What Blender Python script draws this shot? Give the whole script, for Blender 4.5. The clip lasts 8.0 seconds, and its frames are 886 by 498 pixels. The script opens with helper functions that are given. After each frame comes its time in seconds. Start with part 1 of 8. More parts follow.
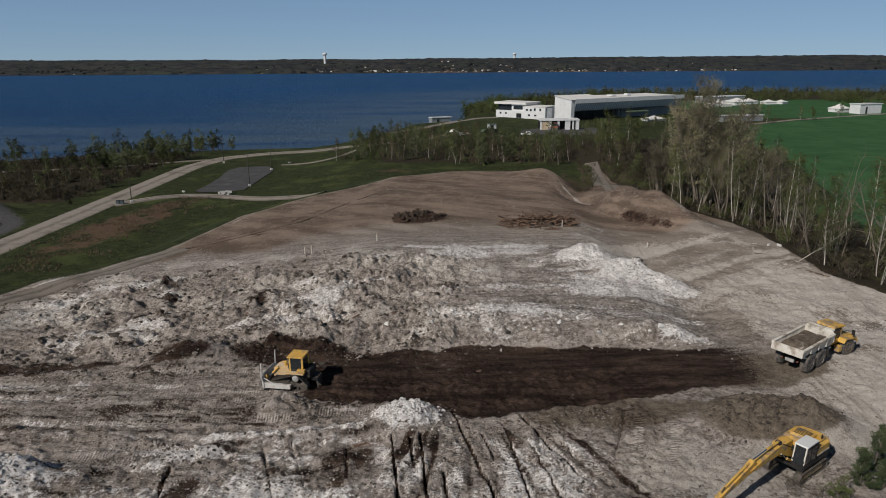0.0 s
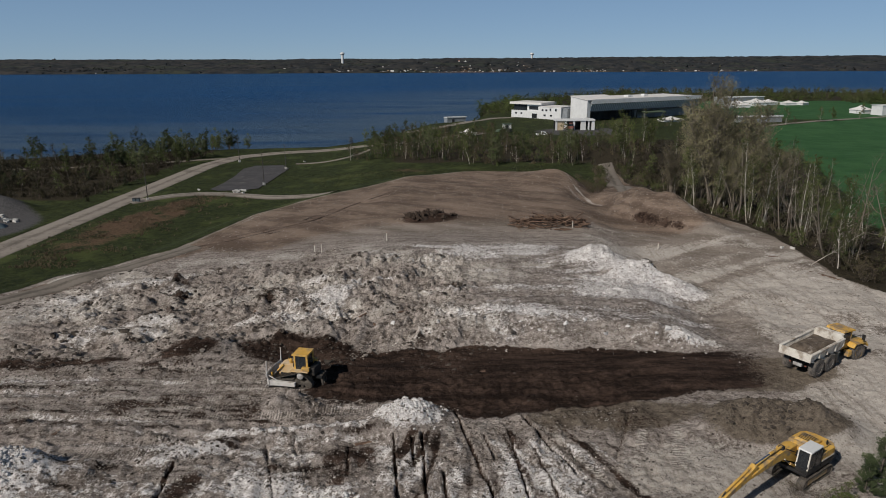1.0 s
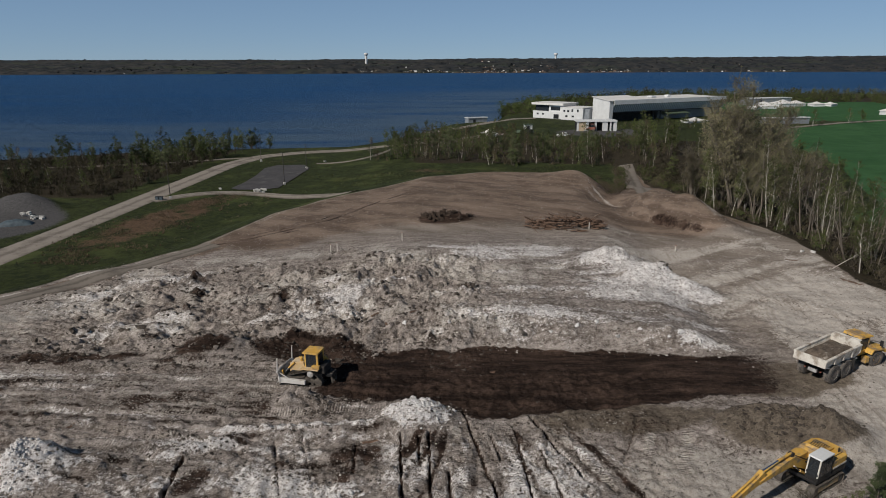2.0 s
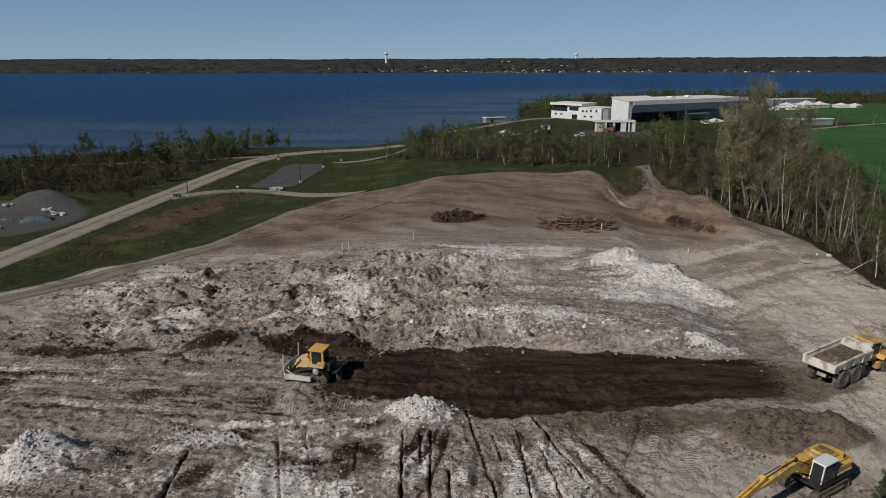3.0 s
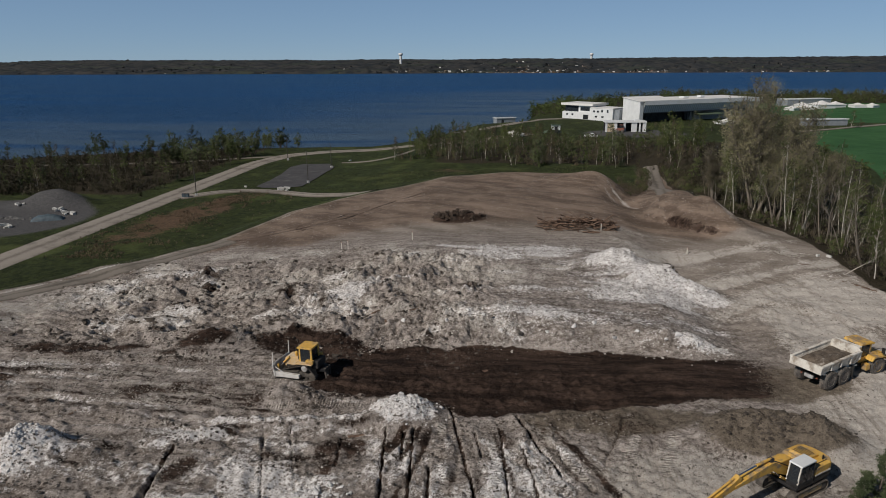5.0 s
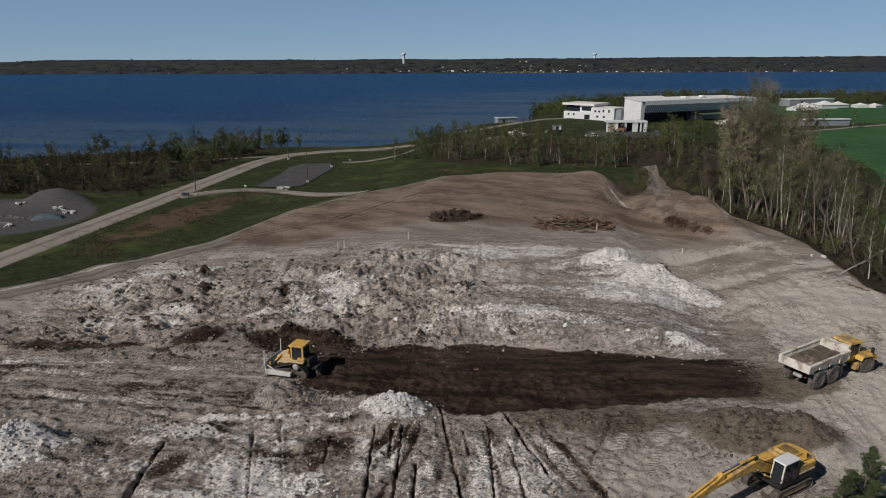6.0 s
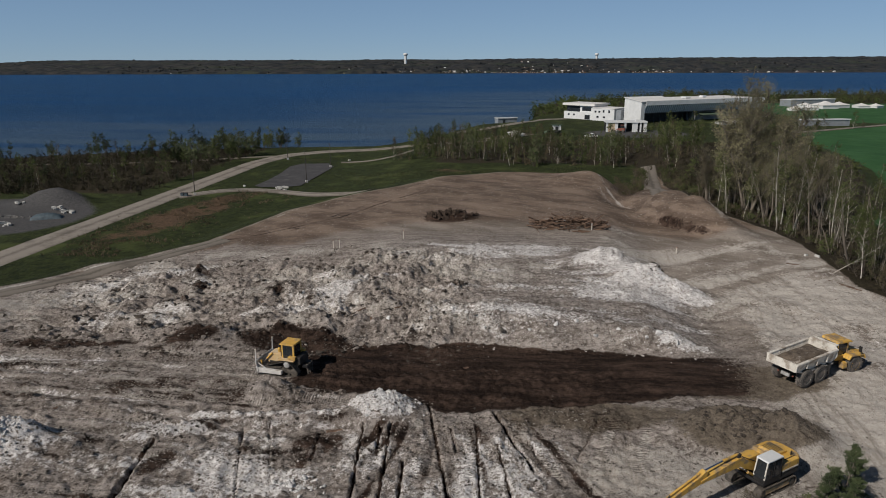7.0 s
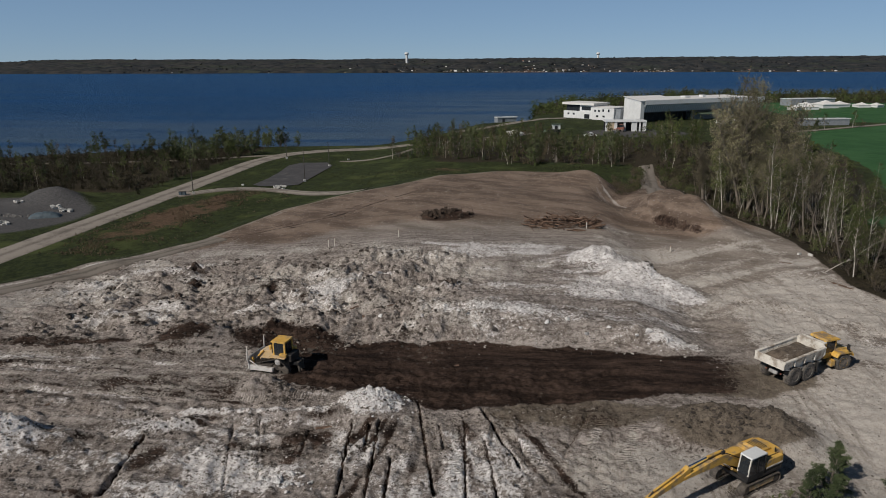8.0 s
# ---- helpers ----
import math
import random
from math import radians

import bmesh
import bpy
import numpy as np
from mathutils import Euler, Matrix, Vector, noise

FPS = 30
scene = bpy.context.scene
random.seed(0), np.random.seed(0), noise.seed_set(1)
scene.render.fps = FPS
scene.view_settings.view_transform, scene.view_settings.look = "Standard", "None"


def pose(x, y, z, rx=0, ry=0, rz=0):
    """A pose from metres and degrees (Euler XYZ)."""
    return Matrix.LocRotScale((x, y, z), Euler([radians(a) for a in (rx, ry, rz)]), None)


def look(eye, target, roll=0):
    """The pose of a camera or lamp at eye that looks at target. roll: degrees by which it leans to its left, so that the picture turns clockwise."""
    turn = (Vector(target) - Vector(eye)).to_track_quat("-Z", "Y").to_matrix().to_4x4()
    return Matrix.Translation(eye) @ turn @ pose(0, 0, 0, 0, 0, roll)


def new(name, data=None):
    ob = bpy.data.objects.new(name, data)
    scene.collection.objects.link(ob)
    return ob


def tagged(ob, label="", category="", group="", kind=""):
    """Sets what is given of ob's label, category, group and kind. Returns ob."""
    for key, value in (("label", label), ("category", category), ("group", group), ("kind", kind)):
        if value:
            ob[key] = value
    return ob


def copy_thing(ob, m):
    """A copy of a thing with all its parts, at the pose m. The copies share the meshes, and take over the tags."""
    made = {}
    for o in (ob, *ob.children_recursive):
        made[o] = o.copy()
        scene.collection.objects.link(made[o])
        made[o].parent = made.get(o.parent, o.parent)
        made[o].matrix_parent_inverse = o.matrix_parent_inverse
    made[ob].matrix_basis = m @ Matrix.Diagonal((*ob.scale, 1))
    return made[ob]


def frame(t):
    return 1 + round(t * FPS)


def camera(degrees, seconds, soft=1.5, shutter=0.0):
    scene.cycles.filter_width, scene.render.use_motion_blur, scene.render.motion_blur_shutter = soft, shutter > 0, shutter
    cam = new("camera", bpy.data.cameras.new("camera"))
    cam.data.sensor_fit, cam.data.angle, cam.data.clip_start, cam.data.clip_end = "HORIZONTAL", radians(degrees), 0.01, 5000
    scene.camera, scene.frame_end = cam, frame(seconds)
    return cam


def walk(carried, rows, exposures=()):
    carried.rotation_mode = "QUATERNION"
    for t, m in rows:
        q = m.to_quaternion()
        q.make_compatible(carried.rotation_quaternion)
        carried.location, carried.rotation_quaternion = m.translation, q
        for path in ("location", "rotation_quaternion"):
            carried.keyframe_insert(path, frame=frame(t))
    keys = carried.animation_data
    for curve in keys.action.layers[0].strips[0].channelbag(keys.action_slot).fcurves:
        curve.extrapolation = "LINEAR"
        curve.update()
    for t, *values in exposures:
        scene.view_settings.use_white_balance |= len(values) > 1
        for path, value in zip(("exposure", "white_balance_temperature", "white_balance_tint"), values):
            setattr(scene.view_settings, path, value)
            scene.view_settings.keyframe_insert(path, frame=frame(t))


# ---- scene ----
cam = camera(68.0, 8.0, 0.95)
PATH = [
    (0, (-1.777, 0.375, 29.13), (-1.79, 2.298, 28.579), -0.3),
    (0.5, (-1.293, 0.306, 29.153), (-1.326, 2.228, 28.602), -0.3),
    (1, (-0.774, 0.31, 29.157), (-0.835, 2.231, 28.606), -0.2),
    (1.5, (-0.261, 0.291, 29.163), (-0.352, 2.212, 28.613), -0.2),
    (2, (0.287, 0.242, 29.193), (0.16, 2.161, 28.643), -0.2),
    (3.5, (2.124, 0.164, 29.191), (1.924, 2.076, 28.641), -0.1),
    (4, (2.828, 0.096, 29.234), (2.616, 2.007, 28.685), -0.2),
    (4.5, (3.431, 0.044, 29.228), (3.211, 1.954, 28.679), -0.2),
    (6, (5.195, -0.219, 29.237), (4.96, 1.69, 28.687), -0.2),
    (6.5, (5.778, -0.31, 29.222), (5.54, 1.598, 28.672), -0.1),
    (7, (6.372, -0.462, 29.214), (6.131, 1.446, 28.665), -0.2),
    (7.5, (6.94, -0.6, 29.238), (6.697, 1.307, 28.687), -0.2),
    (8, (7.465, -0.669, 29.195), (7.22, 1.238, 28.644), -0.2),
]
walk(cam, [(t, look(e, g, r)) for t, e, g, r in PATH])

# ---- light ----
SUN_DIR = Vector((-0.71, -0.70, 0.80)).normalized()
world = bpy.data.worlds.new("sky")
scene.world = world
world.use_nodes = True
wn = world.node_tree.nodes
sky = wn.new("ShaderNodeTexSky")
sky.sky_type = "NISHITA"
sky.sun_disc = False
sky.sun_elevation = math.asin(SUN_DIR.z)
sky.sun_rotation = math.atan2(SUN_DIR.x, SUN_DIR.y) % (2 * math.pi)
sky.altitude = 300
sky.air_density = 0.55
sky.dust_density = 0.0
sky.ozone_density = 6.0
wn["Background"].inputs["Strength"].default_value = 0.1
soften = wn.new("ShaderNodeGamma")      # a dry spring sky: even blue, little glare at the horizon
soften.inputs["Gamma"].default_value = 0.4
toward = wn.new("ShaderNodeTexCoord")
split = wn.new("ShaderNodeSeparateXYZ")
dim = wn.new("ShaderNodeMapRange")      # deeper blue overhead
dim.inputs["From Min"].default_value, dim.inputs["From Max"].default_value = 0.1, 0.6
dim.inputs["To Min"].default_value, dim.inputs["To Max"].default_value = 1.0, 0.2
clear = wn.new("ShaderNodeMix")
clear.data_type, clear.blend_type = "RGBA", "MULTIPLY"
clear.inputs["Factor"].default_value = 1.0
clear.inputs[7].default_value = (1.42, 1.8, 2.18, 1)
fade = wn.new("ShaderNodeMix")
fade.data_type, fade.blend_type = "RGBA", "MULTIPLY"
fade.inputs["Factor"].default_value = 1.0
wl = world.node_tree.links
wl.new(sky.outputs["Color"], soften.inputs["Color"])
wl.new(soften.outputs["Color"], clear.inputs[6])
wl.new(toward.outputs["Generated"], split.inputs["Vector"])
wl.new(split.outputs["Z"], dim.inputs["Value"])
wl.new(clear.outputs[2], fade.inputs[6])
wl.new(dim.outputs["Result"], fade.inputs[7])
wl.new(fade.outputs[2], wn["Background"].inputs["Color"])
sun = new("sun", bpy.data.lights.new("sun", "SUN"))
sun.data.energy = 3.75
sun.data.angle = radians(0.53)
sun.data.color = (1.0, 0.938, 0.86)
sun.matrix_world = look((0, 0, 200), Vector((0, 0, 200)) - SUN_DIR)
scene.view_settings.exposure = -0.05


# ---- materials ----
class Net:
    """A node tree with short calls."""

    def __init__(self, name):
        self.mat = bpy.data.materials.new(name)
        self.mat.use_nodes = True
        self.t = self.mat.node_tree
        self.bsdf = self.t.nodes["Principled BSDF"]
        self.co = self.t.nodes.new("ShaderNodeTexCoord").outputs["Object"]

    def link(self, a, b):
        self.t.links.new(a, b)

    def noise(self, scale, detail=4.0, rough=0.6, co=None, warp=0.0):
        n = self.t.nodes.new("ShaderNodeTexNoise")
        n.inputs["Scale"].default_value = scale
        n.inputs["Detail"].default_value = detail
        n.inputs["Roughness"].default_value = rough
        n.inputs["Distortion"].default_value = warp
        self.link(co or self.co, n.inputs["Vector"])
        return n.outputs["Fac"]

    def cells(self, scale, co=None):
        """Stone-like cells: their distance field and a value for each cell."""
        n = self.t.nodes.new("ShaderNodeTexVoronoi")
        n.inputs["Scale"].default_value = scale
        self.link(co or self.co, n.inputs["Vector"])
        sep = self.t.nodes.new("ShaderNodeSeparateColor")
        self.link(n.outputs["Color"], sep.inputs["Color"])
        return n.outputs["Distance"], sep.outputs["Red"]

    def stretch(self, sx, sy, sz, turn=0.0):
        m = self.t.nodes.new("ShaderNodeMapping")
        m.inputs["Scale"].default_value = (sx, sy, sz)
        m.inputs["Rotation"].default_value = (0, 0, turn)
        self.link(self.co, m.inputs["Vector"])
        return m.outputs["Vector"]

    def oblique(self, turn, sx, sy):
        """Coordinates turned first and stretched after, for streaks that run aslant."""
        a, b = (self.t.nodes.new("ShaderNodeMapping") for _ in range(2))
        a.inputs["Rotation"].default_value = (0, 0, -turn)
        b.inputs["Scale"].default_value = (sx, sy, 1)
        self.link(self.co, a.inputs["Vector"])
        self.link(a.outputs["Vector"], b.inputs["Vector"])
        return b.outputs["Vector"]

    def math(self, op, a, b=0.0, clamp=False):
        n = self.t.nodes.new("ShaderNodeMath")
        n.operation, n.use_clamp = op, clamp
        for i, v in enumerate((a, b)):
            if isinstance(v, (int, float)):
                n.inputs[i].default_value = v
            else:
                self.link(v, n.inputs[i])
        return n.outputs[0]

    def band(self, v, lo, hi):
        n = self.t.nodes.new("ShaderNodeMapRange")
        n.interpolation_type = "SMOOTHSTEP"
        n.inputs["From Min"].default_value, n.inputs["From Max"].default_value = lo, hi
        self.link(v, n.inputs["Value"])
        return n.outputs["Result"]

    def attr(self, name):
        n = self.t.nodes.new("ShaderNodeAttribute")
        n.attribute_name = name
        return n.outputs["Fac"]

    def mix(self, f, a, b):
        n = self.t.nodes.new("ShaderNodeMix")
        n.data_type = "RGBA"
        if isinstance(f, (int, float)):
            n.inputs["Factor"].default_value = f
        else:
            self.link(f, n.inputs["Factor"])
        for key, v in (("A", a), ("B", b)):
            s = [i for i in n.inputs if i.name == key and i.type == "RGBA"][0]
            if isinstance(v, tuple):
                s.default_value = (*v, 1)
            else:
                self.link(v, s)
        return [o for o in n.outputs if o.type == "RGBA"][0]

    def random(self):
        return self.t.nodes.new("ShaderNodeObjectInfo").outputs["Random"]

    def island(self):
        return self.t.nodes.new("ShaderNodeNewGeometry").outputs["Random Per Island"]

    def bump(self, h, strength, distance):
        n = self.t.nodes.new("ShaderNodeBump")
        n.inputs["Strength"].default_value = strength
        n.inputs["Distance"].default_value = distance
        self.link(h, n.inputs["Height"])
        self.link(n.outputs["Normal"], self.bsdf.inputs["Normal"])

    def done(self, colour, rough, metal=0.0, spec=0.5):
        if isinstance(colour, tuple):
            self.bsdf.inputs["Base Color"].default_value = (*colour, 1)
        else:
            self.link(colour, self.bsdf.inputs["Base Color"])
        if isinstance(rough, (int, float)):
            self.bsdf.inputs["Roughness"].default_value = rough
        else:
            self.link(rough, self.bsdf.inputs["Roughness"])
        self.bsdf.inputs["Metallic"].default_value = metal
        self.bsdf.inputs["Specular IOR Level"].default_value = spec
        return self.mat


def surface(name, c1, c2, scale=2.0, rough=0.8, bump=0.3, depth=0.02, metal=0.0, dirt=None, dirt_at=0.6, vary=0.0, spec=0.4, by_island=False):
    """Two colours over coarse and fine grain, dirt in blotches, relief."""
    n = Net(name)
    big, fine = n.noise(scale), n.noise(scale * 9, 3)
    f = n.band(n.math("ADD", n.math("MULTIPLY", big, 0.65), n.math("MULTIPLY", fine, 0.35)), 0.36, 0.64)
    col = n.mix(f, c1, c2)
    if dirt:
        col = n.mix(n.band(n.noise(scale * 0.7, 6, 0.7), dirt_at - 0.06, dirt_at + 0.1), col, dirt)
    if vary:
        r = n.island() if by_island else n.random()
        col = n.mix(n.math("MULTIPLY", r, vary), col, tuple(c * 0.35 for c in c1))
    if bump:
        n.bump(n.math("ADD", big, n.math("MULTIPLY", fine, 0.5)), bump, depth)
    return n.done(col, rough, metal, spec)


def ground_material():
    n = Net("site_ground")
    big, mid, fine, grit = n.noise(0.09, 5, 0.65), n.noise(0.55, 7, 0.72, warp=0.8), n.noise(3.2, 6, 0.75), n.noise(13, 4, 0.75)
    streak = n.noise(1.0, 6, 0.72, n.stretch(0.16, 1.0, 1.0, 0.04))
    d1, v1 = n.cells(2.6)
    d2, v2 = n.cells(7.5)
    rag = n.math("ADD", n.math("MULTIPLY", n.math("SUBTRACT", mid, 0.5), 0.9), n.math("ADD", n.math("MULTIPLY", n.math("SUBTRACT", fine, 0.5), 1.8), n.math("MULTIPLY", n.math("SUBTRACT", grit, 0.5), 0.9)))

    def mask(name, lo=0.4, hi=0.6, k=1.0):
        return n.band(n.math("ADD", n.attr(name), n.math("MULTIPLY", rag, k)), lo, hi)

    packed = n.attr("packed")
    diag = n.noise(1.0, 3, 0.55, n.oblique(-0.55, 0.05, 0.22))
    slant = n.noise(0.6, 6, 0.72, n.stretch(1.1, 0.16, 1.0, 0.12), 0.5)
    blot = n.noise(1.4, 5, 0.68, warp=1.2)
    grain = n.math("ADD", n.math("MULTIPLY", blot, 0.34), n.math("ADD", n.math("MULTIPLY", fine, 0.4), n.math("MULTIPLY", grit, 0.26)))
    tone = n.band(n.math("ADD", n.math("MULTIPLY", streak, 0.3), n.math("MULTIPLY", grain, 0.7)), 0.41, 0.58)
    dirt = n.mix(tone, (0.1, 0.08, 0.067), (0.43, 0.381, 0.348))
    dirt = n.mix(n.band(mid, 0.55, 0.7), dirt, (0.125, 0.102, 0.084))
    trodden = n.math("ADD", n.math("MULTIPLY", diag, 0.75), n.math("MULTIPLY", grain, 0.25))
    dirt = n.mix(n.math("MULTIPLY", packed, 0.85), dirt, n.mix(n.band(trodden, 0.4, 0.62), (0.15, 0.124, 0.102), (0.285, 0.245, 0.211)))
    pale = n.mix(n.band(grain, 0.4, 0.6), (0.36, 0.322, 0.287), (0.5, 0.46, 0.418))
    pale = n.mix(n.math("MULTIPLY", n.band(slant, 0.5, 0.68), 0.75), pale, (0.21, 0.179, 0.15))
    chalk = n.mix(n.band(grain, 0.4, 0.58), (0.36, 0.328, 0.312), (0.83, 0.8, 0.786))
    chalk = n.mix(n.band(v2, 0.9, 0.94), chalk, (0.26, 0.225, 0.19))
    red = n.mix(n.band(n.math("ADD", n.math("MULTIPLY", mid, 0.2), n.math("ADD", n.math("MULTIPLY", diag, 0.4), n.math("MULTIPLY", grain, 0.4))), 0.42, 0.58), (0.1, 0.072, 0.055), (0.222, 0.167, 0.131))
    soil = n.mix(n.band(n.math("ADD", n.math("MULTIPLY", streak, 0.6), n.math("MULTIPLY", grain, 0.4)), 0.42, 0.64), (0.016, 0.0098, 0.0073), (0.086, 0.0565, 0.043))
    heap = n.mix(n.band(grain, 0.4, 0.6), (0.095, 0.077, 0.06), (0.2, 0.166, 0.132))
    turf = n.mix(n.band(n.math("ADD", n.math("MULTIPLY", mid, 0.5), n.math("MULTIPLY", grain, 0.5)), 0.4, 0.6), (0.012, 0.0165, 0.007), (0.044, 0.055, 0.018))
    turf = n.mix(n.band(big, 0.5, 0.66), turf, (0.058, 0.07, 0.024))
    straw = n.mix(n.band(grain, 0.4, 0.6), (0.05, 0.032, 0.021), (0.142, 0.094, 0.06))
    crop = n.mix(n.band(n.math("ADD", n.math("MULTIPLY", big, 0.6), n.math("MULTIPLY", streak, 0.4)), 0.38, 0.62), (0.026, 0.078, 0.027), (0.046, 0.112, 0.042))
    leaf = n.mix(n.band(grain, 0.4, 0.6), (0.013, 0.011, 0.008), (0.055, 0.045, 0.028))
    gravel = n.mix(n.band(grain, 0.38, 0.62), (0.048, 0.047, 0.049), (0.108, 0.105, 0.106))
    col = n.mix(mask("red", k=0.6), dirt, red)
    col = n.mix(mask("pale", k=0.7), col, pale)
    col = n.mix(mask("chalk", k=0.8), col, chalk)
    col = n.mix(n.math("MULTIPLY", n.band(v1, 0.9, 0.92), n.band(d1, 0.32, 0.2)), col, (0.11, 0.092, 0.077))
    col = n.mix(n.math("MULTIPLY", n.band(v2, 0.86, 0.88), n.band(d2, 0.34, 0.22)), col, (0.12, 0.1, 0.085))
    col = n.mix(n.math("MULTIPLY", n.band(v2, 0.1, 0.08), n.band(d2, 0.34, 0.22)), col, (0.58, 0.545, 0.51))
    cover = n.attr("chalk")
    loose = n.math("MULTIPLY", n.math("SUBTRACT", 1.0, packed, True), n.math("SUBTRACT", 1.0, n.math("MULTIPLY", n.math("MULTIPLY", cover, cover), 0.8), True))
    clump = n.noise(2.1, 9, 0.8, warp=0.7)
    clot = n.math("MULTIPLY", n.band(clump, 0.565, 0.625), loose)
    col = n.mix(n.math("MULTIPLY", clot, 0.88), col, (0.056, 0.046, 0.039))
    col = n.mix(mask("heap", k=0.4), col, heap)
    # soil colour also stands in for shadow in ruts and clod clusters
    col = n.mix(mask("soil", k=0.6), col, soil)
    col = n.mix(mask("turf", k=0.4), col, turf)
    col = n.mix(mask("straw", k=0.8), col, straw)
    col = n.mix(mask("leaf", k=0.6), col, leaf)
    col = n.mix(mask("gravel", k=0.3), col, gravel)
    col = n.mix(mask("crop", k=0.2), col, crop)
    # cleat prints of tracks that ran along x
    w = n.t.nodes.new("ShaderNodeTexWave")
    w.wave_type, w.bands_direction = "BANDS", "X"
    w.inputs["Scale"].default_value = 1.3
    w.inputs["Distortion"].default_value = 0.9
    w.inputs["Detail"].default_value = 1.0
    n.link(n.co, w.inputs["Vector"])
    w2 = n.t.nodes.new("ShaderNodeTexWave")
    w2.wave_type, w2.bands_direction = "BANDS", "Y"
    w2.inputs["Scale"].default_value = 1.1
    w2.inputs["Distortion"].default_value = 0.9
    n.link(n.co, w2.inputs["Vector"])
    prints = n.math("ADD", n.math("MULTIPLY", w.outputs["Fac"], n.attr("cleats")), n.math("MULTIPLY", w2.outputs["Fac"], n.attr("crosscleats")))
    prints = n.math("MULTIPLY", prints, n.band(mid, 0.36, 0.5))
    h = n.math("ADD", n.math("MULTIPLY", fine, 0.8), n.math("MULTIPLY", grit, 0.3))
    h = n.math("ADD", h, n.math("MULTIPLY", mid, 0.8))
    h = n.math("ADD", h, n.math("MULTIPLY", clot, 0.22))
    h = n.math("ADD", h, n.math("MULTIPLY", prints, 0.34))
    h = n.math("MULTIPLY", h, n.math("SUBTRACT", 1.0, n.math("MULTIPLY", packed, 0.5), True))
    n.bump(h, 0.85, 0.28)
    return n.done(col, 0.95, 0.0, 0.12)


def water_material():
    n = Net("lake_water")
    swell = n.noise(0.02, 3, 0.6, n.stretch(1.0, 2.4, 1.0, 0.25))
    wave = n.noise(0.22, 5, 0.7, n.stretch(1.0, 2.0, 1.0, 0.3))
    ruffle = n.noise(0.004, 5, 0.62, n.stretch(0.3, 3.4, 1.0, 0.1))
    shoal = n.attr("shoal")
    col = n.mix(n.band(ruffle, 0.35, 0.68), (0.005, 0.042, 0.125), (0.011, 0.066, 0.185))
    col = n.mix(n.math("MULTIPLY", shoal, n.band(n.noise(0.012, 4, 0.6, n.stretch(0.5, 2.5, 1.0, 0.1)), 0.3, 0.6)), col, (0.07, 0.112, 0.172))
    n.bump(n.math("ADD", wave, n.math("MULTIPLY", swell, 2.0)), 1.0, 3.2)
    n.bsdf.inputs["IOR"].default_value = 1.18
    return n.done(col, n.math("ADD", 0.22, n.math("MULTIPLY", ruffle, 0.2)), 0.0, 0.05)


GROUND = ground_material()
WATER = water_material()
def road_material(name, edge, worn):
    """Gravel with paler, compacted wheel lines along it."""
    n = Net(name)
    grain = n.math("ADD", n.math("MULTIPLY", n.noise(0.3, 5), 0.5), n.math("MULTIPLY", n.noise(2.6, 4, 0.7), 0.5))
    lines = n.math("ADD", n.attr("worn"), n.math("MULTIPLY", n.math("SUBTRACT", grain, 0.5), 2.4))
    col = n.mix(n.band(lines, 0.2, 0.85), edge, worn)
    col = n.mix(n.math("MULTIPLY", n.band(n.noise(0.12, 5, 0.7), 0.5, 0.66), 0.5), col, tuple(c * 0.62 for c in edge))
    n.bump(grain, 0.4, 0.05)
    return n.done(col, 0.95, 0.0, 0.15)


ROAD = road_material("gravel_road", (0.15, 0.13, 0.112), (0.265, 0.236, 0.206))
HAUL = road_material("dirt_track", (0.115, 0.1, 0.084), (0.2, 0.176, 0.152))
ASPHALT = surface("worn_asphalt", (0.045, 0.043, 0.045), (0.072, 0.068, 0.07), 0.3, 0.9, 0.2, 0.01, dirt=(0.11, 0.105, 0.1), dirt_at=0.62)
YELLOW = surface("machine_yellow", (0.57, 0.325, 0.056), (0.65, 0.4, 0.095), 1.2, 0.55, 0.08, 0.005, dirt=(0.26, 0.19, 0.12), dirt_at=0.52)
BUFF = surface("dusty_yellow", (0.56, 0.36, 0.15), (0.55, 0.45, 0.31), 1.4, 0.7, 0.1, 0.005, dirt=(0.30, 0.25, 0.19), dirt_at=0.55)
BLACK = surface("black_paint", (0.012, 0.012, 0.013), (0.03, 0.028, 0.026), 1.5, 0.6, 0.1, 0.004, dirt=(0.08, 0.065, 0.05), dirt_at=0.62)
RUBBER = surface("dusty_rubber", (0.06, 0.055, 0.051), (0.13, 0.117, 0.104), 2.0, 0.9, 0.3, 0.02, dirt=(0.22, 0.185, 0.155), dirt_at=0.56)
STEEL = surface("worn_steel", (0.33, 0.32, 0.31), (0.55, 0.54, 0.52), 2.0, 0.55, 0.15, 0.006, metal=0.3, dirt=(0.24, 0.2, 0.165), dirt_at=0.55)
PALESTEEL = surface("pale_dusty_steel", (0.5, 0.485, 0.46), (0.62, 0.6, 0.575), 1.5, 0.6, 0.1, 0.005, dirt=(0.33, 0.29, 0.25), dirt_at=0.6)
TRACK = surface("muddy_track_steel", (0.05, 0.045, 0.04), (0.13, 0.112, 0.095), 3.0, 0.75, 0.4, 0.02, metal=0.2)
CHROME = surface("chrome_rod", (0.6, 0.6, 0.6), (0.75, 0.75, 0.75), 4, 0.2, 0, metal=1.0)
CREAM = surface("cream_paint_worn", (0.56, 0.52, 0.46), (0.68, 0.645, 0.58), 1.1, 0.6, 0.1, 0.006, dirt=(0.3, 0.25, 0.2), dirt_at=0.53)
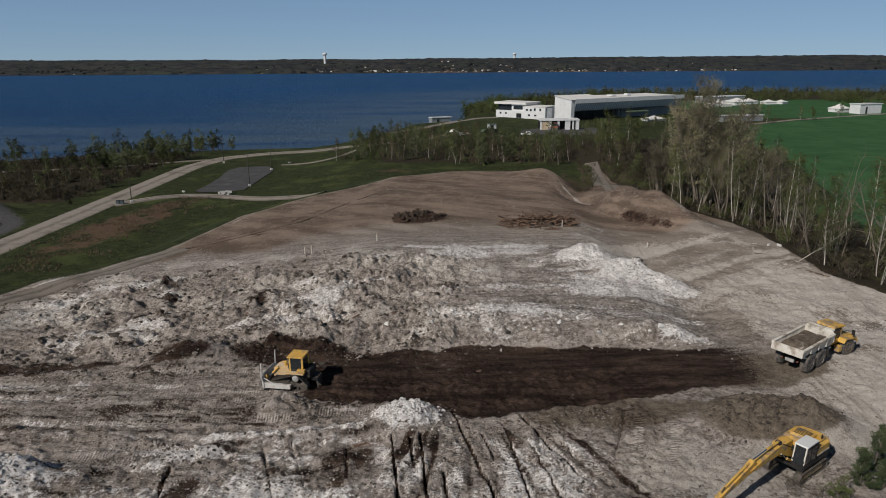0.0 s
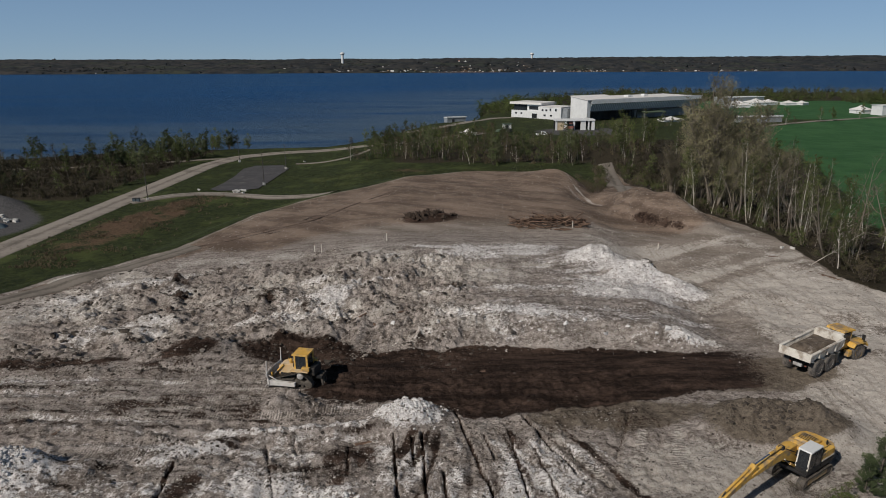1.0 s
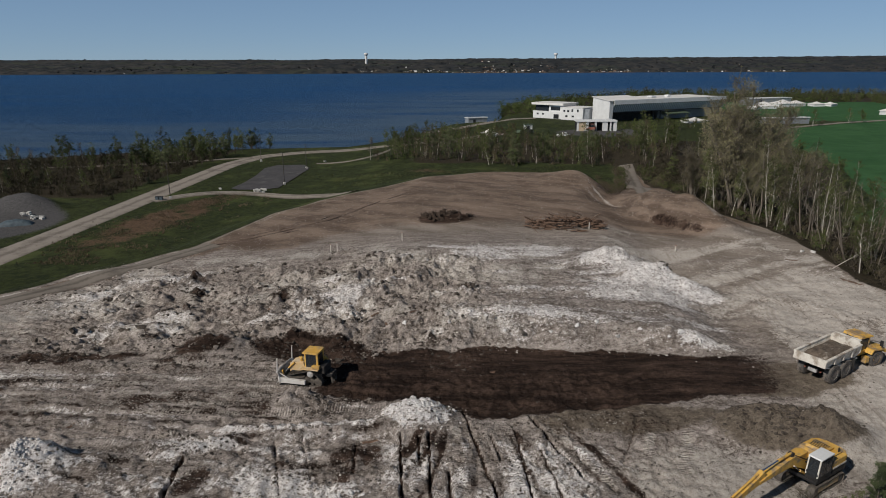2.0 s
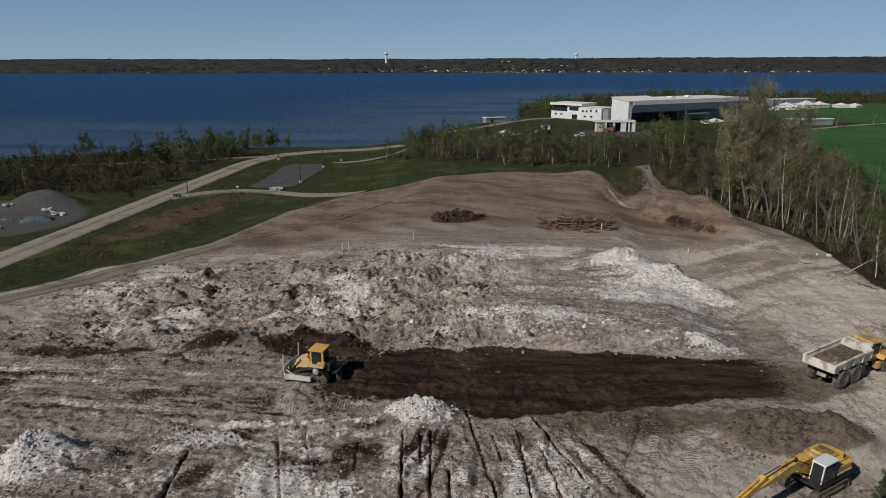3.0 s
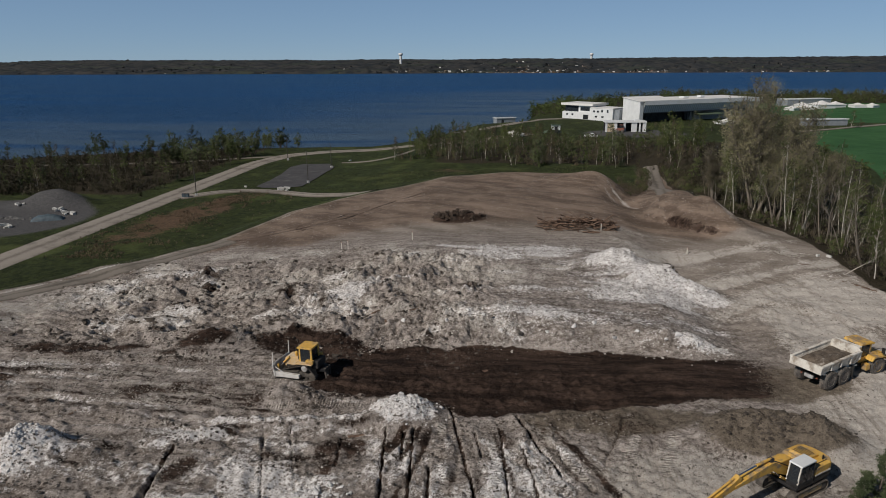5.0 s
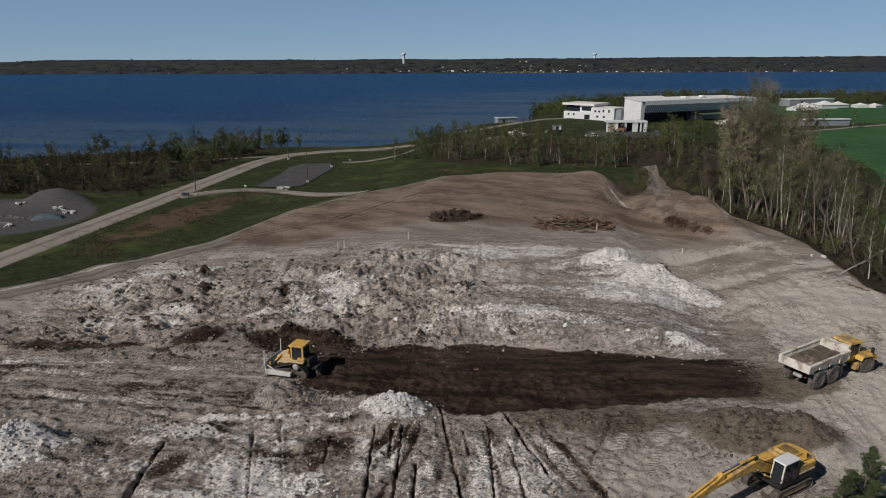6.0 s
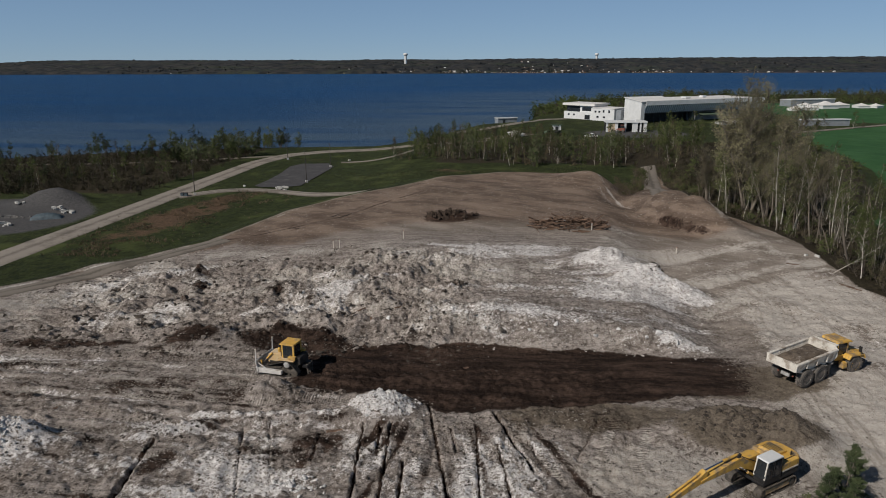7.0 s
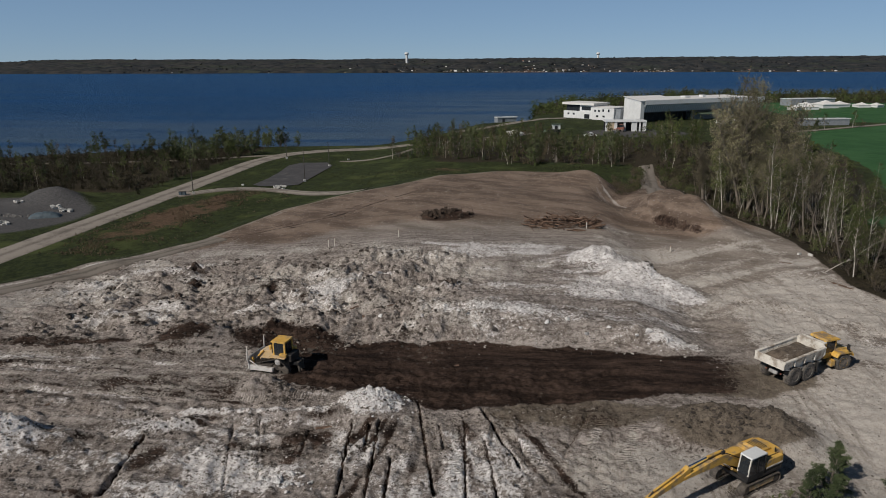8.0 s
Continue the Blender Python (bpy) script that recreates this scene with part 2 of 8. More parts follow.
WHITE = surface("white_paint", (0.6, 0.61, 0.61), (0.68, 0.69, 0.69), 0.4, 0.6, 0.05, 0.004, dirt=(0.5, 0.5, 0.49), dirt_at=0.66)
ROOFING = surface("white_roofing", (0.64, 0.63, 0.61), (0.72, 0.7, 0.68), 0.2, 0.7, 0.05, 0.01, dirt=(0.62, 0.58, 0.53), dirt_at=0.6)
GREY_CLAD = surface("grey_cladding", (0.19, 0.21, 0.23), (0.27, 0.29, 0.31), 0.5, 0.5, 0.05, 0.004)
SCREEN = surface("grey_screen", (0.36, 0.375, 0.39), (0.48, 0.495, 0.51), 0.5, 0.5, 0.05, 0.004)
LOAD = surface("tipped_soil", (0.06, 0.045, 0.034), (0.15, 0.118, 0.09), 1.6, 0.95, 0.6, 0.08, dirt=(0.36, 0.32, 0.28), dirt_at=0.6)
DARK = surface("dark_recess", (0.012, 0.014, 0.016), (0.03, 0.032, 0.034), 0.5, 0.6, 0)
TAN = surface("tan_plywood", (0.42, 0.33, 0.22), (0.52, 0.42, 0.3), 0.8, 0.8, 0.1, 0.004)
REDPAINT = surface("faded_red_paint", (0.2, 0.07, 0.05), (0.26, 0.1, 0.07), 1.0, 0.5, 0.05, 0.004)
GREENPAINT = surface("dull_green_paint", (0.06, 0.09, 0.06), (0.1, 0.13, 0.09), 0.6, 0.7, 0.05, 0.004)
BLUE = surface("blue_tarp", (0.045, 0.065, 0.08), (0.085, 0.115, 0.135), 1.2, 0.6, 0.3, 0.05)
CONCRETE = surface("concrete", (0.42, 0.41, 0.39), (0.56, 0.55, 0.52), 1.5, 0.9, 0.2, 0.01, dirt=(0.3, 0.29, 0.27))
POLE = surface("dark_pole", (0.04, 0.035, 0.03), (0.07, 0.062, 0.055), 2.0, 0.7, 0.1, 0.01)
CLOD = surface("dark_clods", (0.04, 0.032, 0.026), (0.125, 0.102, 0.083), 2.5, 0.95, 0.5, 0.05, vary=0.5, by_island=True)
CRUMB = surface("mixed_crumbs", (0.24, 0.205, 0.178), (0.42, 0.375, 0.335), 2.5, 0.95, 0.4, 0.05, vary=1.1, by_island=True)
DIRTCLOD = surface("grey_brown_clods", (0.13, 0.11, 0.093), (0.36, 0.32, 0.285), 1.6, 0.95, 0.5, 0.06, vary=0.4, by_island=True)
PALECLOD = surface("chalk_clods", (0.42, 0.39, 0.35), (0.66, 0.62, 0.57), 2.5, 0.95, 0.5, 0.05, vary=0.7, by_island=True)
STONE = surface("chalk_stone", (0.56, 0.54, 0.53), (0.78, 0.76, 0.75), 2.0, 0.95, 0.4, 0.04, vary=0.35)
GREYSTONE = surface("grey_gravel", (0.12, 0.115, 0.11), (0.2, 0.19, 0.18), 1.2, 0.95, 0.5, 0.05)
LOG = surface("weathered_log", (0.085, 0.052, 0.036), (0.24, 0.155, 0.108), 3.0, 0.9, 0.4, 0.02, vary=0.5)
STUMP = surface("muddy_stump", (0.026, 0.018, 0.013), (0.078, 0.053, 0.038), 2.0, 0.95, 0.5, 0.05, vary=0.3)
BARK = surface("grey_brown_bark", (0.075, 0.06, 0.05), (0.19, 0.16, 0.135), 1.5, 0.95, 0.4, 0.02, vary=0.3)
BIRCH = surface("pale_birch_bark", (0.42, 0.385, 0.34), (0.62, 0.58, 0.52), 1.2, 0.85, 0.2, 0.01, dirt=(0.16, 0.135, 0.11), dirt_at=0.56, vary=0.5)
TWIG = surface("brown_twigs", (0.07, 0.052, 0.042), (0.14, 0.108, 0.086), 1.0, 0.95, 0, vary=0.25)
TANTWIG = surface("tan_budding_twigs", (0.13, 0.108, 0.085), (0.21, 0.178, 0.138), 1.0, 0.95, 0, vary=0.2)
PALETWIG = surface("grey_twigs", (0.13, 0.108, 0.088), (0.22, 0.19, 0.155), 1.0, 0.95, 0, vary=0.3)


def leaf_material(name, c1, c2):
    n = Net(name)
    col = n.mix(n.band(n.noise(0.7, 3), 0.35, 0.65), c1, c2)
    col = n.mix(n.math("MULTIPLY", n.random(), 0.45), col, tuple(c * 0.5 for c in c1))
    n.bsdf.inputs["Transmission Weight"].default_value = 0.0
    n.bsdf.inputs["Subsurface Weight"].default_value = 0.0
    return n.done(col, 0.8, 0.0, 0.2)


HAZE = leaf_material("tan_olive_buds", (0.21, 0.2, 0.105), (0.29, 0.27, 0.155))
BUD = leaf_material("olive_buds", (0.06, 0.08, 0.023), (0.108, 0.122, 0.042))
LEAF = leaf_material("spring_leaves", (0.055, 0.078, 0.021), (0.098, 0.117, 0.039))
OCHRE = leaf_material("brown_olive_buds", (0.074, 0.061, 0.034), (0.125, 0.105, 0.06))
SCRUB = leaf_material("dark_scrub_buds", (0.026, 0.025, 0.013), (0.062, 0.057, 0.03))
PINE = leaf_material("young_pine_needles", (0.04, 0.056, 0.024), (0.085, 0.105, 0.047))
NEEDLE = leaf_material("conifer_needles", (0.018, 0.032, 0.014), (0.04, 0.06, 0.026))
SHORELEAF = leaf_material("pale_spring_leaves", (0.07, 0.09, 0.04), (0.13, 0.145, 0.07))
def far_wood_material():
    n = Net("far_woods")
    # bluish tints put the haze of distance into the woods' own colour
    col = n.mix(n.band(n.noise(0.02, 4, 0.7, n.stretch(1.0, 0.4, 1.0)), 0.38, 0.62), (0.026, 0.029, 0.032), (0.05, 0.048, 0.046))
    col = n.mix(n.band(n.noise(0.006, 3, 0.6), 0.5, 0.66), col, (0.044, 0.05, 0.04))
    col = n.mix(n.band(n.noise(0.035, 4, 0.7), 0.5, 0.62), col, (0.017, 0.021, 0.024))
    return n.done(col, 0.95, 0.0, 0.1)


FARWOOD = far_wood_material()


def headland_material():
    n = Net("headland_woods")
    col = n.mix(n.band(n.noise(0.05, 4, 0.7), 0.38, 0.62), (0.04, 0.041, 0.022), (0.09, 0.095, 0.045))
    return n.done(col, 0.95, 0.0, 0.1)


HEADLAND = headland_material()


def glass_material():
    n = Net("dark_glass")
    n.bsdf.inputs["Transmission Weight"].default_value = 0.25
    return n.done((0.03, 0.035, 0.04), 0.08, 0.0, 0.5)


GLASS = glass_material()


# ---- mesh helpers ----
def link_mesh(name, bm, material, parent=None, smooth=False):
    me = bpy.data.meshes.new(name)
    bmesh.ops.recalc_face_normals(bm, faces=bm.faces)
    bm.to_mesh(me)
    bm.free()
    me.materials.append(material)
    if smooth:
        me.polygons.foreach_set("use_smooth", [True] * len(me.polygons))
    ob = new(name, me)
    ob.parent = parent
    return ob


def part(name, bm, material, parent, label="", smooth=False):
    ob = link_mesh(name, bm, material, parent, smooth)
    return tagged(ob, label) if label else ob


def raw_mesh(name, verts, faces, material, parent=None, smooth=False):
    me = bpy.data.meshes.new(name)
    me.from_pydata(verts, [], faces)
    me.materials.append(material)
    if smooth:
        me.polygons.foreach_set("use_smooth", [True] * len(me.polygons))
    ob = new(name, me)
    ob.parent = parent
    return ob


def thing(name, label, category, group="", kind=""):
    return tagged(new(name), label, category, group, kind)


def add_box(bm, x0, x1, y0, y1, z0, z1, bevel=0.0, m=None):
    r = bmesh.ops.create_cube(bm, size=1.0)
    vs = r["verts"]
    for v in vs:
        v.co = Vector((x0 + (v.co.x + 0.5) * (x1 - x0), y0 + (v.co.y + 0.5) * (y1 - y0), z0 + (v.co.z + 0.5) * (z1 - z0)))
    if bevel:
        es = list({e for v in vs for e in v.link_edges})
        rb = bmesh.ops.bevel(bm, geom=es, offset=bevel, segments=2, affect="EDGES", profile=0.6)
        vs = list({v for f in rb["faces"] for v in f.verts} | {v for v in vs if v.is_valid})
    if m:
        bmesh.ops.transform(bm, matrix=m, verts=[v for v in vs if v.is_valid])
    return bm


def box(x0, x1, y0, y1, z0, z1, bevel=0.0, m=None):
    return add_box(bmesh.new(), x0, x1, y0, y1, z0, z1, bevel, m)


def prism(points, axis, a, b, bevel=0.0):
    """A polygon, drawn in the two other axes, drawn out from a to b along axis."""
    bm = bmesh.new()

    def at(p, c):
        return {"x": (c, p[0], p[1]), "y": (p[0], c, p[1]), "z": (p[0], p[1], c)}[axis]

    lo = [bm.verts.new(at(p, a)) for p in points]
    hi = [bm.verts.new(at(p, b)) for p in points]
    k = len(points)
    bm.faces.new(lo)
    bm.faces.new(hi[::-1])
    for i in range(k):
        bm.faces.new((lo[i], hi[i], hi[(i + 1) % k], lo[(i + 1) % k]))
    bmesh.ops.recalc_face_normals(bm, faces=bm.faces)
    if bevel:
        bmesh.ops.bevel(bm, geom=bm.edges[:], offset=bevel, segments=2, affect="EDGES", profile=0.6)
    return bm


def add_rod(bm, p, q, r0, r1=None, sides=10):
    p, q = Vector(p), Vector(q)
    d = q - p
    m = Matrix.Translation((p + q) / 2) @ d.to_track_quat("Z", "Y").to_matrix().to_4x4()
    bmesh.ops.create_cone(bm, cap_ends=True, segments=sides, radius1=r0, radius2=r0 if r1 is None else r1, depth=d.length, matrix=m)
    return bm


def rod(p, q, r0, r1=None, sides=10):
    return add_rod(bmesh.new(), p, q, r0, r1, sides)


def lathe(profile, axis, centre, sides=28):
    """A profile of (radius, along) turned about an axis through centre."""
    bm = bmesh.new()
    rings = []
    for r, a in profile:
        ring = []
        for i in range(sides):
            c, s = r * math.cos(2 * math.pi * i / sides), r * math.sin(2 * math.pi * i / sides)
            p = {"x": (a, c, s), "y": (c, a, s), "z": (c, s, a)}[axis]
            ring.append(bm.verts.new(Vector(p) + Vector(centre)))
        rings.append(ring)
    for ra, rb in zip(rings, rings[1:]):
        for i in range(sides):
            bm.faces.new((ra[i], ra[(i + 1) % sides], rb[(i + 1) % sides], rb[i]))
    bm.faces.new(rings[0])
    bm.faces.new(rings[-1][::-1])
    return bm


# ---- noise on arrays ----
def lattice(ix, iy, seed):
    h = (ix.astype(np.int64) * 374761393 + iy.astype(np.int64) * 668265263 + seed * 974711) & 0x7FFFFFFF
    h = ((h ^ (h >> 13)) * 1274126177) & 0x7FFFFFFF
    return ((h ^ (h >> 16)) & 0xFFFF) / 65535.0


def value_noise(x, y, seed):
    ix, iy = np.floor(x), np.floor(y)
    fx, fy = x - ix, y - iy
    fx, fy = fx * fx * (3 - 2 * fx), fy * fy * (3 - 2 * fy)
    a, b = lattice(ix, iy, seed), lattice(ix + 1, iy, seed)
    c, d = lattice(ix, iy + 1, seed), lattice(ix + 1, iy + 1, seed)
    return (a * (1 - fx) + b * fx) * (1 - fy) + (c * (1 - fx) + d * fx) * fy


def fbm(x, y, size, octaves=4, seed=1, gain=0.5):
    """Noise between about -0.5 and 0.5, with lumps of that size in metres."""
    total, amp, norm = 0.0, 1.0, 0.0
    for o in range(octaves):
        k = 2.0 ** o / size
        ca, sa = math.cos(0.6 * o), math.sin(0.6 * o)
        total = total + amp * (value_noise((x * ca - y * sa) * k + 17.3 * o, (x * sa + y * ca) * k - 9.1 * o, seed + o) - 0.5)
        norm += amp
        amp *= gain
    return total / norm


def ease(v, lo, hi):
    t = np.clip((v - lo) / (hi - lo), 0, 1)
    return t * t * (3 - 2 * t)


def hill(x, y, cx, cy, rx, ry, turn=0.0, power=1.0):
    c, s = math.cos(radians(turn)), math.sin(radians(turn))
    u, v = ((x - cx) * c + (y - cy) * s) / rx, (-(x - cx) * s + (y - cy) * c) / ry
    return np.exp(-((u * u + v * v) ** power))


def along(x, y, ax, ay, bx, by):
    """How far along the line from a to b, and how far off it."""
    dx, dy = bx - ax, by - ay
    L2 = dx * dx + dy * dy
    t = np.clip(((x - ax) * dx + (y - ay) * dy) / L2, 0, 1)
    return t, np.hypot(x - ax - t * dx, y - ay - t * dy)


def inside_distance(x, y, poly):
    """Signed distance to a polygon's edge: positive inside."""
    best = np.full(np.shape(x), 1e9)
    odd = np.zeros(np.shape(x), bool)
    for (ax, ay), (bx, by) in zip(poly, poly[1:] + poly[:1]):
        best = np.minimum(best, along(x, y, ax, ay, bx, by)[1])
        if ay != by:
            odd ^= ((ay > y) != (by > y)) & (x < (bx - ax) * (y - ay) / (by - ay) + ax)
    return np.where(odd, best, -best)


# ---- the lie of the land ----
SITE = [(-100, -70), (-69, 80), (-60, 93), (-50, 108.5), (-46, 122), (-43.5, 134), (-39, 142), (-33.5, 151), (-26, 160), (-16, 173), (3, 178), (14, 176), (21, 166), (27, 160),
        (33, 161), (37.8, 172), (41.8, 196), (45.2, 197), (43.2, 168), (43.5, 152), (45, 130), (49, 105), (49, 84), (58, 60), (90, -70)]
LAND = [(-420, -200), (-330, 110), (-225, 225), (-188, 254), (-150, 275), (-103, 289), (-64, 297), (-47, 318), (-27, 388), (2, 412), (9, 450), (12, 567),
        (46, 640), (180, 770), (470, 750), (900, 730), (1300, 500), (1500, -200)]
FIELD = [(70, 130), (88, 150), (112, 215), (138, 344), (196, 386), (330, 455), (430, 390), (300, 60), (120, 60)]
LAKE_Z = -8.0
# wheel ruts: from, to, half width, depth
RUTS = [(-6.3, 46.7, -4.8, 36, 0.12, 0.4), (-4.0, 46.8, -2.9, 36, 0.12, 0.36), (-4.8, 46.3, -4.4, 43.4, 0.12, 0.3), (-1.3, 50.3, 1.8, 38, 0.14, 0.3), (0.9, 47.2, 1.7, 44, 0.12, 0.24),
        (3.0, 47.8, 4.1, 37, 0.13, 0.26), (4.3, 49.9, 7.7, 42.4, 0.16, 0.36), (4.8, 45.4, 6.3, 38, 0.13, 0.26), (-2.1, 42, -1.6, 37, 0.13, 0.28), (7.2, 46.4, 8.0, 44.2, 0.12, 0.22),
        (-16.4, 45.8, -12.8, 36, 0.12, 0.2), (-14.3, 46.4, -11.0, 38, 0.11, 0.18), (-9.8, 46.0, -9.1, 41.3, 0.13, 0.26), (-22.4, 42.4, -21.6, 35.5, 0.2, 0.5)]
RUTS += [(13.2, 50.0, 11.0, 44.4, 0.18, 0.16), (16.0, 50.4, 14.8, 46, 0.2, 0.12)]
# rows printed by crawler tracks: from, to, half width
CLEATS = [(-46, 56.3, -13, 55.6, 0.42), (-46, 54.6, -15, 54.2, 0.42), (-44, 52.6, -17, 52.7, 0.45), (-43, 50.9, -17, 51.2, 0.42), (-40, 49.2, -12, 49.7, 0.42), (-33, 41.3, -22, 44.9, 0.5),
          (-32.5, 43.0, -23, 46.2, 0.5), (-12.6, 50.6, -7.6, 50.8, 0.5), (-36, 58.0, -21, 58.2, 0.4)]
CROSSCLEATS = [(2.2, 49.2, 3.2, 40, 0.5), (5.6, 49, 9.5, 42, 0.5), (-1.8, 47.4, -0.6, 40, 0.5), (14.4, 49.5, 12.8, 45, 0.5), (17, 48.6, 15.4, 43.5, 0.5)]
# rows of dark clods thrown up between them: from, to, half width
CLODROWS = [(-41, 48.2, -24, 47.6, 0.5), (-15, 49.7, -10.6, 49.3, 0.35), (-20.5, 45.6, -7.2, 47.5, 0.45), (-45, 57.6, -22, 57.6, 0.5), (-30, 46.4, -18, 45.0, 0.4), (-44, 53.7, -30, 53.5, 0.3), (-16, 51.6, -12.2, 50.6, 0.4)]
# pale trodden patches and dark clod clusters on the rough bank: centre and half sizes
PALES = [(-29.5, 76.9, 3.8, 2.6), (-24, 68.8, 3.4, 0.9), (-17.2, 76.9, 3.2, 2.8), (-39.9, 67.7, 4.6, 1.8), (-37, 71, 3.6, 1.5), (-40, 83.4, 2.6, 1.5), (-60, 91.5, 7, 2.2), (-48, 89, 6, 2), (-21, 83, 3, 1.5), (-10, 70.5, 3, 1.2)]
CLUSTERS = [(-40.5, 87, 3.2, 1.6), (-38.5, 81.8, 1.6, 1.2), (-49, 81, 2.2, 1.5), (-31.3, 62, 3.0, 1.5), (-45.3, 66.7, 2.2, 1.2), (-24.9, 76.6, 1.3, 1.8), (-16.4, 91.4, 1.5, 1.5), (-13.8, 68.2, 1.6, 1.6),
            (-12.5, 78.5, 1.1, 1.1), (-35.6, 72.8, 1.8, 1.3), (-32, 80.2, 1.5, 1.2), (-46, 62, 3.0, 1.1), (-2, 76.7, 1.6, 1.4), (-22, 98.4, 2.6, 1.0), (23.5, 83.4, 0.8, 0.7), (-47.5, 59.2, 4, 0.9)]


def step_line(x):
    """Where the cut bank stands."""
    return 62.4 + 0.4 * np.sin(x * 0.21 + 0.6) + 0.25 * np.sin(x * 0.53) - 0.9 * ease(x, 14, 24)


def lane_noise(x, y):
    """Long ridges left by machines running along x."""
    u = y - 0.035 * (x + 20) - 0.5 * np.sin(x * 0.13)
    return 0.55 * fbm(x * 0.07, u, 1.3, 2, 611, 0.6) + 0.8 * fbm(x * 0.06, u, 0.55, 2, 613, 0.6) + 0.45 * fbm(x * 0.5, u, 0.9, 3, 615, 0.6)


def height(x, y):
    x, y = np.asarray(x, float), np.asarray(y, float)
    d_site = inside_distance(x, y, SITE)
    # worked ground inside
    bank = ease(y - step_line(x) + 0.9 * fbm(x, y, 1.8, 3, 5), 0.0, 4.2) * ease(x, -9, 0) * (1 - ease(x, 19, 28))
    z = 0.1 + 1.95 * bank * (1 - 0.35 * ease(y, 78, 112)) + 0.7 * ease(x, 24, 36) * (1 - ease(y, 90, 140)) * ease(y, 46, 60)
    z = z + 1.0 * hill(x, y, 2, 69, 13, 4.5)
    z = z - 2.3 * ease(-x, 18, 58) * ease(y, 52, 86) - 1.6 * ease(y, 122, 190) + 0.4 * hill(x, y, 30, 120, 30, 30)
    z = z + 0.4 * hill(x, y, 12, 59, 22, 6) + 0.5 * ease(x, 12, 24) * ease(y, 44, 52) * (1 - ease(y, 62, 70))
    z = z + 1.8 * ease(y, 67, 80) * (1 - 0.5 * ease(y, 90, 112)) * ease(x, -25, -12) * (1 - ease(x, -9, 0)) + 0.9 * hill(x, y, -28, 62.5, 9, 3)
    z = z + 0.8 * ease(x, 32, 46) * ease(y, 66, 80) * (1 - ease(y, 112, 130))
    z = z - 1.9 * ease(y, 158, 178) * ease(x, 27, 33)
    # heaped and tipped soil
    z = z + (1 + 0.8 * fbm(x, y, 2.0, 4, 48, 0.62)) * (2.2 * hill(x, y, 17.4, 89.4, 3.4, 2.8, 0, 0.95) + 2.0 * hill(x, y, 22.2, 84.2, 3.6, 3.0, -40, 1.0) + 1.5 * hill(x, y, 26.3, 80.8, 3.4, 2.6, -40, 0.95) )
    z = z + (3.5 + 0.9 * fbm(x + 0.5 * y, y * 0.25, 4, 3, 42)) * hill(x, y, 21.8, 160.5, 7.5, 10, 35, 0.75) + 0.7 * hill(x, y, 7, 172, 12, 6, -20)
    cut = y - 109.0 - 1.9 * np.maximum(36 - x, 0) + 2.4 * fbm(x, y, 4, 4, 45)
    z = z + (3.9 + 0.9 * fbm(x, y, 3, 3, 44)) * ease(cut, 0, 2.4) * hill(x, y, 35.6, 127, 5.6, 16, 6, 1.4)
    z = z + 1.1 * np.exp(-(along(x, y, 39.5, 122, 40.5, 106)[1] / 3.4) ** 2) - 1.9 * hill(x, y, 31, 161, 3.0, 12, -12) - 0.8 * hill(x, y, 28, 138, 3, 8, 25)
    z = z + (1.25 + 2.2 * fbm(x, y, 2.0, 4, 47, 0.68)) * hill(x, y, 24.6, 48.9, 5.4, 2.8, -4, 1.8) + 0.8 * hill(x, y, 28.6, 47.4, 2.6, 2.2, 0, 1.3) + 0.35 * hill(x, y, 13, 50.3, 6, 2.2)
    z = z + 1.8 * hill(x, y, -5.2, 49.2, 2.8, 2.0, 0, 1.1) + (2.2 + 2.4 * fbm(x, y, 1.6, 4, 49, 0.65)) * hill(x, y, -33.0, 40.4, 2.4, 2.3, 20, 1.3) + 0.7 * hill(x, y, -29.3, 41.0, 1.8, 1.6)
    z = z + (1.0 + 1.2 * fbm(x, y, 1.4, 3, 50)) * hill(x, y, -16.6, 51.4, 2.4, 1.3, 0, 1.3) + 1.0 * hill(x, y, -7, 117.5, 5.0, 2.2, 0, 1.3) * (1 + 1.2 * fbm(x, y, 1.8, 3, 43)) + 0.35 * hill(x, y, 14, 111, 6, 2.4)
    # the dark bay cut by the dozer and the clods pushed up on the bank beside it
    z = z - 0.5 * hill(x, y, -17.5, 61.0, 5.6, 2.4) + 1.2 * hill(x, y, -18, 67.0, 8, 2.4) + 0.7 * hill(x, y, -28.5, 60.8, 3.2, 1.5, 15)
    rough = ease(y, 58, 66) * (1 - ease(y, 86, 100)) * ease(x, -66, -48) * (1 - 0.75 * ease(x, -6, 6))
    for cx, cy, rx, ry in PALES:
        rough = rough * (1 - 0.6 * hill(x, y, cx, cy, rx, ry, 8, 1.8))
    lump = fbm(x, y, 4.6, 5, 21, 0.62)
    ridge = 0.5 - np.abs(fbm(x, y, 3.4, 4, 27, 0.6)) * 2.4
    z = z + rough * (1.9 * lump + 1.4 * np.maximum(lump, 0.0) + 0.7 * ridge + 1.7 * fbm(x, y, 1.7, 4, 33, 0.72) + 0.9 * np.maximum(fbm(x, y, 1.0, 3, 37, 0.65), 0.0) - 0.25)
    for cx, cy, rx, ry in CLUSTERS:
        z = z + (0.42 + 1.6 * fbm(x, y, 0.9, 3, 39, 0.65)) * hill(x, y, cx, cy, rx, ry, 8, 1.3)
    for cx, cy, rx, ry in PALES:
        z = z + 0.45 * hill(x, y, cx, cy + 0.8, rx, ry, 8, 1.2)
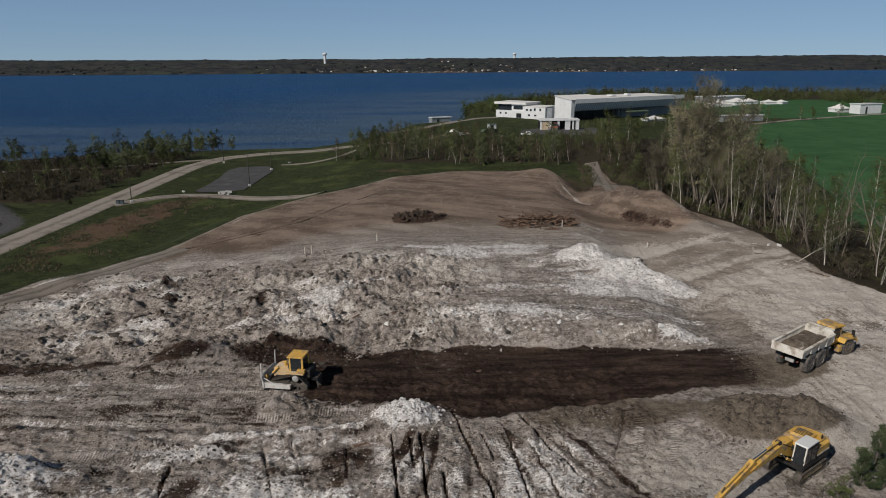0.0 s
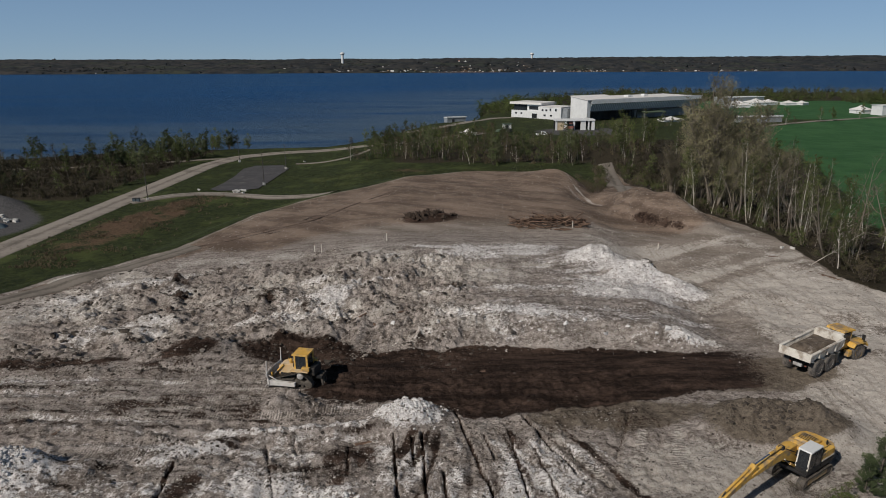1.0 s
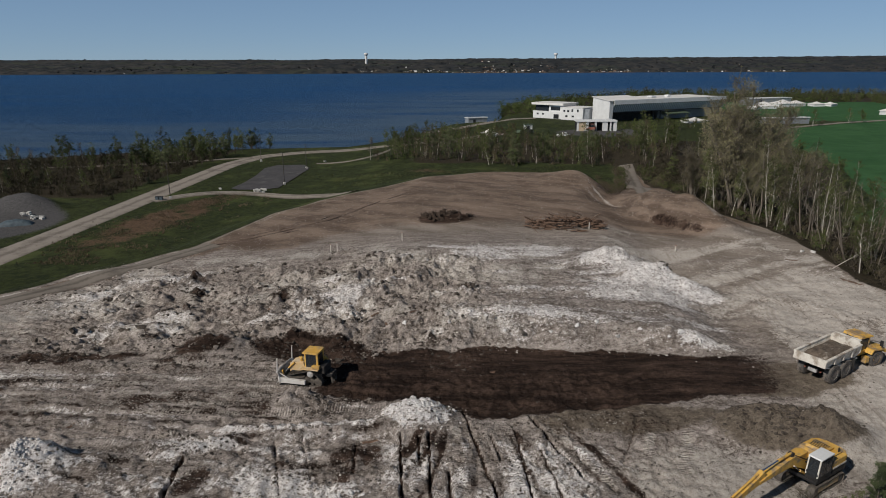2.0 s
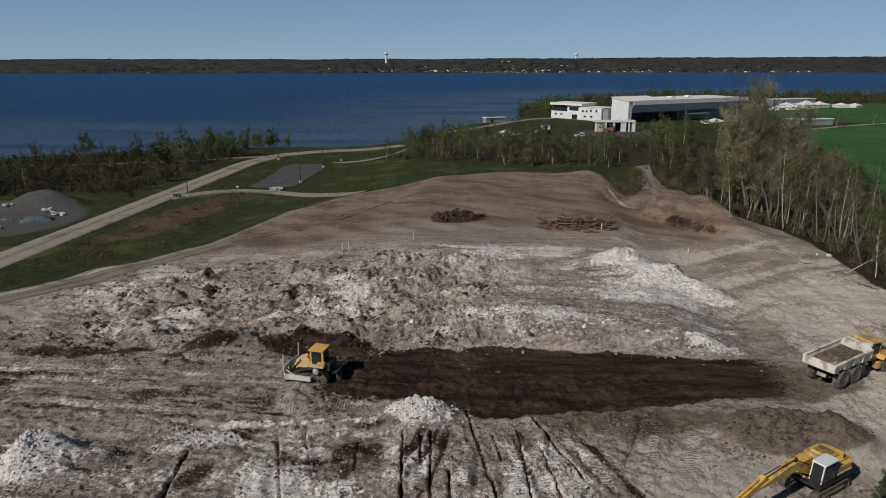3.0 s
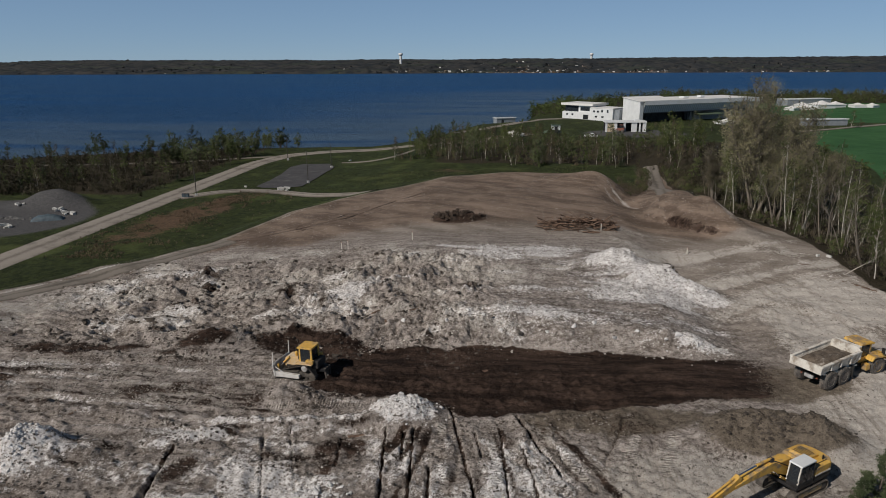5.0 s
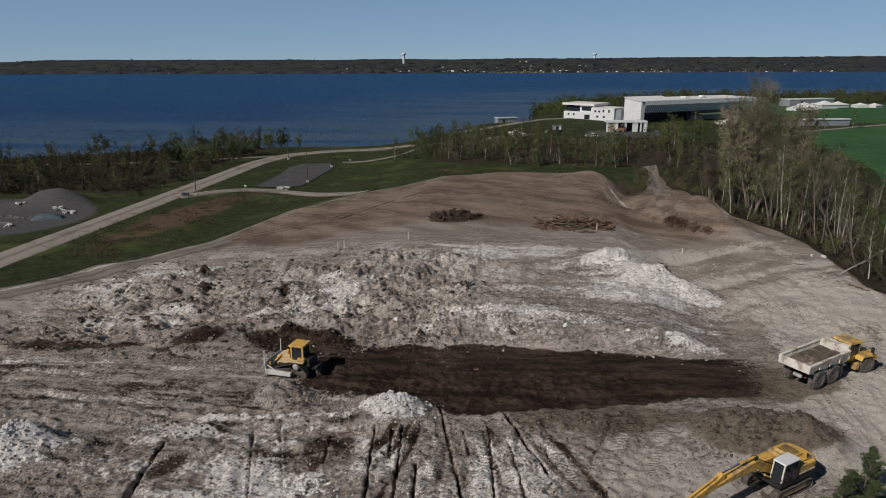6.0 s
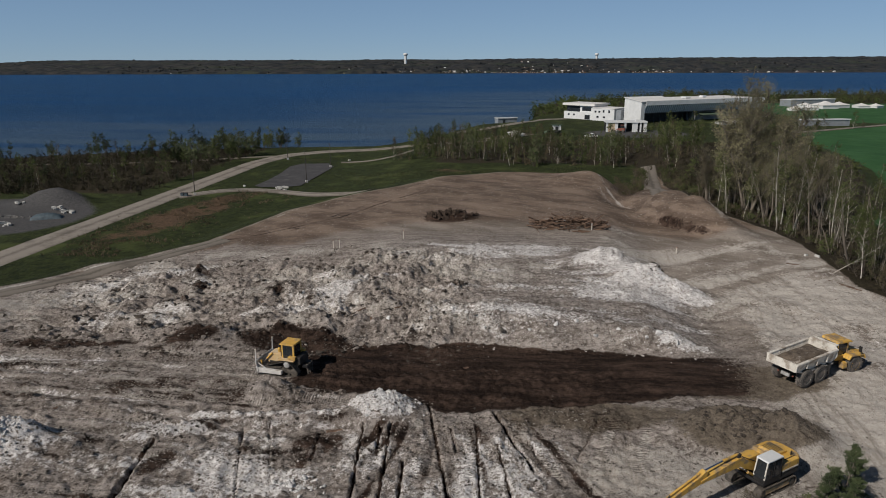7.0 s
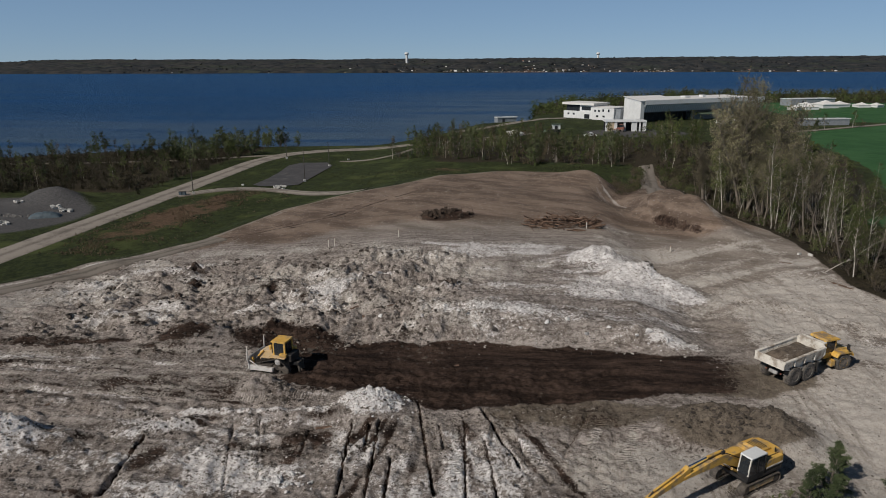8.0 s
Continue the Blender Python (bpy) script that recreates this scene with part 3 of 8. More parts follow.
    z = z + (0.5 + fbm(x, y, 1.2, 3, 40)) * hill(x, y, 21.3, 63.9, 4.2, 0.9, -8, 1.2)
    berm = hill(y - step_line(x), 0 * y, 2.4, 0, 2.6, 1) * ease(x, -14, -8) * (1 - ease(x, 18, 26))
    z = z + berm * 0.9 * fbm(x, y, 1.5, 4, 41, 0.65)
    # windrow of chalk, ridges and cracks in the near ground
    for ax, ay, bx, by, top in ((-20.6, 46.5, -8.8, 48.2, 0.3), (-24.2, 42.4, -19.6, 45.2, 0.45)):
        t, off = along(x, y, ax, ay, bx, by)
        z = z + top * np.exp(-(off / 0.65) ** 2) * (0.75 + 1.6 * fbm(x, y, 1.2, 3, 52))
    for ax, ay, bx, by, w in CLODROWS:
        t, off = along(x, y, ax, ay, bx, by)
        z = z + np.exp(-(off / w) ** 2) * (0.12 + 0.9 * np.maximum(fbm(x, y, 1.1, 3, 54, 0.65), 0))
    z = z - 0.4 * ease(46.6 + 0.14 * (x + 14) - y, 0.0, 0.6) * ease(x, -20, -17) * (1 - ease(x, -8, -6)) * ease(y, 41, 44)
    near = 1 - ease(y, 56, 62)
    z = z + near * (1 - ease(x, -12, -6)) * ease(y, 40, 45) * 0.22 * lane_noise(x, y)
    for k, (yy, amp) in enumerate(((44.6, 0.2), (47.4, 0.18), (50.6, 0.2), (53.4, 0.22), (56.2, 0.2), (58.6, 0.26))):
        w = 0.5 * np.sin(x * 0.13 + k) + 0.035 * (x + 20)
        z = z + amp * np.exp(-((y - yy - w) / 0.42) ** 2) * (1 - ease(x, -11, -5)) * (0.5 + 1.6 * np.maximum(fbm(x, y, 3, 3, 60 + k) + 0.2, 0))
    churn = near * (0.4 + 0.6 * (1 - ease(x, 12, 22)))
    printed = 0 * x
    for ax, ay, bx, by, w in CLEATS:
        printed = np.maximum(printed, np.exp(-(along(x, y, ax, ay, bx, by)[1] / (1.3 * w)) ** 4))
    z = z + churn * (1 - 0.65 * printed) * (0.6 * fbm(x, y, 2.2, 5, 71, 0.7) + 0.5 * fbm(x, y, 0.7, 2, 75, 0.6)) - 0.06 * churn * printed
    for ax, ay, bx, by, w, depth in RUTS:
        t, off = along(x, y, ax, ay, bx, by)
        off = np.abs(off + 0.3 * fbm(x, y, 1.1, 3, 81))
        depth = depth * (0.55 + 1.8 * np.maximum(0.25 + fbm(x, y, 2.6, 2, 83), 0))
        z = z - 1.15 * depth * np.exp(-(off / (0.8 * w)) ** 4) + 0.25 * depth * np.exp(-((off - 1.7 * w) / (0.7 * w)) ** 2)
    fan = fbm((x + 1.0) / np.maximum((62 - y) * 0.055, 0.2), y * 0.12, 1.1, 3, 258, 0.6)
    z = z + 0.3 * fan * ease(x, -9, -5) * (1 - ease(x, 11, 15)) * (1 - ease(y, 45, 48))
    worked = ease(d_site, 0, 4)
    z = z + worked * (0.45 * fbm(x, y, 14, 3, 91) + 0.24 * fbm(x, y, 3.2, 4, 95, 0.6) * (1 - ease(y, 86, 104)) + 0.16 * fbm(x, y, 5, 2, 93))
    z = z + worked * 0.5 * ease(y, 118, 140) * fbm(x + 0.6 * y, (y - 0.6 * x) * 0.35, 5, 2, 97, 0.6)
    for k in range(5):
        w = np.sin((y - 66) * 1.15 + 0.9 * np.sin(x * 0.06 + k) + 0.02 * x * k)
        z = z + 0.014 * w * ease(x, -6, 4) * ease(y, 66, 70) * (1 - ease(y, 95, 110))
    # ground outside the works
    left = 1 - ease(x, -62, -20)
    right = ease(x, 38, 62)
    outer = -7.0 * left + (1 - left) * (-3.6 - 1.6 * ease(y, 215, 300)) * (1 - right) + right * (0.2 - 3.6 * ease(x, 52, 110) - 1.5 * ease(y, 210, 330))
    yard = ease(y, 250, 305) * (1 - left)
    outer = outer * (1 - yard) - 5.3 * yard
    outer = outer + (1 - left) * 0.5 * (1 - 0.8 * yard) * fbm(x, y, 18, 3, 101)
    pit = (4.6 + 1.2 * fbm(x, y, 5, 3, 103)) * hill(x, y, -118.0, 158, 7.6, 4.4, 12, 1.0)
    outer = outer + pit + 0.22 * fbm(x, y, 6, 3, 105) * (1 - ease(-x, 82, 86))
    out = ease(-d_site, 0, np.where(x < 0, 19.0, 12.0))
    z = z * (1 - out) + outer * out
    # shore, lake bed and the far bank
    d_land = inside_distance(x, y, LAND)
    z = np.where(d_land < 12, z * ease(d_land, 0, 12) + (LAKE_Z - 0.1) * (1 - ease(d_land, 0, 12)), z)
    z = np.where(d_land < 0, LAKE_Z - 0.1 - np.minimum(-d_land * 0.06, 4.0), z)
    bank_y = 2185 + 0.085 * x + 60 * fbm(x, y * 0, 700, 3, 111)
    far = y - bank_y
    rise = 38 + 5 * ease(x, -300, 1300) + 10 * fbm(x, y, 900, 3, 115)
    z = np.where(far > -40, LAKE_Z - 2.0 * (1 - ease(far, -40, 0)) + rise * ease(far, 0, 900) + 0.5 * ease(far, 0, 30), z)
    return z


def spaced(stops):
    """Coordinates from (start, step) pairs; the step grows evenly between them."""
    out = [stops[0][0]]
    for (a, sa), (b, sb) in zip(stops, stops[1:]):
        while out[-1] < b - 1e-6:
            t = (out[-1] - a) / (b - a)
            out.append(out[-1] + sa * (1 - t) + sb * t)
    return np.array(out)


def grid_mesh(name, xs, ys, z_of, material):
    gx, gy = np.meshgrid(xs, ys)
    gz = z_of(gx, gy)
    nx, ny = len(xs), len(ys)
    me = bpy.data.meshes.new(name)
    me.vertices.add(nx * ny)
    me.vertices.foreach_set("co", np.stack([gx, gy, gz], -1).astype(np.float32).ravel())
    i = (np.arange(ny - 1)[:, None] * nx + np.arange(nx - 1)[None, :]).ravel()
    quads = np.stack([i, i + 1, i + nx + 1, i + nx], -1).astype(np.int32)
    me.loops.add(quads.size)
    me.loops.foreach_set("vertex_index", quads.ravel())
    me.polygons.add(len(quads))
    me.polygons.foreach_set("loop_start", np.arange(0, quads.size, 4, dtype=np.int32))
    me.polygons.foreach_set("use_smooth", np.ones(len(quads), bool))
    me.update(calc_edges=True)
    me.materials.append(material)
    return new(name, me), gx, gy, gz


def put_mask(ob, name, values):
    a = ob.data.attributes.new(name, "FLOAT", "POINT")
    a.data.foreach_set("value", np.clip(values, 0, 1).astype(np.float32).ravel())


XS = spaced([(-3000, 260), (-700, 60), (-210, 6), (-75, 0.8), (-48, 0.24), (-44, 0.2), (-24, 0.18), (-18, 0.13), (9, 0.13), (13, 0.2), (42, 0.24), (50, 0.3), (75, 1.0), (260, 9), (800, 70), (3000, 260)])
YS = spaced([(-400, 80), (10, 4), (31, 0.3), (35, 0.15), (56, 0.15), (72, 0.19), (92, 0.32), (132, 0.75), (205, 1.3), (330, 4), (700, 20), (2100, 45), (2400, 30), (4800, 240)])
ground, GX, GY, GZ = grid_mesh("ground", XS, YS, height, GROUND)
tagged(ground, "churned grey-brown earth, chalk patches, dark soil strip and grass", "ground", kind="structure")


def ground_masks(x, y, z):
    d_site = inside_distance(x, y, SITE) + 1.6 * fbm(x, y, 7, 4, 201)
    inside = ease(d_site, -0.5, 0.8)
    n1, n2, n3 = fbm(x, y, 9, 4, 211), fbm(x, y, 3.2, 4, 221), fbm(x, y, 24, 4, 231)
    lump = fbm(x, y, 4.6, 5, 21, 0.62)
    step = y - step_line(x)
    patch = fbm(x, y, 5.5, 5, 251, 0.62)
    lanes = fbm(x * 0.22, y, 2.2, 4, 255, 0.6)
    fan = fbm((x + 1.0) / np.maximum((62 - y) * 0.055, 0.2), y * 0.12, 1.1, 3, 258, 0.6)
    near, up = 1 - ease(y, 56, 60), ease(y, 60, 66)
    ridges = lane_noise(x, y)
    haul = fbm(x * 0.1, y - 0.0025 * (x - 5) ** 2, 2.0, 4, 621, 0.62)
    bankland = up * (1 - ease(y, 96, 108))
    chalk = bankland * (0.13 + 0.12 * ease(x, -12, -2) + 1.1 * patch) * (1 - 0.3 * ease(x, -12, 0))
    chalk = chalk + near * (1 - ease(x, -9, -5)) * (0.16 - 0.8 * ridges + 0.9 * patch) + near * ease(x, -9, -5) * (1 - ease(x, 9, 15)) * (1 - ease(y, 45.5, 48)) * (0.36 + 1.1 * fan + 0.9 * patch)
    chalk = chalk + 0.16 * up * (1 - ease(x, -46, -36)) * (1 - ease(y, 92, 104)) + 0.03 * near * (1 - ease(x, -10, -6)) * (1 - ease(y, 46, 49))
    chalk = chalk + near * (1 - ease(y, 43, 47)) * (1 - ease(x, 6, 10)) * (0.0 + 0.7 * patch)
    chalk = chalk + ease(x, -8, 0) * (1 - ease(x, 24, 30)) * ease(step, 1, 5) * (1 - ease(y, 92, 104)) * (0.1 + 1.6 * haul)
    chalk = chalk + 0.26 * hill(step, 0 * y, 1.8, 0, 2.4, 1) * ease(x, -10, -4) * (1 - ease(x, 23, 28)) * (0.7 + 2.0 * n2)
    chalk = chalk + 1.3 * hill(x, y, 17.6, 89.4, 3.4, 3.2, 0, 2) + 1.3 * hill(x, y, 22.2, 83.2, 3.8, 3.6, -40, 2) + 1.2 * hill(x, y, 26.4, 80.4, 3.9, 2.6, -40, 2)
    chalk = chalk + 1.3 * hill(x, y, -5.2, 49.1, 2.8, 1.9, 0, 2.5) + (0.34 + 0.8 * patch) * hill(x, y, -14, 38.4, 6, 4) + 1.7 * hill(x, y, -33.8, 40.3, 3.4, 2.9) + 0.4 * hill(x, y, 4, 94, 13, 5) * (0.5 + 2.4 * n2)
    chalk = chalk + 0.35 * hill(x, y, -24, 72, 12, 5, 15) * (0.4 + 3 * patch) + 0.4 * hill(x, y, -46, 88, 16, 3, 25) * (0.6 + 2 * n2)
    chalk = chalk - 0.3 * hill(x, y, 4, 68, 10, 4.5) + (0.42 + 1.6 * n2) * hill(x, y, 21.3, 63.6, 4.4, 0.8, -8, 1.4)
    for ax, ay, bx, by, w in ((-20.6, 46.5, -8.8, 48.2, 0.5), (-24.2, 42.4, -19.6, 45.2, 0.6), (1, 95.5, 9, 97.5, 1.0), (-8, 98, 1, 95.5, 0.8)):
        chalk = chalk + (0.5 + 0.8 * n2) * np.exp(-(along(x, y, ax, ay, bx, by)[1] / w) ** 2)
    for cx, cy, rx, ry in ((3.3, 84.4, 2.6, 0.9), (-12, 80.8, 3.5, 0.6), (-16.6, 41, 0.9, 2.6), (-13.0, 40, 1.1, 2.8), (3.4, 41.5, 0.6, 4)):
        chalk = chalk + (0.55 + 1.4 * n2) * hill(x, y, cx, cy, rx, ry, 0, 1.3)
    heap = np.maximum(0.95 * hill(x, y, 24.8, 48.7, 6.4, 3.2, -4, 2.5), 0.75 * hill(x, y, 12.5, 50.2, 9, 2.6, 6, 2) + 0.5 * n2)
    # dark fresh soil, and shade painted into ruts, clod clusters and the heap's cut
    lo = 49.2 + 0.2 * np.maximum(x, 0) + 2.8 * (1 - ease(x, -9, 1)) + 1.6 * n1 + 1.3 * n2
    soil = ease(y, lo - 0.4, lo + 0.8) * (1 - ease(step + 1.2 * n2, 0.1, 1.0)) * ease(x + 3 * n2, -17.5, -13) * (1 - 0.28 * ease(x, 12, 22) - 0.5 * ease(x, 23.5, 32))
    soil = np.maximum(soil, (1.0 + 0.7 * fbm(x + 0.5 * y, y * 0.3, 1.6, 3, 281)) * hill(x, y, -18.0, 62.6, 6.8, 3.2, -6, 2.2))
    soil = np.maximum(soil, 0.95 * hill(x, y, -28.5, 60.8, 3.6, 1.3, 15, 1.5))
    soil = np.maximum(soil, 0.42 * hill(x, y, -26, 57.4, 16, 1.2, 0, 2) + 0.4 * n2)
    soil = np.maximum(soil, 0.42 * hill(x, y, 12, 49.6, 10, 3.0, 4, 2) + 0.3 * n2)
    soil = np.maximum(soil, (0.55 + 1.8 * patch) * hill(x, y, -9.8, 43.4, 3.4, 3.6, 0, 1.5))
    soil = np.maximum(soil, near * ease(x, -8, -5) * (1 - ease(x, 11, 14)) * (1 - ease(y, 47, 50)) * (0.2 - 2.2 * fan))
    soil = np.maximum(soil, 1.0 * hill(x, y, -7, 117, 5.8, 3.0, 0, 2))
    rough = ease(y, 58, 64) * (1 - ease(y, 86, 96)) * ease(x, -66, -48) * (1 - 0.7 * ease(x, -6, 6))
    soil = np.maximum(soil, rough * ease(lump + 0.9 * n2, 0.2, 0.4) * 0.55)
    # clod clusters: dark grey soil, with the shadow among the clods painted in
    for cx, cy, rx, ry in CLUSTERS:
        soil = np.maximum(soil, (0.5 + 1.0 * n2) * hill(x, y, cx, cy, rx, ry, 8, 1.3))
    for ax, ay, bx, by, w in CLODROWS:
        soil = np.maximum(soil, (0.42 + 1.4 * n2) * np.exp(-(along(x, y, ax, ay, bx, by)[1] / (0.9 * w)) ** 2))
    soil = np.maximum(soil, 0.75 * hill(x, y, -20.6, 39.4, 1.5, 2.4, -10, 1.4) + 0.5 * n2)
    # heap's cut face: moist dark soil, deepened in colour for the cut's shadows
    face = y - 109.0 - 1.9 * np.maximum(36 - x, 0) + 2.4 * fbm(x, y, 4, 4, 45)
    soil = np.maximum(soil, (0.74 + 1.2 * n2) * hill(face, 0 * y, 1.3, 0, 1.9, 1) * ease(x, 27.5, 30.5) * (1 - ease(x, 36, 38.5)))
    soil = np.maximum(soil, (0.36 + 1.5 * n2) * hill(x, y, -36, 59.4, 24, 1.6, 2, 2.5))
    soil = np.maximum(soil, near * (1 - ease(x, 8, 12)) * (1 - 0.6 * hill(x, y, -14, 38.4, 5, 3.6)) * (0.17 + 1.3 * ridges * (1 - ease(x, -12, -6)) + 0.4 * fbm(x * 0.35, y, 2.4, 4, 271, 0.6) + 0.9 * fbm(x, y, 4.0, 4, 275, 0.6)))
    lane = [(-62, 97), (-49, 108), (-42, 111.7), (-35.5, 116.8), (-30, 122), (-27, 128), (-23, 140), (-17, 150)]
    for (ax, ay), (bx, by) in zip(lane, lane[1:]):
        t, off = along(x, y, ax, ay, bx, by)
        soil = np.maximum(soil, (0.6 + 0.7 * n2) * np.exp(-(off / 0.55) ** 2))
        soil = np.maximum(soil, (0.42 + 0.9 * n2) * np.exp(-((off - 2.2) / 0.4) ** 2))
    # ruts take the soil colour too, painted for the narrow shadow in them
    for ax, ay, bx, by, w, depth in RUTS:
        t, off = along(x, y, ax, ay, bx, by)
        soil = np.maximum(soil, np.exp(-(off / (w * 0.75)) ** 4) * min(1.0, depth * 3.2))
    for cx, cy, rx, ry in ((-5.2, 49.2, 3.0, 2.1), (-33.6, 40.3, 3.2, 2.6), (22.2, 83.8, 5, 3.4), (17.4, 89.4, 3.6, 2.8)):
        soil = soil * (1 - 0.9 * hill(x, y, cx, cy, rx, ry, 0, 2.5))
    red = ease(y + 12 * n3, 100, 126) * 0.9 + 0.85 * hill(x, y, -41, 122, 10, 24, 20, 1.5)
    pale = ease(x + 6 * n1 - 0.14 * (y - 60), 26, 34) * (1 - ease(y, 82, 98)) * (0.7 + 1.2 * n1 + 1.2 * n2)
    pale = np.maximum(pale, (0.42 + 1.2 * n2) * np.exp(-(along(x, y, 37.5, 154, 44, 200)[1] / 1.2) ** 2) + 0.45 * hill(x, y, 24, 146, 0.9, 9, 8))
    pale = np.maximum(pale, (0.95 + 0.7 * n2) * hill(x, y, 37, 49, 11, 10, 0, 2) + (0.85 + 0.9 * n2) * hill(x, y, 18, 42.5, 9, 5, 0, 1.5))
    for ax, ay, bx, by, w, k in ((38.5, 130, 42, 112, 1.8, 0.6), (42, 112, 45, 92, 2.2, 0.6), (12, 117, 46, 97, 2.6, 0.5), (24, 160, 28, 134, 0.7, 0.62), (20, 103, 40, 84, 4.5, 0.36), (14, 78, 34, 70, 2.5, 0.3)):
        pale = np.maximum(pale, (k + 1.1 * n2) * np.exp(-(along(x, y, ax, ay, bx, by)[1] / w) ** 2))
    pale = np.maximum(pale, bankland * (1 - ease(x, -2, 10)) * (0.4 + 0.25 * (1 - ease(x, -50, -40)) + 1.5 * patch + 0.7 * n2))
    for cx, cy, rx, ry in PALES:
        pale = np.maximum(pale, (0.85 + 1.2 * n2) * hill(x, y, cx, cy, rx, ry, 8, 1.5))
        chalk = chalk + (0.3 + 0.9 * n2) * hill(x, y, cx, cy, rx, ry, 8, 1.5)
    cleats = 0 * x
    for ax, ay, bx, by, w in CLEATS:
        cleats = np.maximum(cleats, np.exp(-(along(x, y, ax, ay, bx, by)[1] / w) ** 4))
    crossed = 0 * x
    for ax, ay, bx, by, w in CROSSCLEATS:
        crossed = np.maximum(crossed, np.exp(-(along(x, y, ax, ay, bx, by)[1] / w) ** 4))
    pale = np.maximum(pale, crossed * (0.55 + 1.2 * n2))
    pale = np.maximum(pale, cleats * (0.5 + 1.2 * n2) * (1 - ease(y, 54, 55) * ease(x, -14, -6)))
    heap = np.maximum(heap, 0.85 * hill(x, y, 27, 57.2, 9, 3.6, 6, 2) + 0.5 * n2)
    red = red + 0.6 * hill(x, y, 34, 122, 8, 16, 6, 2)
    pale = np.maximum(pale, (0.58 + 1.3 * n2) * hill(x, y, 3, 86, 13, 10, 0, 2))
    swath = fbm((x + 0.6 * y) * 0.12, y - 0.6 * x, 3.4, 3, 631, 0.6)
    pale = np.maximum(pale, ease(x, 10, 22) * ease(y, 66, 78) * (1 - ease(y, 100, 112)) * (0.32 + 1.7 * swath))
    pale = pale * (1 - 0.9 * hill(x, y, 35, 122, 9, 18, 6, 2))
    pale = np.maximum(pale, (0.55 + 1.2 * n2) * np.exp(-(along(x, y, 39.8, 124, 40.8, 104)[1] / 1.6) ** 2))
    rim = hill(d_site, 0 * y, 2.5, 0, 4.0, 1) * (1 - ease(x, -30, -20))
    red = np.maximum(red, 0.9 * rim)
    pale = np.maximum(pale, (0.25 + 0.8 * n1) * hill(d_site, 0 * y, 0.5, 0, 1.6, 1) * (1 - ease(x, -40, -34)))
    turf = (1 - ease(d_site, -1.6, 0.3)) * np.ones_like(x)
    right_wood = ease(x, 38, 44) * (1 - inside)
    mid_wood = ease(y + 8 * n1, 215, 223) * ease(x, -36, -16)
    left_wood = (1 - ease(x, -108, -102)) * ease(y, 168, 176)
    leaf = np.maximum(np.maximum(right_wood * (1 - ease(y, 296, 306)), mid_wood * (1 - ease(y, 290, 304))), left_wood) * (0.86 + 0.5 * n2)
    brush = (0.68 + 1.2 * n2) * hill(x, y, 32, 166, 3.0, 15, -10, 2)
    leaf = leaf * (1 - ease(inside_distance(x, y, FIELD), -6, 0))
    straw = 1.0 * hill(x, y, -77.2, 149, 7.6, 27, -8, 2.0) * (0.8 + 1.5 * n2 + 1.1 * n1) + 0.55 * hill(x, y, -20, 203, 40, 5) * (0.6 + 1.6 * n1) + 0.4 * hill(x, y, -75, 243, 16, 6) + 0.35 * hill(x, y, -96, 290, 60, 8)
    gravel = 1.0 * hill(x, y, -126, 141, 28, 23, 0, 4) + 0.9 * hill(x, y, 60, 336, 27, 20, 8, 3)
    crop = ease(inside_distance(x, y, FIELD), -1, 2)
    far = ease(y, 430, 470)
    return {"heap": heap * inside, "chalk": chalk * inside, "soil": soil * inside, "red": red * inside, "pale": pale * inside, "turf": turf, "leaf": np.maximum(np.maximum(leaf, brush), 0.8 * ease(y + 20 * n3, 452, 470) * (1 - ease(y, 1200, 1300)) * (1 - ease(x, 165, 175) * (1 - ease(y, 590, 600)))),
            "straw": np.maximum(straw, 0.9 * ease(y, 1800, 2000)) * (1 - inside), "gravel": gravel * (1 - inside), "crop": np.maximum(crop, 0.9 * ease(x, 165, 180) * (1 - ease(x, 420, 440)) * ease(y, 400, 410) * (1 - ease(y, 590, 600))) * (1 - inside),
            "cleats": cleats, "crosscleats": crossed,
            "packed": np.maximum(ease(y, 98, 112), ease(x + 0.12 * (y - 60) + 6 * n1, 24, 34))}


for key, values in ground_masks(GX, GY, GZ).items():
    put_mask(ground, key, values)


def surface_z(x, y):
    """The height of the ground sheet itself, between its vertices."""
    x, y = np.asarray(x, float), np.asarray(y, float)
    i, j = np.clip(np.searchsorted(XS, x) - 1, 0, len(XS) - 2), np.clip(np.searchsorted(YS, y) - 1, 0, len(YS) - 2)
    u, v = (x - XS[i]) / (XS[i + 1] - XS[i]), (y - YS[j]) / (YS[j + 1] - YS[j])
    return (GZ[j, i] * (1 - u) + GZ[j, i + 1] * u) * (1 - v) + (GZ[j + 1, i] * (1 - u) + GZ[j + 1, i + 1] * u) * v


def ground_z(x, y):
    return float(surface_z(x, y))


# the lake: one flat sheet, paler over the shoal along the near shore
lake, LX, LY, LZ = grid_mesh("lake", spaced([(-3000, 120), (-400, 12), (300, 12), (3000, 120)]), spaced([(150, 8), (500, 8), (900, 40), (2400, 60)]), lambda x, y: np.full(x.shape, LAKE_Z), WATER)
shore_d = -inside_distance(LX, LY, LAND)
put_mask(lake, "shoal", 1.0 * (1 - ease(shore_d, 10, 330 + 300 * fbm(LX, LY, 160, 3, 301))))
tagged(lake, "wide calm blue lake with pale shoal water", "lake", kind="structure")


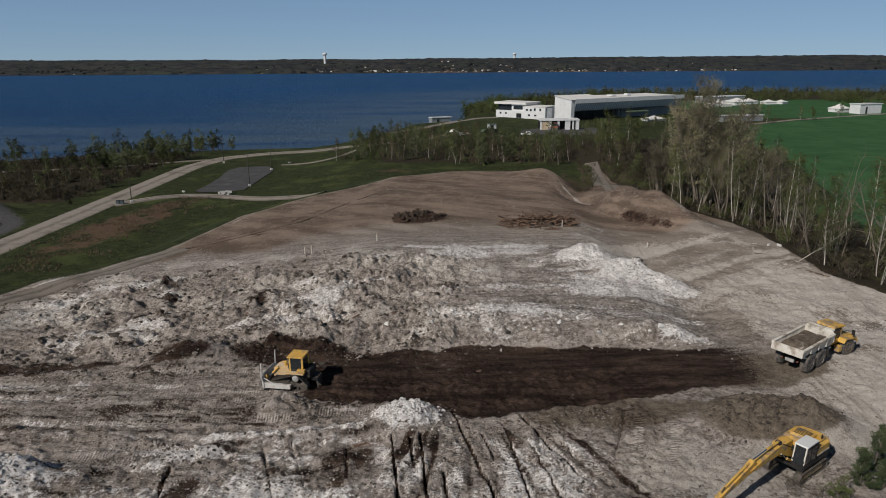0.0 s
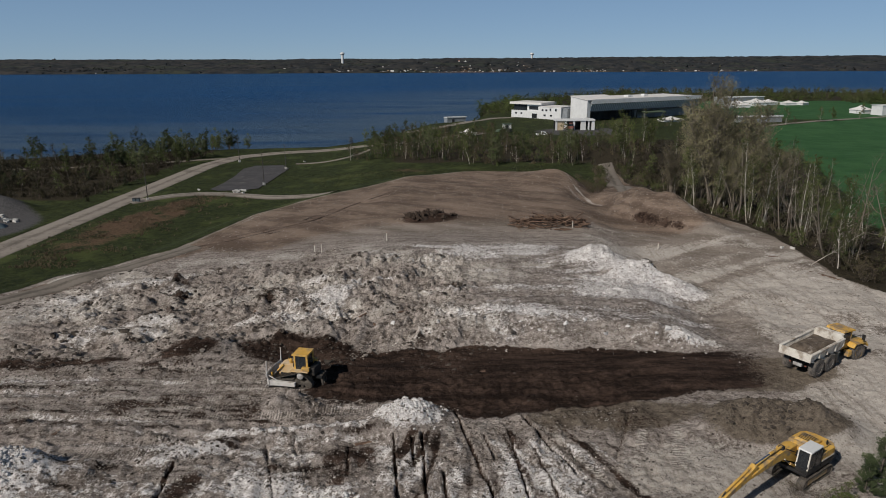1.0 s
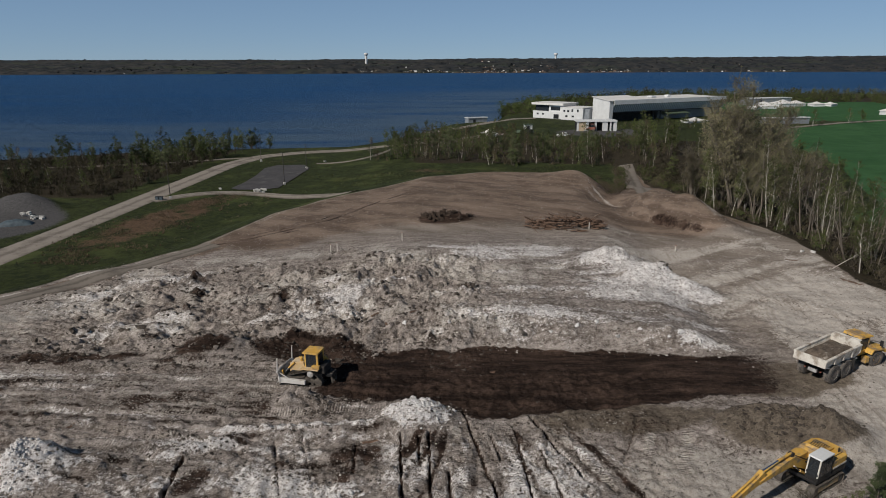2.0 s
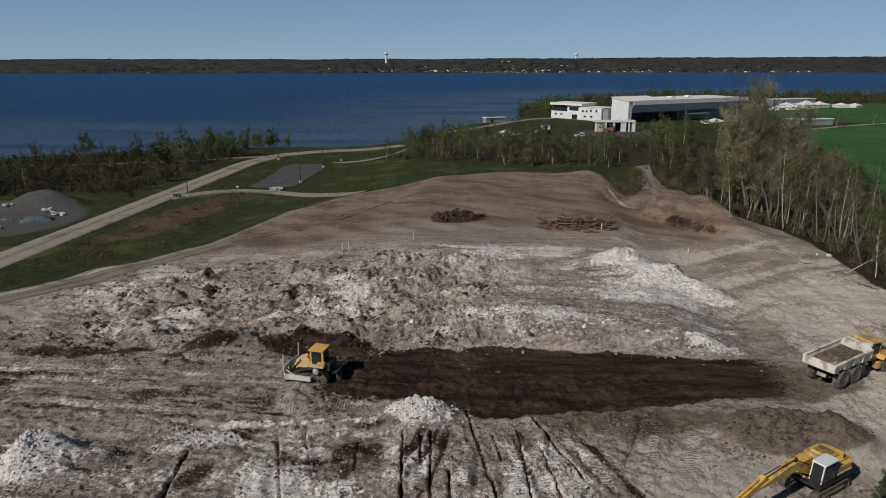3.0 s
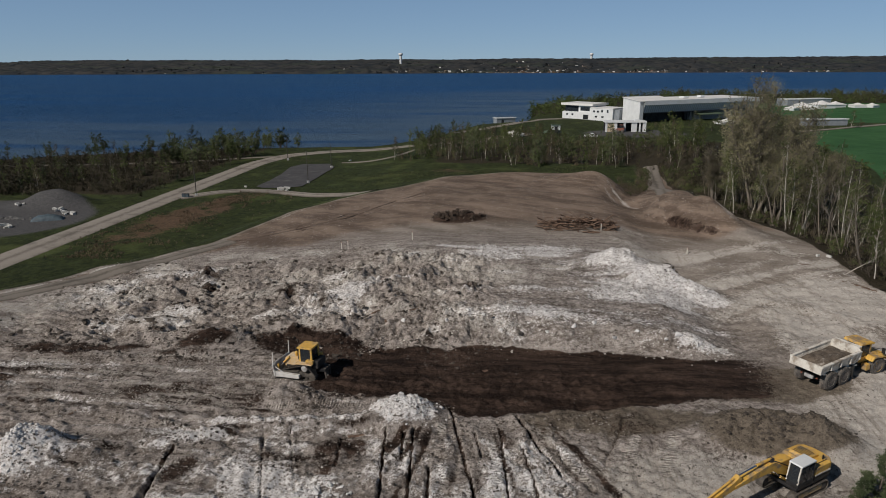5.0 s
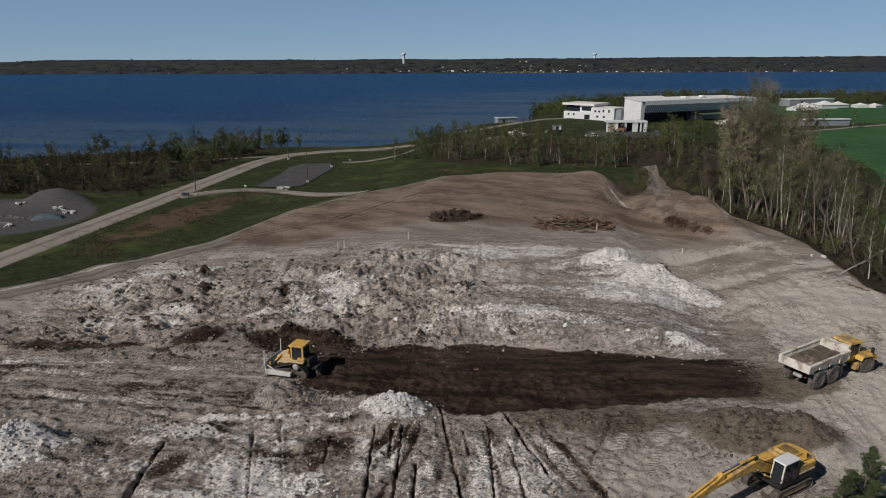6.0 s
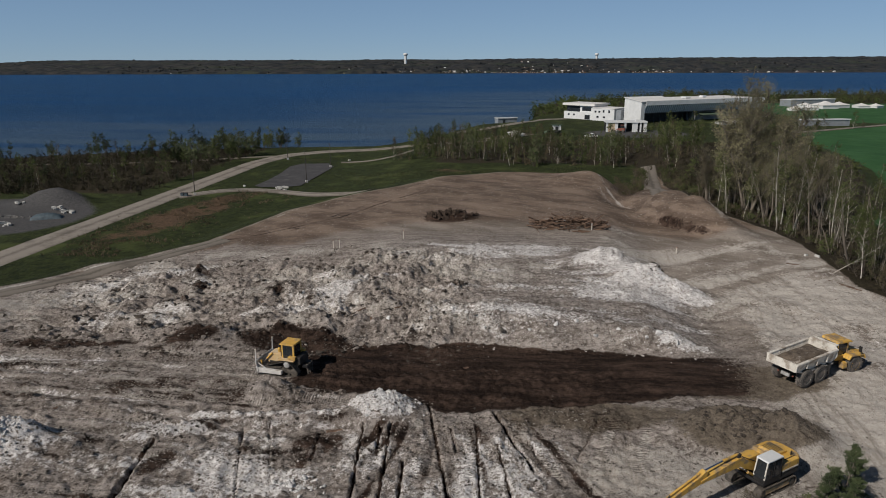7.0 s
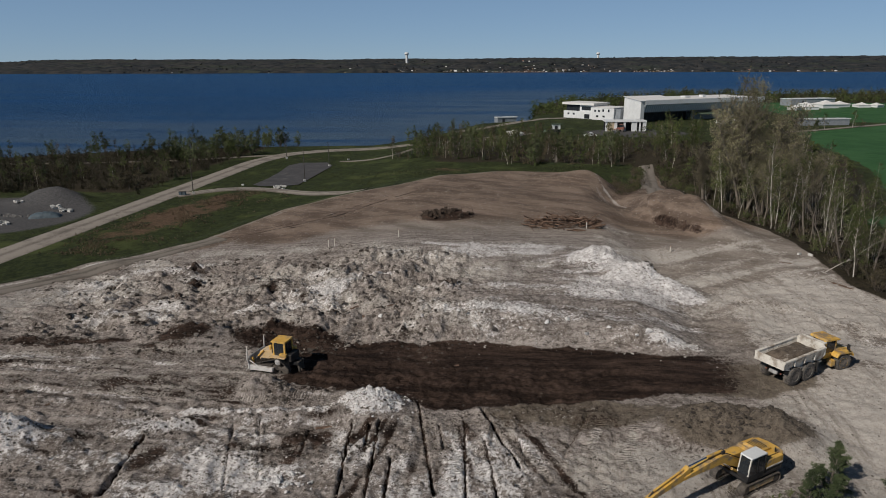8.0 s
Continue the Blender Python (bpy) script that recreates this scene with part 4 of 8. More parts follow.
def strip(name, line, width, material, label, category, lift=0.08):
    """A road or path draped along a line, with uneven edges and a little thickness."""
    pts = []
    for (ax, ay), (bx, by) in zip(line, line[1:]):
        n = max(2, int(math.hypot(bx - ax, by - ay) / 2.0))
        pts += [(ax + (bx - ax) * i / n, ay + (by - ay) * i / n) for i in range(n)]
    pts.append(line[-1])
    pts = np.array(pts)
    for _ in range(6):
        pts[1:-1] = (pts[:-2] + 2 * pts[1:-1] + pts[2:]) / 4
    d = np.gradient(pts, axis=0)
    d /= np.linalg.norm(d, axis=1)[:, None]
    nrm = np.stack([-d[:, 1], d[:, 0]], -1)
    faces, k = [], 7
    across = np.linspace(-0.5, 0.5, k)[None, :] * width * np.ones((len(pts), 1))
    jag = 1 + 0.14 * fbm(np.arange(len(pts)) * 1.7, np.zeros(len(pts)), 4, 3, 401)
    across[:, 0] *= jag
    across[:, -1] *= jag[::-1]
    vx, vy = pts[:, :1] + nrm[:, :1] * across, pts[:, 1:] + nrm[:, 1:] * across
    crown = lift + 0.06 * (1 - np.linspace(-1, 1, k) ** 2)
    crown[[0, -1]] -= 0.2
    vz = surface_z(vx, vy) + crown[None, :]
    verts = np.stack([vx, vy, vz], -1).reshape(-1, 3).tolist()
    for i in range(len(pts) - 1):
        for j in range(k - 1):
            a = i * k + j
            faces.append((a, a + 1, a + k + 1, a + k))
    ob = tagged(raw_mesh(name, verts, faces, material, smooth=True), label, category, kind="structure")
    put_mask(ob, "worn", np.tile([0.0, 0.75, 0.95, 0.3, 0.9, 0.75, 0.0], len(pts)))
    return ob


strip("road", [(-98, 60), (-93.5, 100), (-93.2, 150), (-93.4, 200), (-93.6, 235), (-89, 256), (-76, 268), (-50, 279), (-20, 292), (8, 330)], 9.6, ROAD, "pale gravel road past the works along the lake", "road")
strip("haul_track", [(-86, 40), (-72.5, 66), (-66, 79), (-57.4, 92), (-51, 102.6), (-47.5, 109)], 4.6, HAUL, "smooth grey-brown dirt track along the edge of the works", "track", 0.12)
strip("woodland_track", [(36.6, 148), (38, 158), (39.8, 174), (42.6, 196), (44.6, 212)], 5.2, HAUL, "pale dirt track leading into the birch wood", "track", 0.1)
strip("shore_path", [(-240, 196), (-192, 217), (-144, 227), (-116, 238), (-101, 248), (-91, 252)], 3.0, HAUL, "pale gravel path along the wooded shore", "path", 0.15)
strip("footpath", [(-90, 169), (-84, 178), (-76, 182.5), (-63, 180.5), (-51, 174), (-42, 171.4), (-34, 167)], 5.0, ROAD, "pale gravel side track off the road", "track", 0.2)
strip("lake_path", [(-62, 238), (-50, 240), (-44, 247), (-40, 262), (-34, 283)], 2.6, ROAD, "narrow gravel path in the grass", "path", 0.12)
strip("field_track", [(128, 340), (150, 356), (200, 392), (300, 444)], 4.0, ROAD, "pale track along the far edge of the field", "track", 0.15)
strip("shore_track", [(-30, 330), (-16, 352), (4, 395), (18, 415), (30, 420)], 6.0, ROAD, "pale gravel drive near the shore", "drive", 0.15)


def car_park():
    bm = bmesh.new()
    top = [(-75, 188), (-74.6, 198), (-75.4, 211), (-77.5, 226), (-75, 233), (-66, 235), (-61.6, 227), (-61.2, 205), (-61.2, 189.5), (-66, 186), (-72, 186)]
    vs = [bm.verts.new((x, y, ground_z(x, y) + 0.17)) for x, y in top]
    f = bm.faces.new(vs)
    bmesh.ops.triangulate(bm, faces=[f])
    bmesh.ops.subdivide_edges(bm, edges=bm.edges[:], cuts=5, use_grid_fill=True)
    zz = surface_z(np.array([v.co.x for v in bm.verts]), np.array([v.co.y for v in bm.verts]))
    for v, z in zip(bm.verts, zz):
        v.co.z = z + 0.17
    return tagged(link_mesh("car_park", bm, ASPHALT, smooth=True), "empty grey asphalt car park beside the road", "car park", kind="structure")


car_park()


# ---- the building by the lake ----
def exhibition_hall():
    hall = thing("exhibition_hall", "long white modern hall with slatted grey front, flat roof", "building")
    # local axes: x along the front, y back from it, origin at the near corner of the front
    base, eaves = -0.6, 11.6
    part("wall", prism([(0, base), (14.5, base), (14.5, 13.4), (0, 11.6)], "x", -0.4, 2.2), WHITE, hall, "tall white end wall")
    part("wall", prism([(9, base), (14.5, base), (14.5, 13.4), (9, 12.6)], "x", 2.2, 26), WHITE, hall, "tall white rear block")
    part("wall", box(26, 96, 9, 30, base, eaves - 0.9), GREY_CLAD, hall, "grey side wall of the long hall")
    part("roof", prism([(-0.6, 11.65), (15, 13.5), (15, 13.8), (-0.6, 11.95)], "x", -0.9, 27), ROOFING, hall)
    part("parapet", prism([(-1.2, 9.7), (-0.98, 9.7), (-0.98, 12.15), (-1.2, 12.15)], "x", 2.0, 96.5), WHITE, hall)
    part("roof", prism([(-0.6, 11.3), (31, 11.5), (31, 11.9), (-0.6, 11.7)], "x", 26.6, 96.5), ROOFING, hall)
    part("soffit", prism([(-0.3, 5.0), (9, 5.0), (9, 5.3), (-0.3, 5.3)], "x", 3, 95), DARK, hall)
    # raked screen of slats over the dark recess
    # screen and slats are lightened in colour so the raked front reads as lit
    part("screen", prism([(-0.7, 10.95), (-0.35, 10.95), (1.65, 5.35), (1.3, 5.35)], "x", 2.2, 96), SCREEN, hall, "raked grey glazed screen")
    bm = prism([(-0.95, 10.95), (-0.72, 10.95), (1.28, 5.35), (1.05, 5.35)], "x", -0.26, 0.26)
    slat = part("slat", bm, WHITE, hall, "pale upright slat")
    slat.location.x = 3.0
    for i in range(1, 62):
        s = new("slat", slat.data)
        s.parent = hall
        s.location.x = 3.0 + i * 1.5
    part("back_wall", box(2.5, 42, 8.4, 8.9, base, 5.0), DARK, hall, "dark glazed wall in the recess")
    part("wall", box(42, 96, 4, 8.9, base, 5.0), GREY_CLAD, hall)
    for i in range(9):
        part("column", rod((6 + i * 4.4, 1.2, base), (6 + i * 4.4, 1.2, 5.0), 0.22), DARK, hall)
    canopy = part("canopy", prism([(0, 3.0), (6, 3.8), (6, 4.1), (0, 3.3)], "x", 44, 62), GREENPAINT, hall, "dull green sloping canopy")
    canopy.location.y = -3.5
    part("plant_box", box(44, 48, 12, 16, 12.0, 13.0), WHITE, hall)
    part("plant_box", box(60, 63, 14, 17, 12.0, 13.2), WHITE, hall)
    hall.matrix_world = pose(71, 391, -4.9, 0, 0, 32)
    return hall


def office_wing():
    wing = thing("office_wing", "white two-storey wing with flat roofs and dark glazing", "building")
    base = -0.6
    part("wall", box(0, 22, 0, 16, base, 4.2), WHITE, wing, "low white front wall")
    part("glazing", box(1.2, 11.5, 1.2, 15, 4.2, 8.0), GLASS, wing, "dark glazed upper floor")
    part("roof", box(-0.8, 22.6, -0.8, 16.6, 8.0, 9.3), ROOFING, wing)
    part("wall", box(22, 37, -1.6, 14, base, 7.0), WHITE, wing, "white stepped block")
    part("roof", box(21.8, 37.2, -1.8, 14.2, 7.0, 7.35), ROOFING, wing)
    part("wall", box(11.5, 22, 0.6, 15, 4.2, 8.0), WHITE, wing)
    part("link", box(37, 40.5, 0, 12, base, 6.6), GREY_CLAD, wing, "grey link to the tall block")
    for x, z, w, hgt in ((23.5, 4.6, 1.2, 1.0), (26.2, 4.6, 1.2, 1.0), (29.2, 4.8, 1.0, 1.4), (33.0, 4.8, 1.0, 1.4), (25.0, 1.6, 1.4, 0.9), (29.5, 1.6, 1.4, 0.9)):
        win = part("window", box(x - 0.1, x + w + 0.1, -1.66, -1.55, z - 0.1, z + hgt + 0.1), GREY_CLAD, wing)
        part("pane", box(x, x + w, -1.72, -1.62, z, z + hgt), GLASS, win)
    for x, z, w, hgt in ((15.5, 0.0, 3.6, 2.6), (3.0, 2.0, 1.2, 0.9), (7.0, 2.0, 1.2, 0.9), (13.0, 5.0, 6.5, 2.0)):
        y = 0.6 if z > 4 else 0
        win = part("window", box(x - 0.1, x + w + 0.1, y - 0.06, y + 0.05, z - 0.1, z + hgt + 0.1), GREY_CLAD, wing)
        part("pane", box(x, x + w, y - 0.12, y - 0.02, z, z + hgt), GLASS, win)
    wing.matrix_world = pose(29.5, 426.5, -5.1, 0, 0, -39)
    return wing


def portico():
    hut = thing("open_portico", "small white open-fronted shelter with square columns", "shelter")
    part("roof", box(-0.3, 20.3, -0.3, 6.3, 4.3, 5.1, 0.05), WHITE, hut)
    for x, w in ((0.0, 0.9), (4.4, 1.4), (9.0, 1.0), (13.0, 2.6), (16.8, 0.7), (18.6, 1.6)):
        part("column", box(x, x + w, 0.1, 0.9, -0.8, 4.7), WHITE, hut)
    part("parapet", box(14.5, 17.0, 0.2, 2.2, 5.1, 5.8, 0.04), WHITE, hut)
    part("back_wall", box(0, 20, 5.2, 5.6, -0.8, 4.7), DARK, hut, "dark back wall")
    part("side_wall", box(19.2, 19.6, 0.9, 5.2, -0.8, 4.7), WHITE, hut)
    part("panel", box(0.9, 4.5, 0.3, 0.7, -0.8, 4.3), TAN, hut, "tan plywood panel")
    hut.matrix_world = pose(46.2, 342, -5.0, 0, 0, 4)
    return hut


exhibition_hall()
office_wing()
portico()


def tent(w, d, wall, peak, label, name="marquee_tent"):
    t = thing(name, label, "tent", "white tents")
    part("wall", box(-w / 2, w / 2, -d / 2, d / 2, -0.5, wall), WHITE, t)
    bm = bmesh.new()
    ring = [bm.verts.new((sx * (w / 2 + 0.4), sy * (d / 2 + 0.4), wall)) for sx, sy in ((-1, -1), (1, -1), (1, 1), (-1, 1))]
    ring2 = [bm.verts.new((sx * (w / 2 + 0.4), sy * (d / 2 + 0.4), wall - 0.4)) for sx, sy in ((-1, -1), (1, -1), (1, 1), (-1, 1))]
    mid = [bm.verts.new((sx * w / 5, sy * d / 5, wall + (peak - wall) * 0.5)) for sx, sy in ((-1, -1), (1, -1), (1, 1), (-1, 1))]
    top = bm.verts.new((0, 0, peak))
    for i in range(4):
        j = (i + 1) % 4
        bm.faces.new((ring2[i], ring2[j], ring[j], ring[i]))
        bm.faces.new((ring[i], ring[j], mid[j], mid[i]))
        bm.faces.new((mid[i], mid[j], top))
    bm.faces.new(ring2[::-1])
    part("canopy", bm, ROOFING, t)
    return t


def place(ob, x, y, turn=0.0, lift=0.0, scale=1.0):
    ob.matrix_world = pose(x, y, ground_z(x, y) + lift, 0, 0, turn) @ Matrix.Scale(scale, 4)
    return ob


big_tent = place(tent(14, 12, 2.8, 5.6, "white peaked marquee tent on the grass"), 226, 530, 20)
for x, y, s, turn in ((208, 512, 0.7, 12), (240, 540, 0.8, 25), (255, 538, 0.65, 10), (196, 505, 0.6, 40), (218, 545, 0.6, 15), (266, 540, 0.6, 35)):
    copy_thing(big_tent, pose(x, y, ground_z(x, y), 0, 0, turn) @ Matrix.Scale(s, 4))
place(tent(6, 6, 1.6, 3.2, "small white peaked tent beside the trees", "small_tent"), 1.3, 318, 15)
place(tent(13, 7, 1.2, 3.0, "long low white tent by the hall"), 120, 394, 30)
hill_tent = place(tent(9, 9, 2.6, 5.6, "white peaked tent behind the field"), 262, 452, 20)
copy_thing(hill_tent, pose(284, 462, ground_z(284, 462), 0, 0, 30))


def low_shed(w, d, hgt, name, label, roof=WHITE, wall=GREY_CLAD):
    s = thing(name, label, "shed")
    part("wall", box(-w / 2, w / 2, -d / 2, d / 2, -0.5, hgt), wall, s)
    part("roof", prism([(-d / 2 - 0.4, hgt), (d / 2 + 0.4, hgt), (d / 2 + 0.4, hgt + 0.25), (-d / 2 - 0.4, hgt + 0.55)], "x", -w / 2 - 0.4, w / 2 + 0.4), roof, s)
    part("door", box(-w / 4, -w / 4 + 1.6, -d / 2 - 0.06, -d / 2 + 0.02, -0.3, hgt * 0.75), DARK, s)
    return s


place(low_shed(26, 6, 3.2, "storage_shed", "long low grey shed with white roof"), 168, 388, 12)
place(low_shed(12, 5, 3.6, "boat_shed", "small grey and white shed at the shore"), -6, 398, 25)
place(low_shed(40, 12, 5, "hall_annex", "flat white annex behind the tents"), 225, 560, 20)
place(low_shed(18, 8, 6.0, "field_house", "white boxy field house behind the crops", WHITE, WHITE), 272, 440, 18)
place(low_shed(4, 3, 2.4, "site_cabin", "small green site cabin near the car yard", GREENPAINT, WHITE), 22, 352, 10)


def car(name, label, paint, long=4.8, tall=1.55, pickup=False):
    c = thing(name, label, "car")
    hl = long / 2
    if pickup:
        side = [(-hl, 0.45), (hl, 0.45), (hl, 1.0), (hl - 1.2, 1.15), (hl - 1.9, tall + 0.25), (-0.2, tall + 0.3), (-0.5, 1.2), (-hl, 1.15)]
    else:
        side = [(-hl, 0.4), (hl, 0.4), (hl, 0.85), (hl - 1.1, 1.0), (hl - 1.9, tall), (-hl + 0.7, tall), (-hl, 1.0)]
    part("body", prism(side, "y", -0.92, 0.92, 0.06), paint, c, "car body with glazing band")
    part("glazing", prism([(hl - 1.35, 1.08), (hl - 1.95, tall - 0.1), (-hl + 0.9 if not pickup else -0.25, tall - 0.1), (-hl + 0.5 if not pickup else -0.4, 1.08)], "y", -0.95, 0.95), GLASS, c, "dark side glass")
    for sx in (-hl + 0.9, hl - 0.95):
        for sy in (-0.85, 0.85):
            wheel = part("wheel", lathe([(0.3, sy - 0.11), (0.36, sy - 0.09), (0.36, sy + 0.09), (0.3, sy + 0.11)], "y", (sx, 0, 0.36), 16), RUBBER, c)
            part("rim", lathe([(0.2, sy - 0.125), (0.2, sy + 0.125)], "y", (sx, 0, 0.36), 12), STEEL, wheel)
    return c


place(car("pickup_truck", "white pickup truck parked on the yard", WHITE, 6.0, 1.7, True), 36.5, 316, 12)
place(car("parked_car", "dark parked car beside the shelter", BLACK), 62, 345, 8)
place(car("parked_car", "dark parked car by the yard edge", BLACK), 22, 333, 70)
place(car("parked_car", "dark grey parked car at the tree edge", GREENPAINT), 17, 331, 60)


def loader():
    t = thing("compact_loader", "small faded red loader in front of the shelter", "loader")
    part("body", prism([(-1.4, 0.6), (1.0, 0.6), (1.2, 1.3), (0.2, 1.5), (-1.4, 1.6)], "y", -0.7, 0.7, 0.05), REDPAINT, t)
    part("cab", prism([(-0.8, 1.5), (0.3, 1.5), (0.2, 2.5), (-0.7, 2.5)], "y", -0.6, 0.6, 0.05), GLASS, t)
    part("roof", box(-0.9, 0.35, -0.7, 0.7, 2.5, 2.62, 0.03), REDPAINT, t)
    arm = part("arm", prism([(0.2, 1.2), (2.0, 0.5), (2.1, 0.7), (0.3, 1.5)], "y", -0.8, -0.66), REDPAINT, t)
    part("arm", prism([(0.2, 1.2), (2.0, 0.5), (2.1, 0.7), (0.3, 1.5)], "y", 0.66, 0.8), REDPAINT, t)
    part("bucket", prism([(1.9, 0.15), (2.7, 0.15), (2.2, 0.75), (1.95, 0.8)], "y", -0.95, 0.95, 0.02), STEEL, t)
    for sx in (-0.95, 0.75):
        for sy in (-0.85, 0.85):
            part("wheel", lathe([(0.4, sy - 0.17), (0.48, sy - 0.12), (0.48, sy + 0.12), (0.4, sy + 0.17)], "y", (sx, 0, 0.48), 16), RUBBER, t)
    return t


place(loader(), 53.5, 342, 160, scale=1.4)


# ---- machines ----
def wheel(parent, x, y, r, w, rim_mat, name="wheel"):
    """A heavy tyre with lugs, a dished rim and a hub."""
    h = w / 2
    t = part(name, lathe([(r * 0.55, -h * 0.86), (r * 0.82, -h), (r * 0.95, -h * 0.86), (r, -h * 0.5), (r, h * 0.5), (r * 0.95, h * 0.86), (r * 0.82, h), (r * 0.55, h * 0.86)], "y", (0, 0, 0), 30), RUBBER, parent, smooth=True)
    t.location = (x, y, r)
    lugs = bmesh.new()
    for i in range(22):
        for side in (-1, 1):
            a = 2 * math.pi * (i + 0.25 * side) / 22
            m = Matrix.Rotation(a, 4, "Y") @ Matrix.Rotation(side * 0.35, 4, "X")
            add_box(lugs, -0.05, 0.05, side * h * 0.08 if side > 0 else -h * 0.88, h * 0.88 if side > 0 else -h * 0.08, r - 0.03, r + 0.035, 0, Matrix.Rotation(a, 4, "Y"))
    part("tread", lugs, RUBBER, t)
    rim = lathe([(r * 0.2, -h * 0.55), (r * 0.5, -h * 0.6), (r * 0.57, -h * 0.9), (r * 0.57, h * 0.9), (r * 0.5, h * 0.6), (r * 0.2, h * 0.55)], "y", (0, 0, 0), 24)
    part("rim", rim, rim_mat, t)
    part("hub", lathe([(r * 0.1, -h * 0.8), (r * 0.24, -h * 0.7), (r * 0.24, h * 0.7), (r * 0.1, h * 0.8)], "y", (0, 0, 0), 16), STEEL, t)
    return t


def track_loop(name, circles, y0, y1, parent, pitch=0.2, shoe=0.05):
    """A steel track round wheels (x, z, r) given in order round the outside, with a grouser on each shoe."""
    pts = []
    n = len(circles)
    for i in range(n):
        (xa, za, ra), (xb, zb, rb), (xp, zp, rp) = circles[i], circles[(i + 1) % n], circles[i - 1]

        def outward(x0, z0, x1, z1):
            d = math.hypot(x1 - x0, z1 - z0)
            return math.atan2((x1 - x0) / d, -(z1 - z0) / d)

        a0, a1 = outward(xp, zp, xa, za), outward(xa, za, xb, zb)
        while a1 > a0:
            a1 -= 2 * math.pi
        for k in range(9):
            a = a0 + (a1 - a0) * k / 8
            pts.append((xa + ra * math.cos(a), za + ra * math.sin(a)))
    bm = bmesh.new()
    outer, inner = [], []
    cx = sum(p[0] for p in pts) / len(pts)
    cz = sum(p[1] for p in pts) / len(pts)
    m = len(pts)
    for i, (x, z) in enumerate(pts):
        (xa, za), (xb, zb) = pts[i - 1], pts[(i + 1) % m]
        d = math.hypot(xb - xa, zb - za) or 1.0
        nx, nz = (zb - za) / d, -(xb - xa) / d
        if nx * (x - cx) + nz * (z - cz) < 0:
            nx, nz = -nx, -nz
        outer.append((x, z))
        inner.append((x - nx * shoe, z - nz * shoe))
    ring = [[bm.verts.new((x, y, z)) for x, z in line] for line, y in ((outer, y0), (outer, y1), (inner, y1), (inner, y0))]
    for a in range(4):
        for i in range(m):
            j = (i + 1) % m
            bm.faces.new((ring[a][i], ring[a][j], ring[(a + 1) % 4][j], ring[(a + 1) % 4][i]))
    belt = part(name, bm, TRACK, parent)
    length, shoes = 0.0, bmesh.new()
    for i in range(m):
        (xa, za), (xb, zb) = pts[i], pts[(i + 1) % m]
        seg = math.hypot(xb - xa, zb - za)
        s = -length % pitch
        while s < seg and seg > 1e-6:
            x, z = xa + (xb - xa) * s / seg, za + (zb - za) * s / seg
            ang = math.atan2(zb - za, xb - xa)
            up = 1 if (-(zb - za) * (x - cx) + (xb - xa) * (z - cz)) > 0 else -1
            add_box(shoes, -0.025, 0.025, y0, y1, 0.0 if up > 0 else -0.055, 0.055 if up > 0 else 0.0, 0, Matrix.Translation((x, 0, z)) @ Matrix.Rotation(-ang, 4, "Y"))
            s += pitch
        length += seg
    # grousers share the belt's muddy colour, kept dark to stand for shade
    part("tread", shoes, TRACK, belt)
    return belt


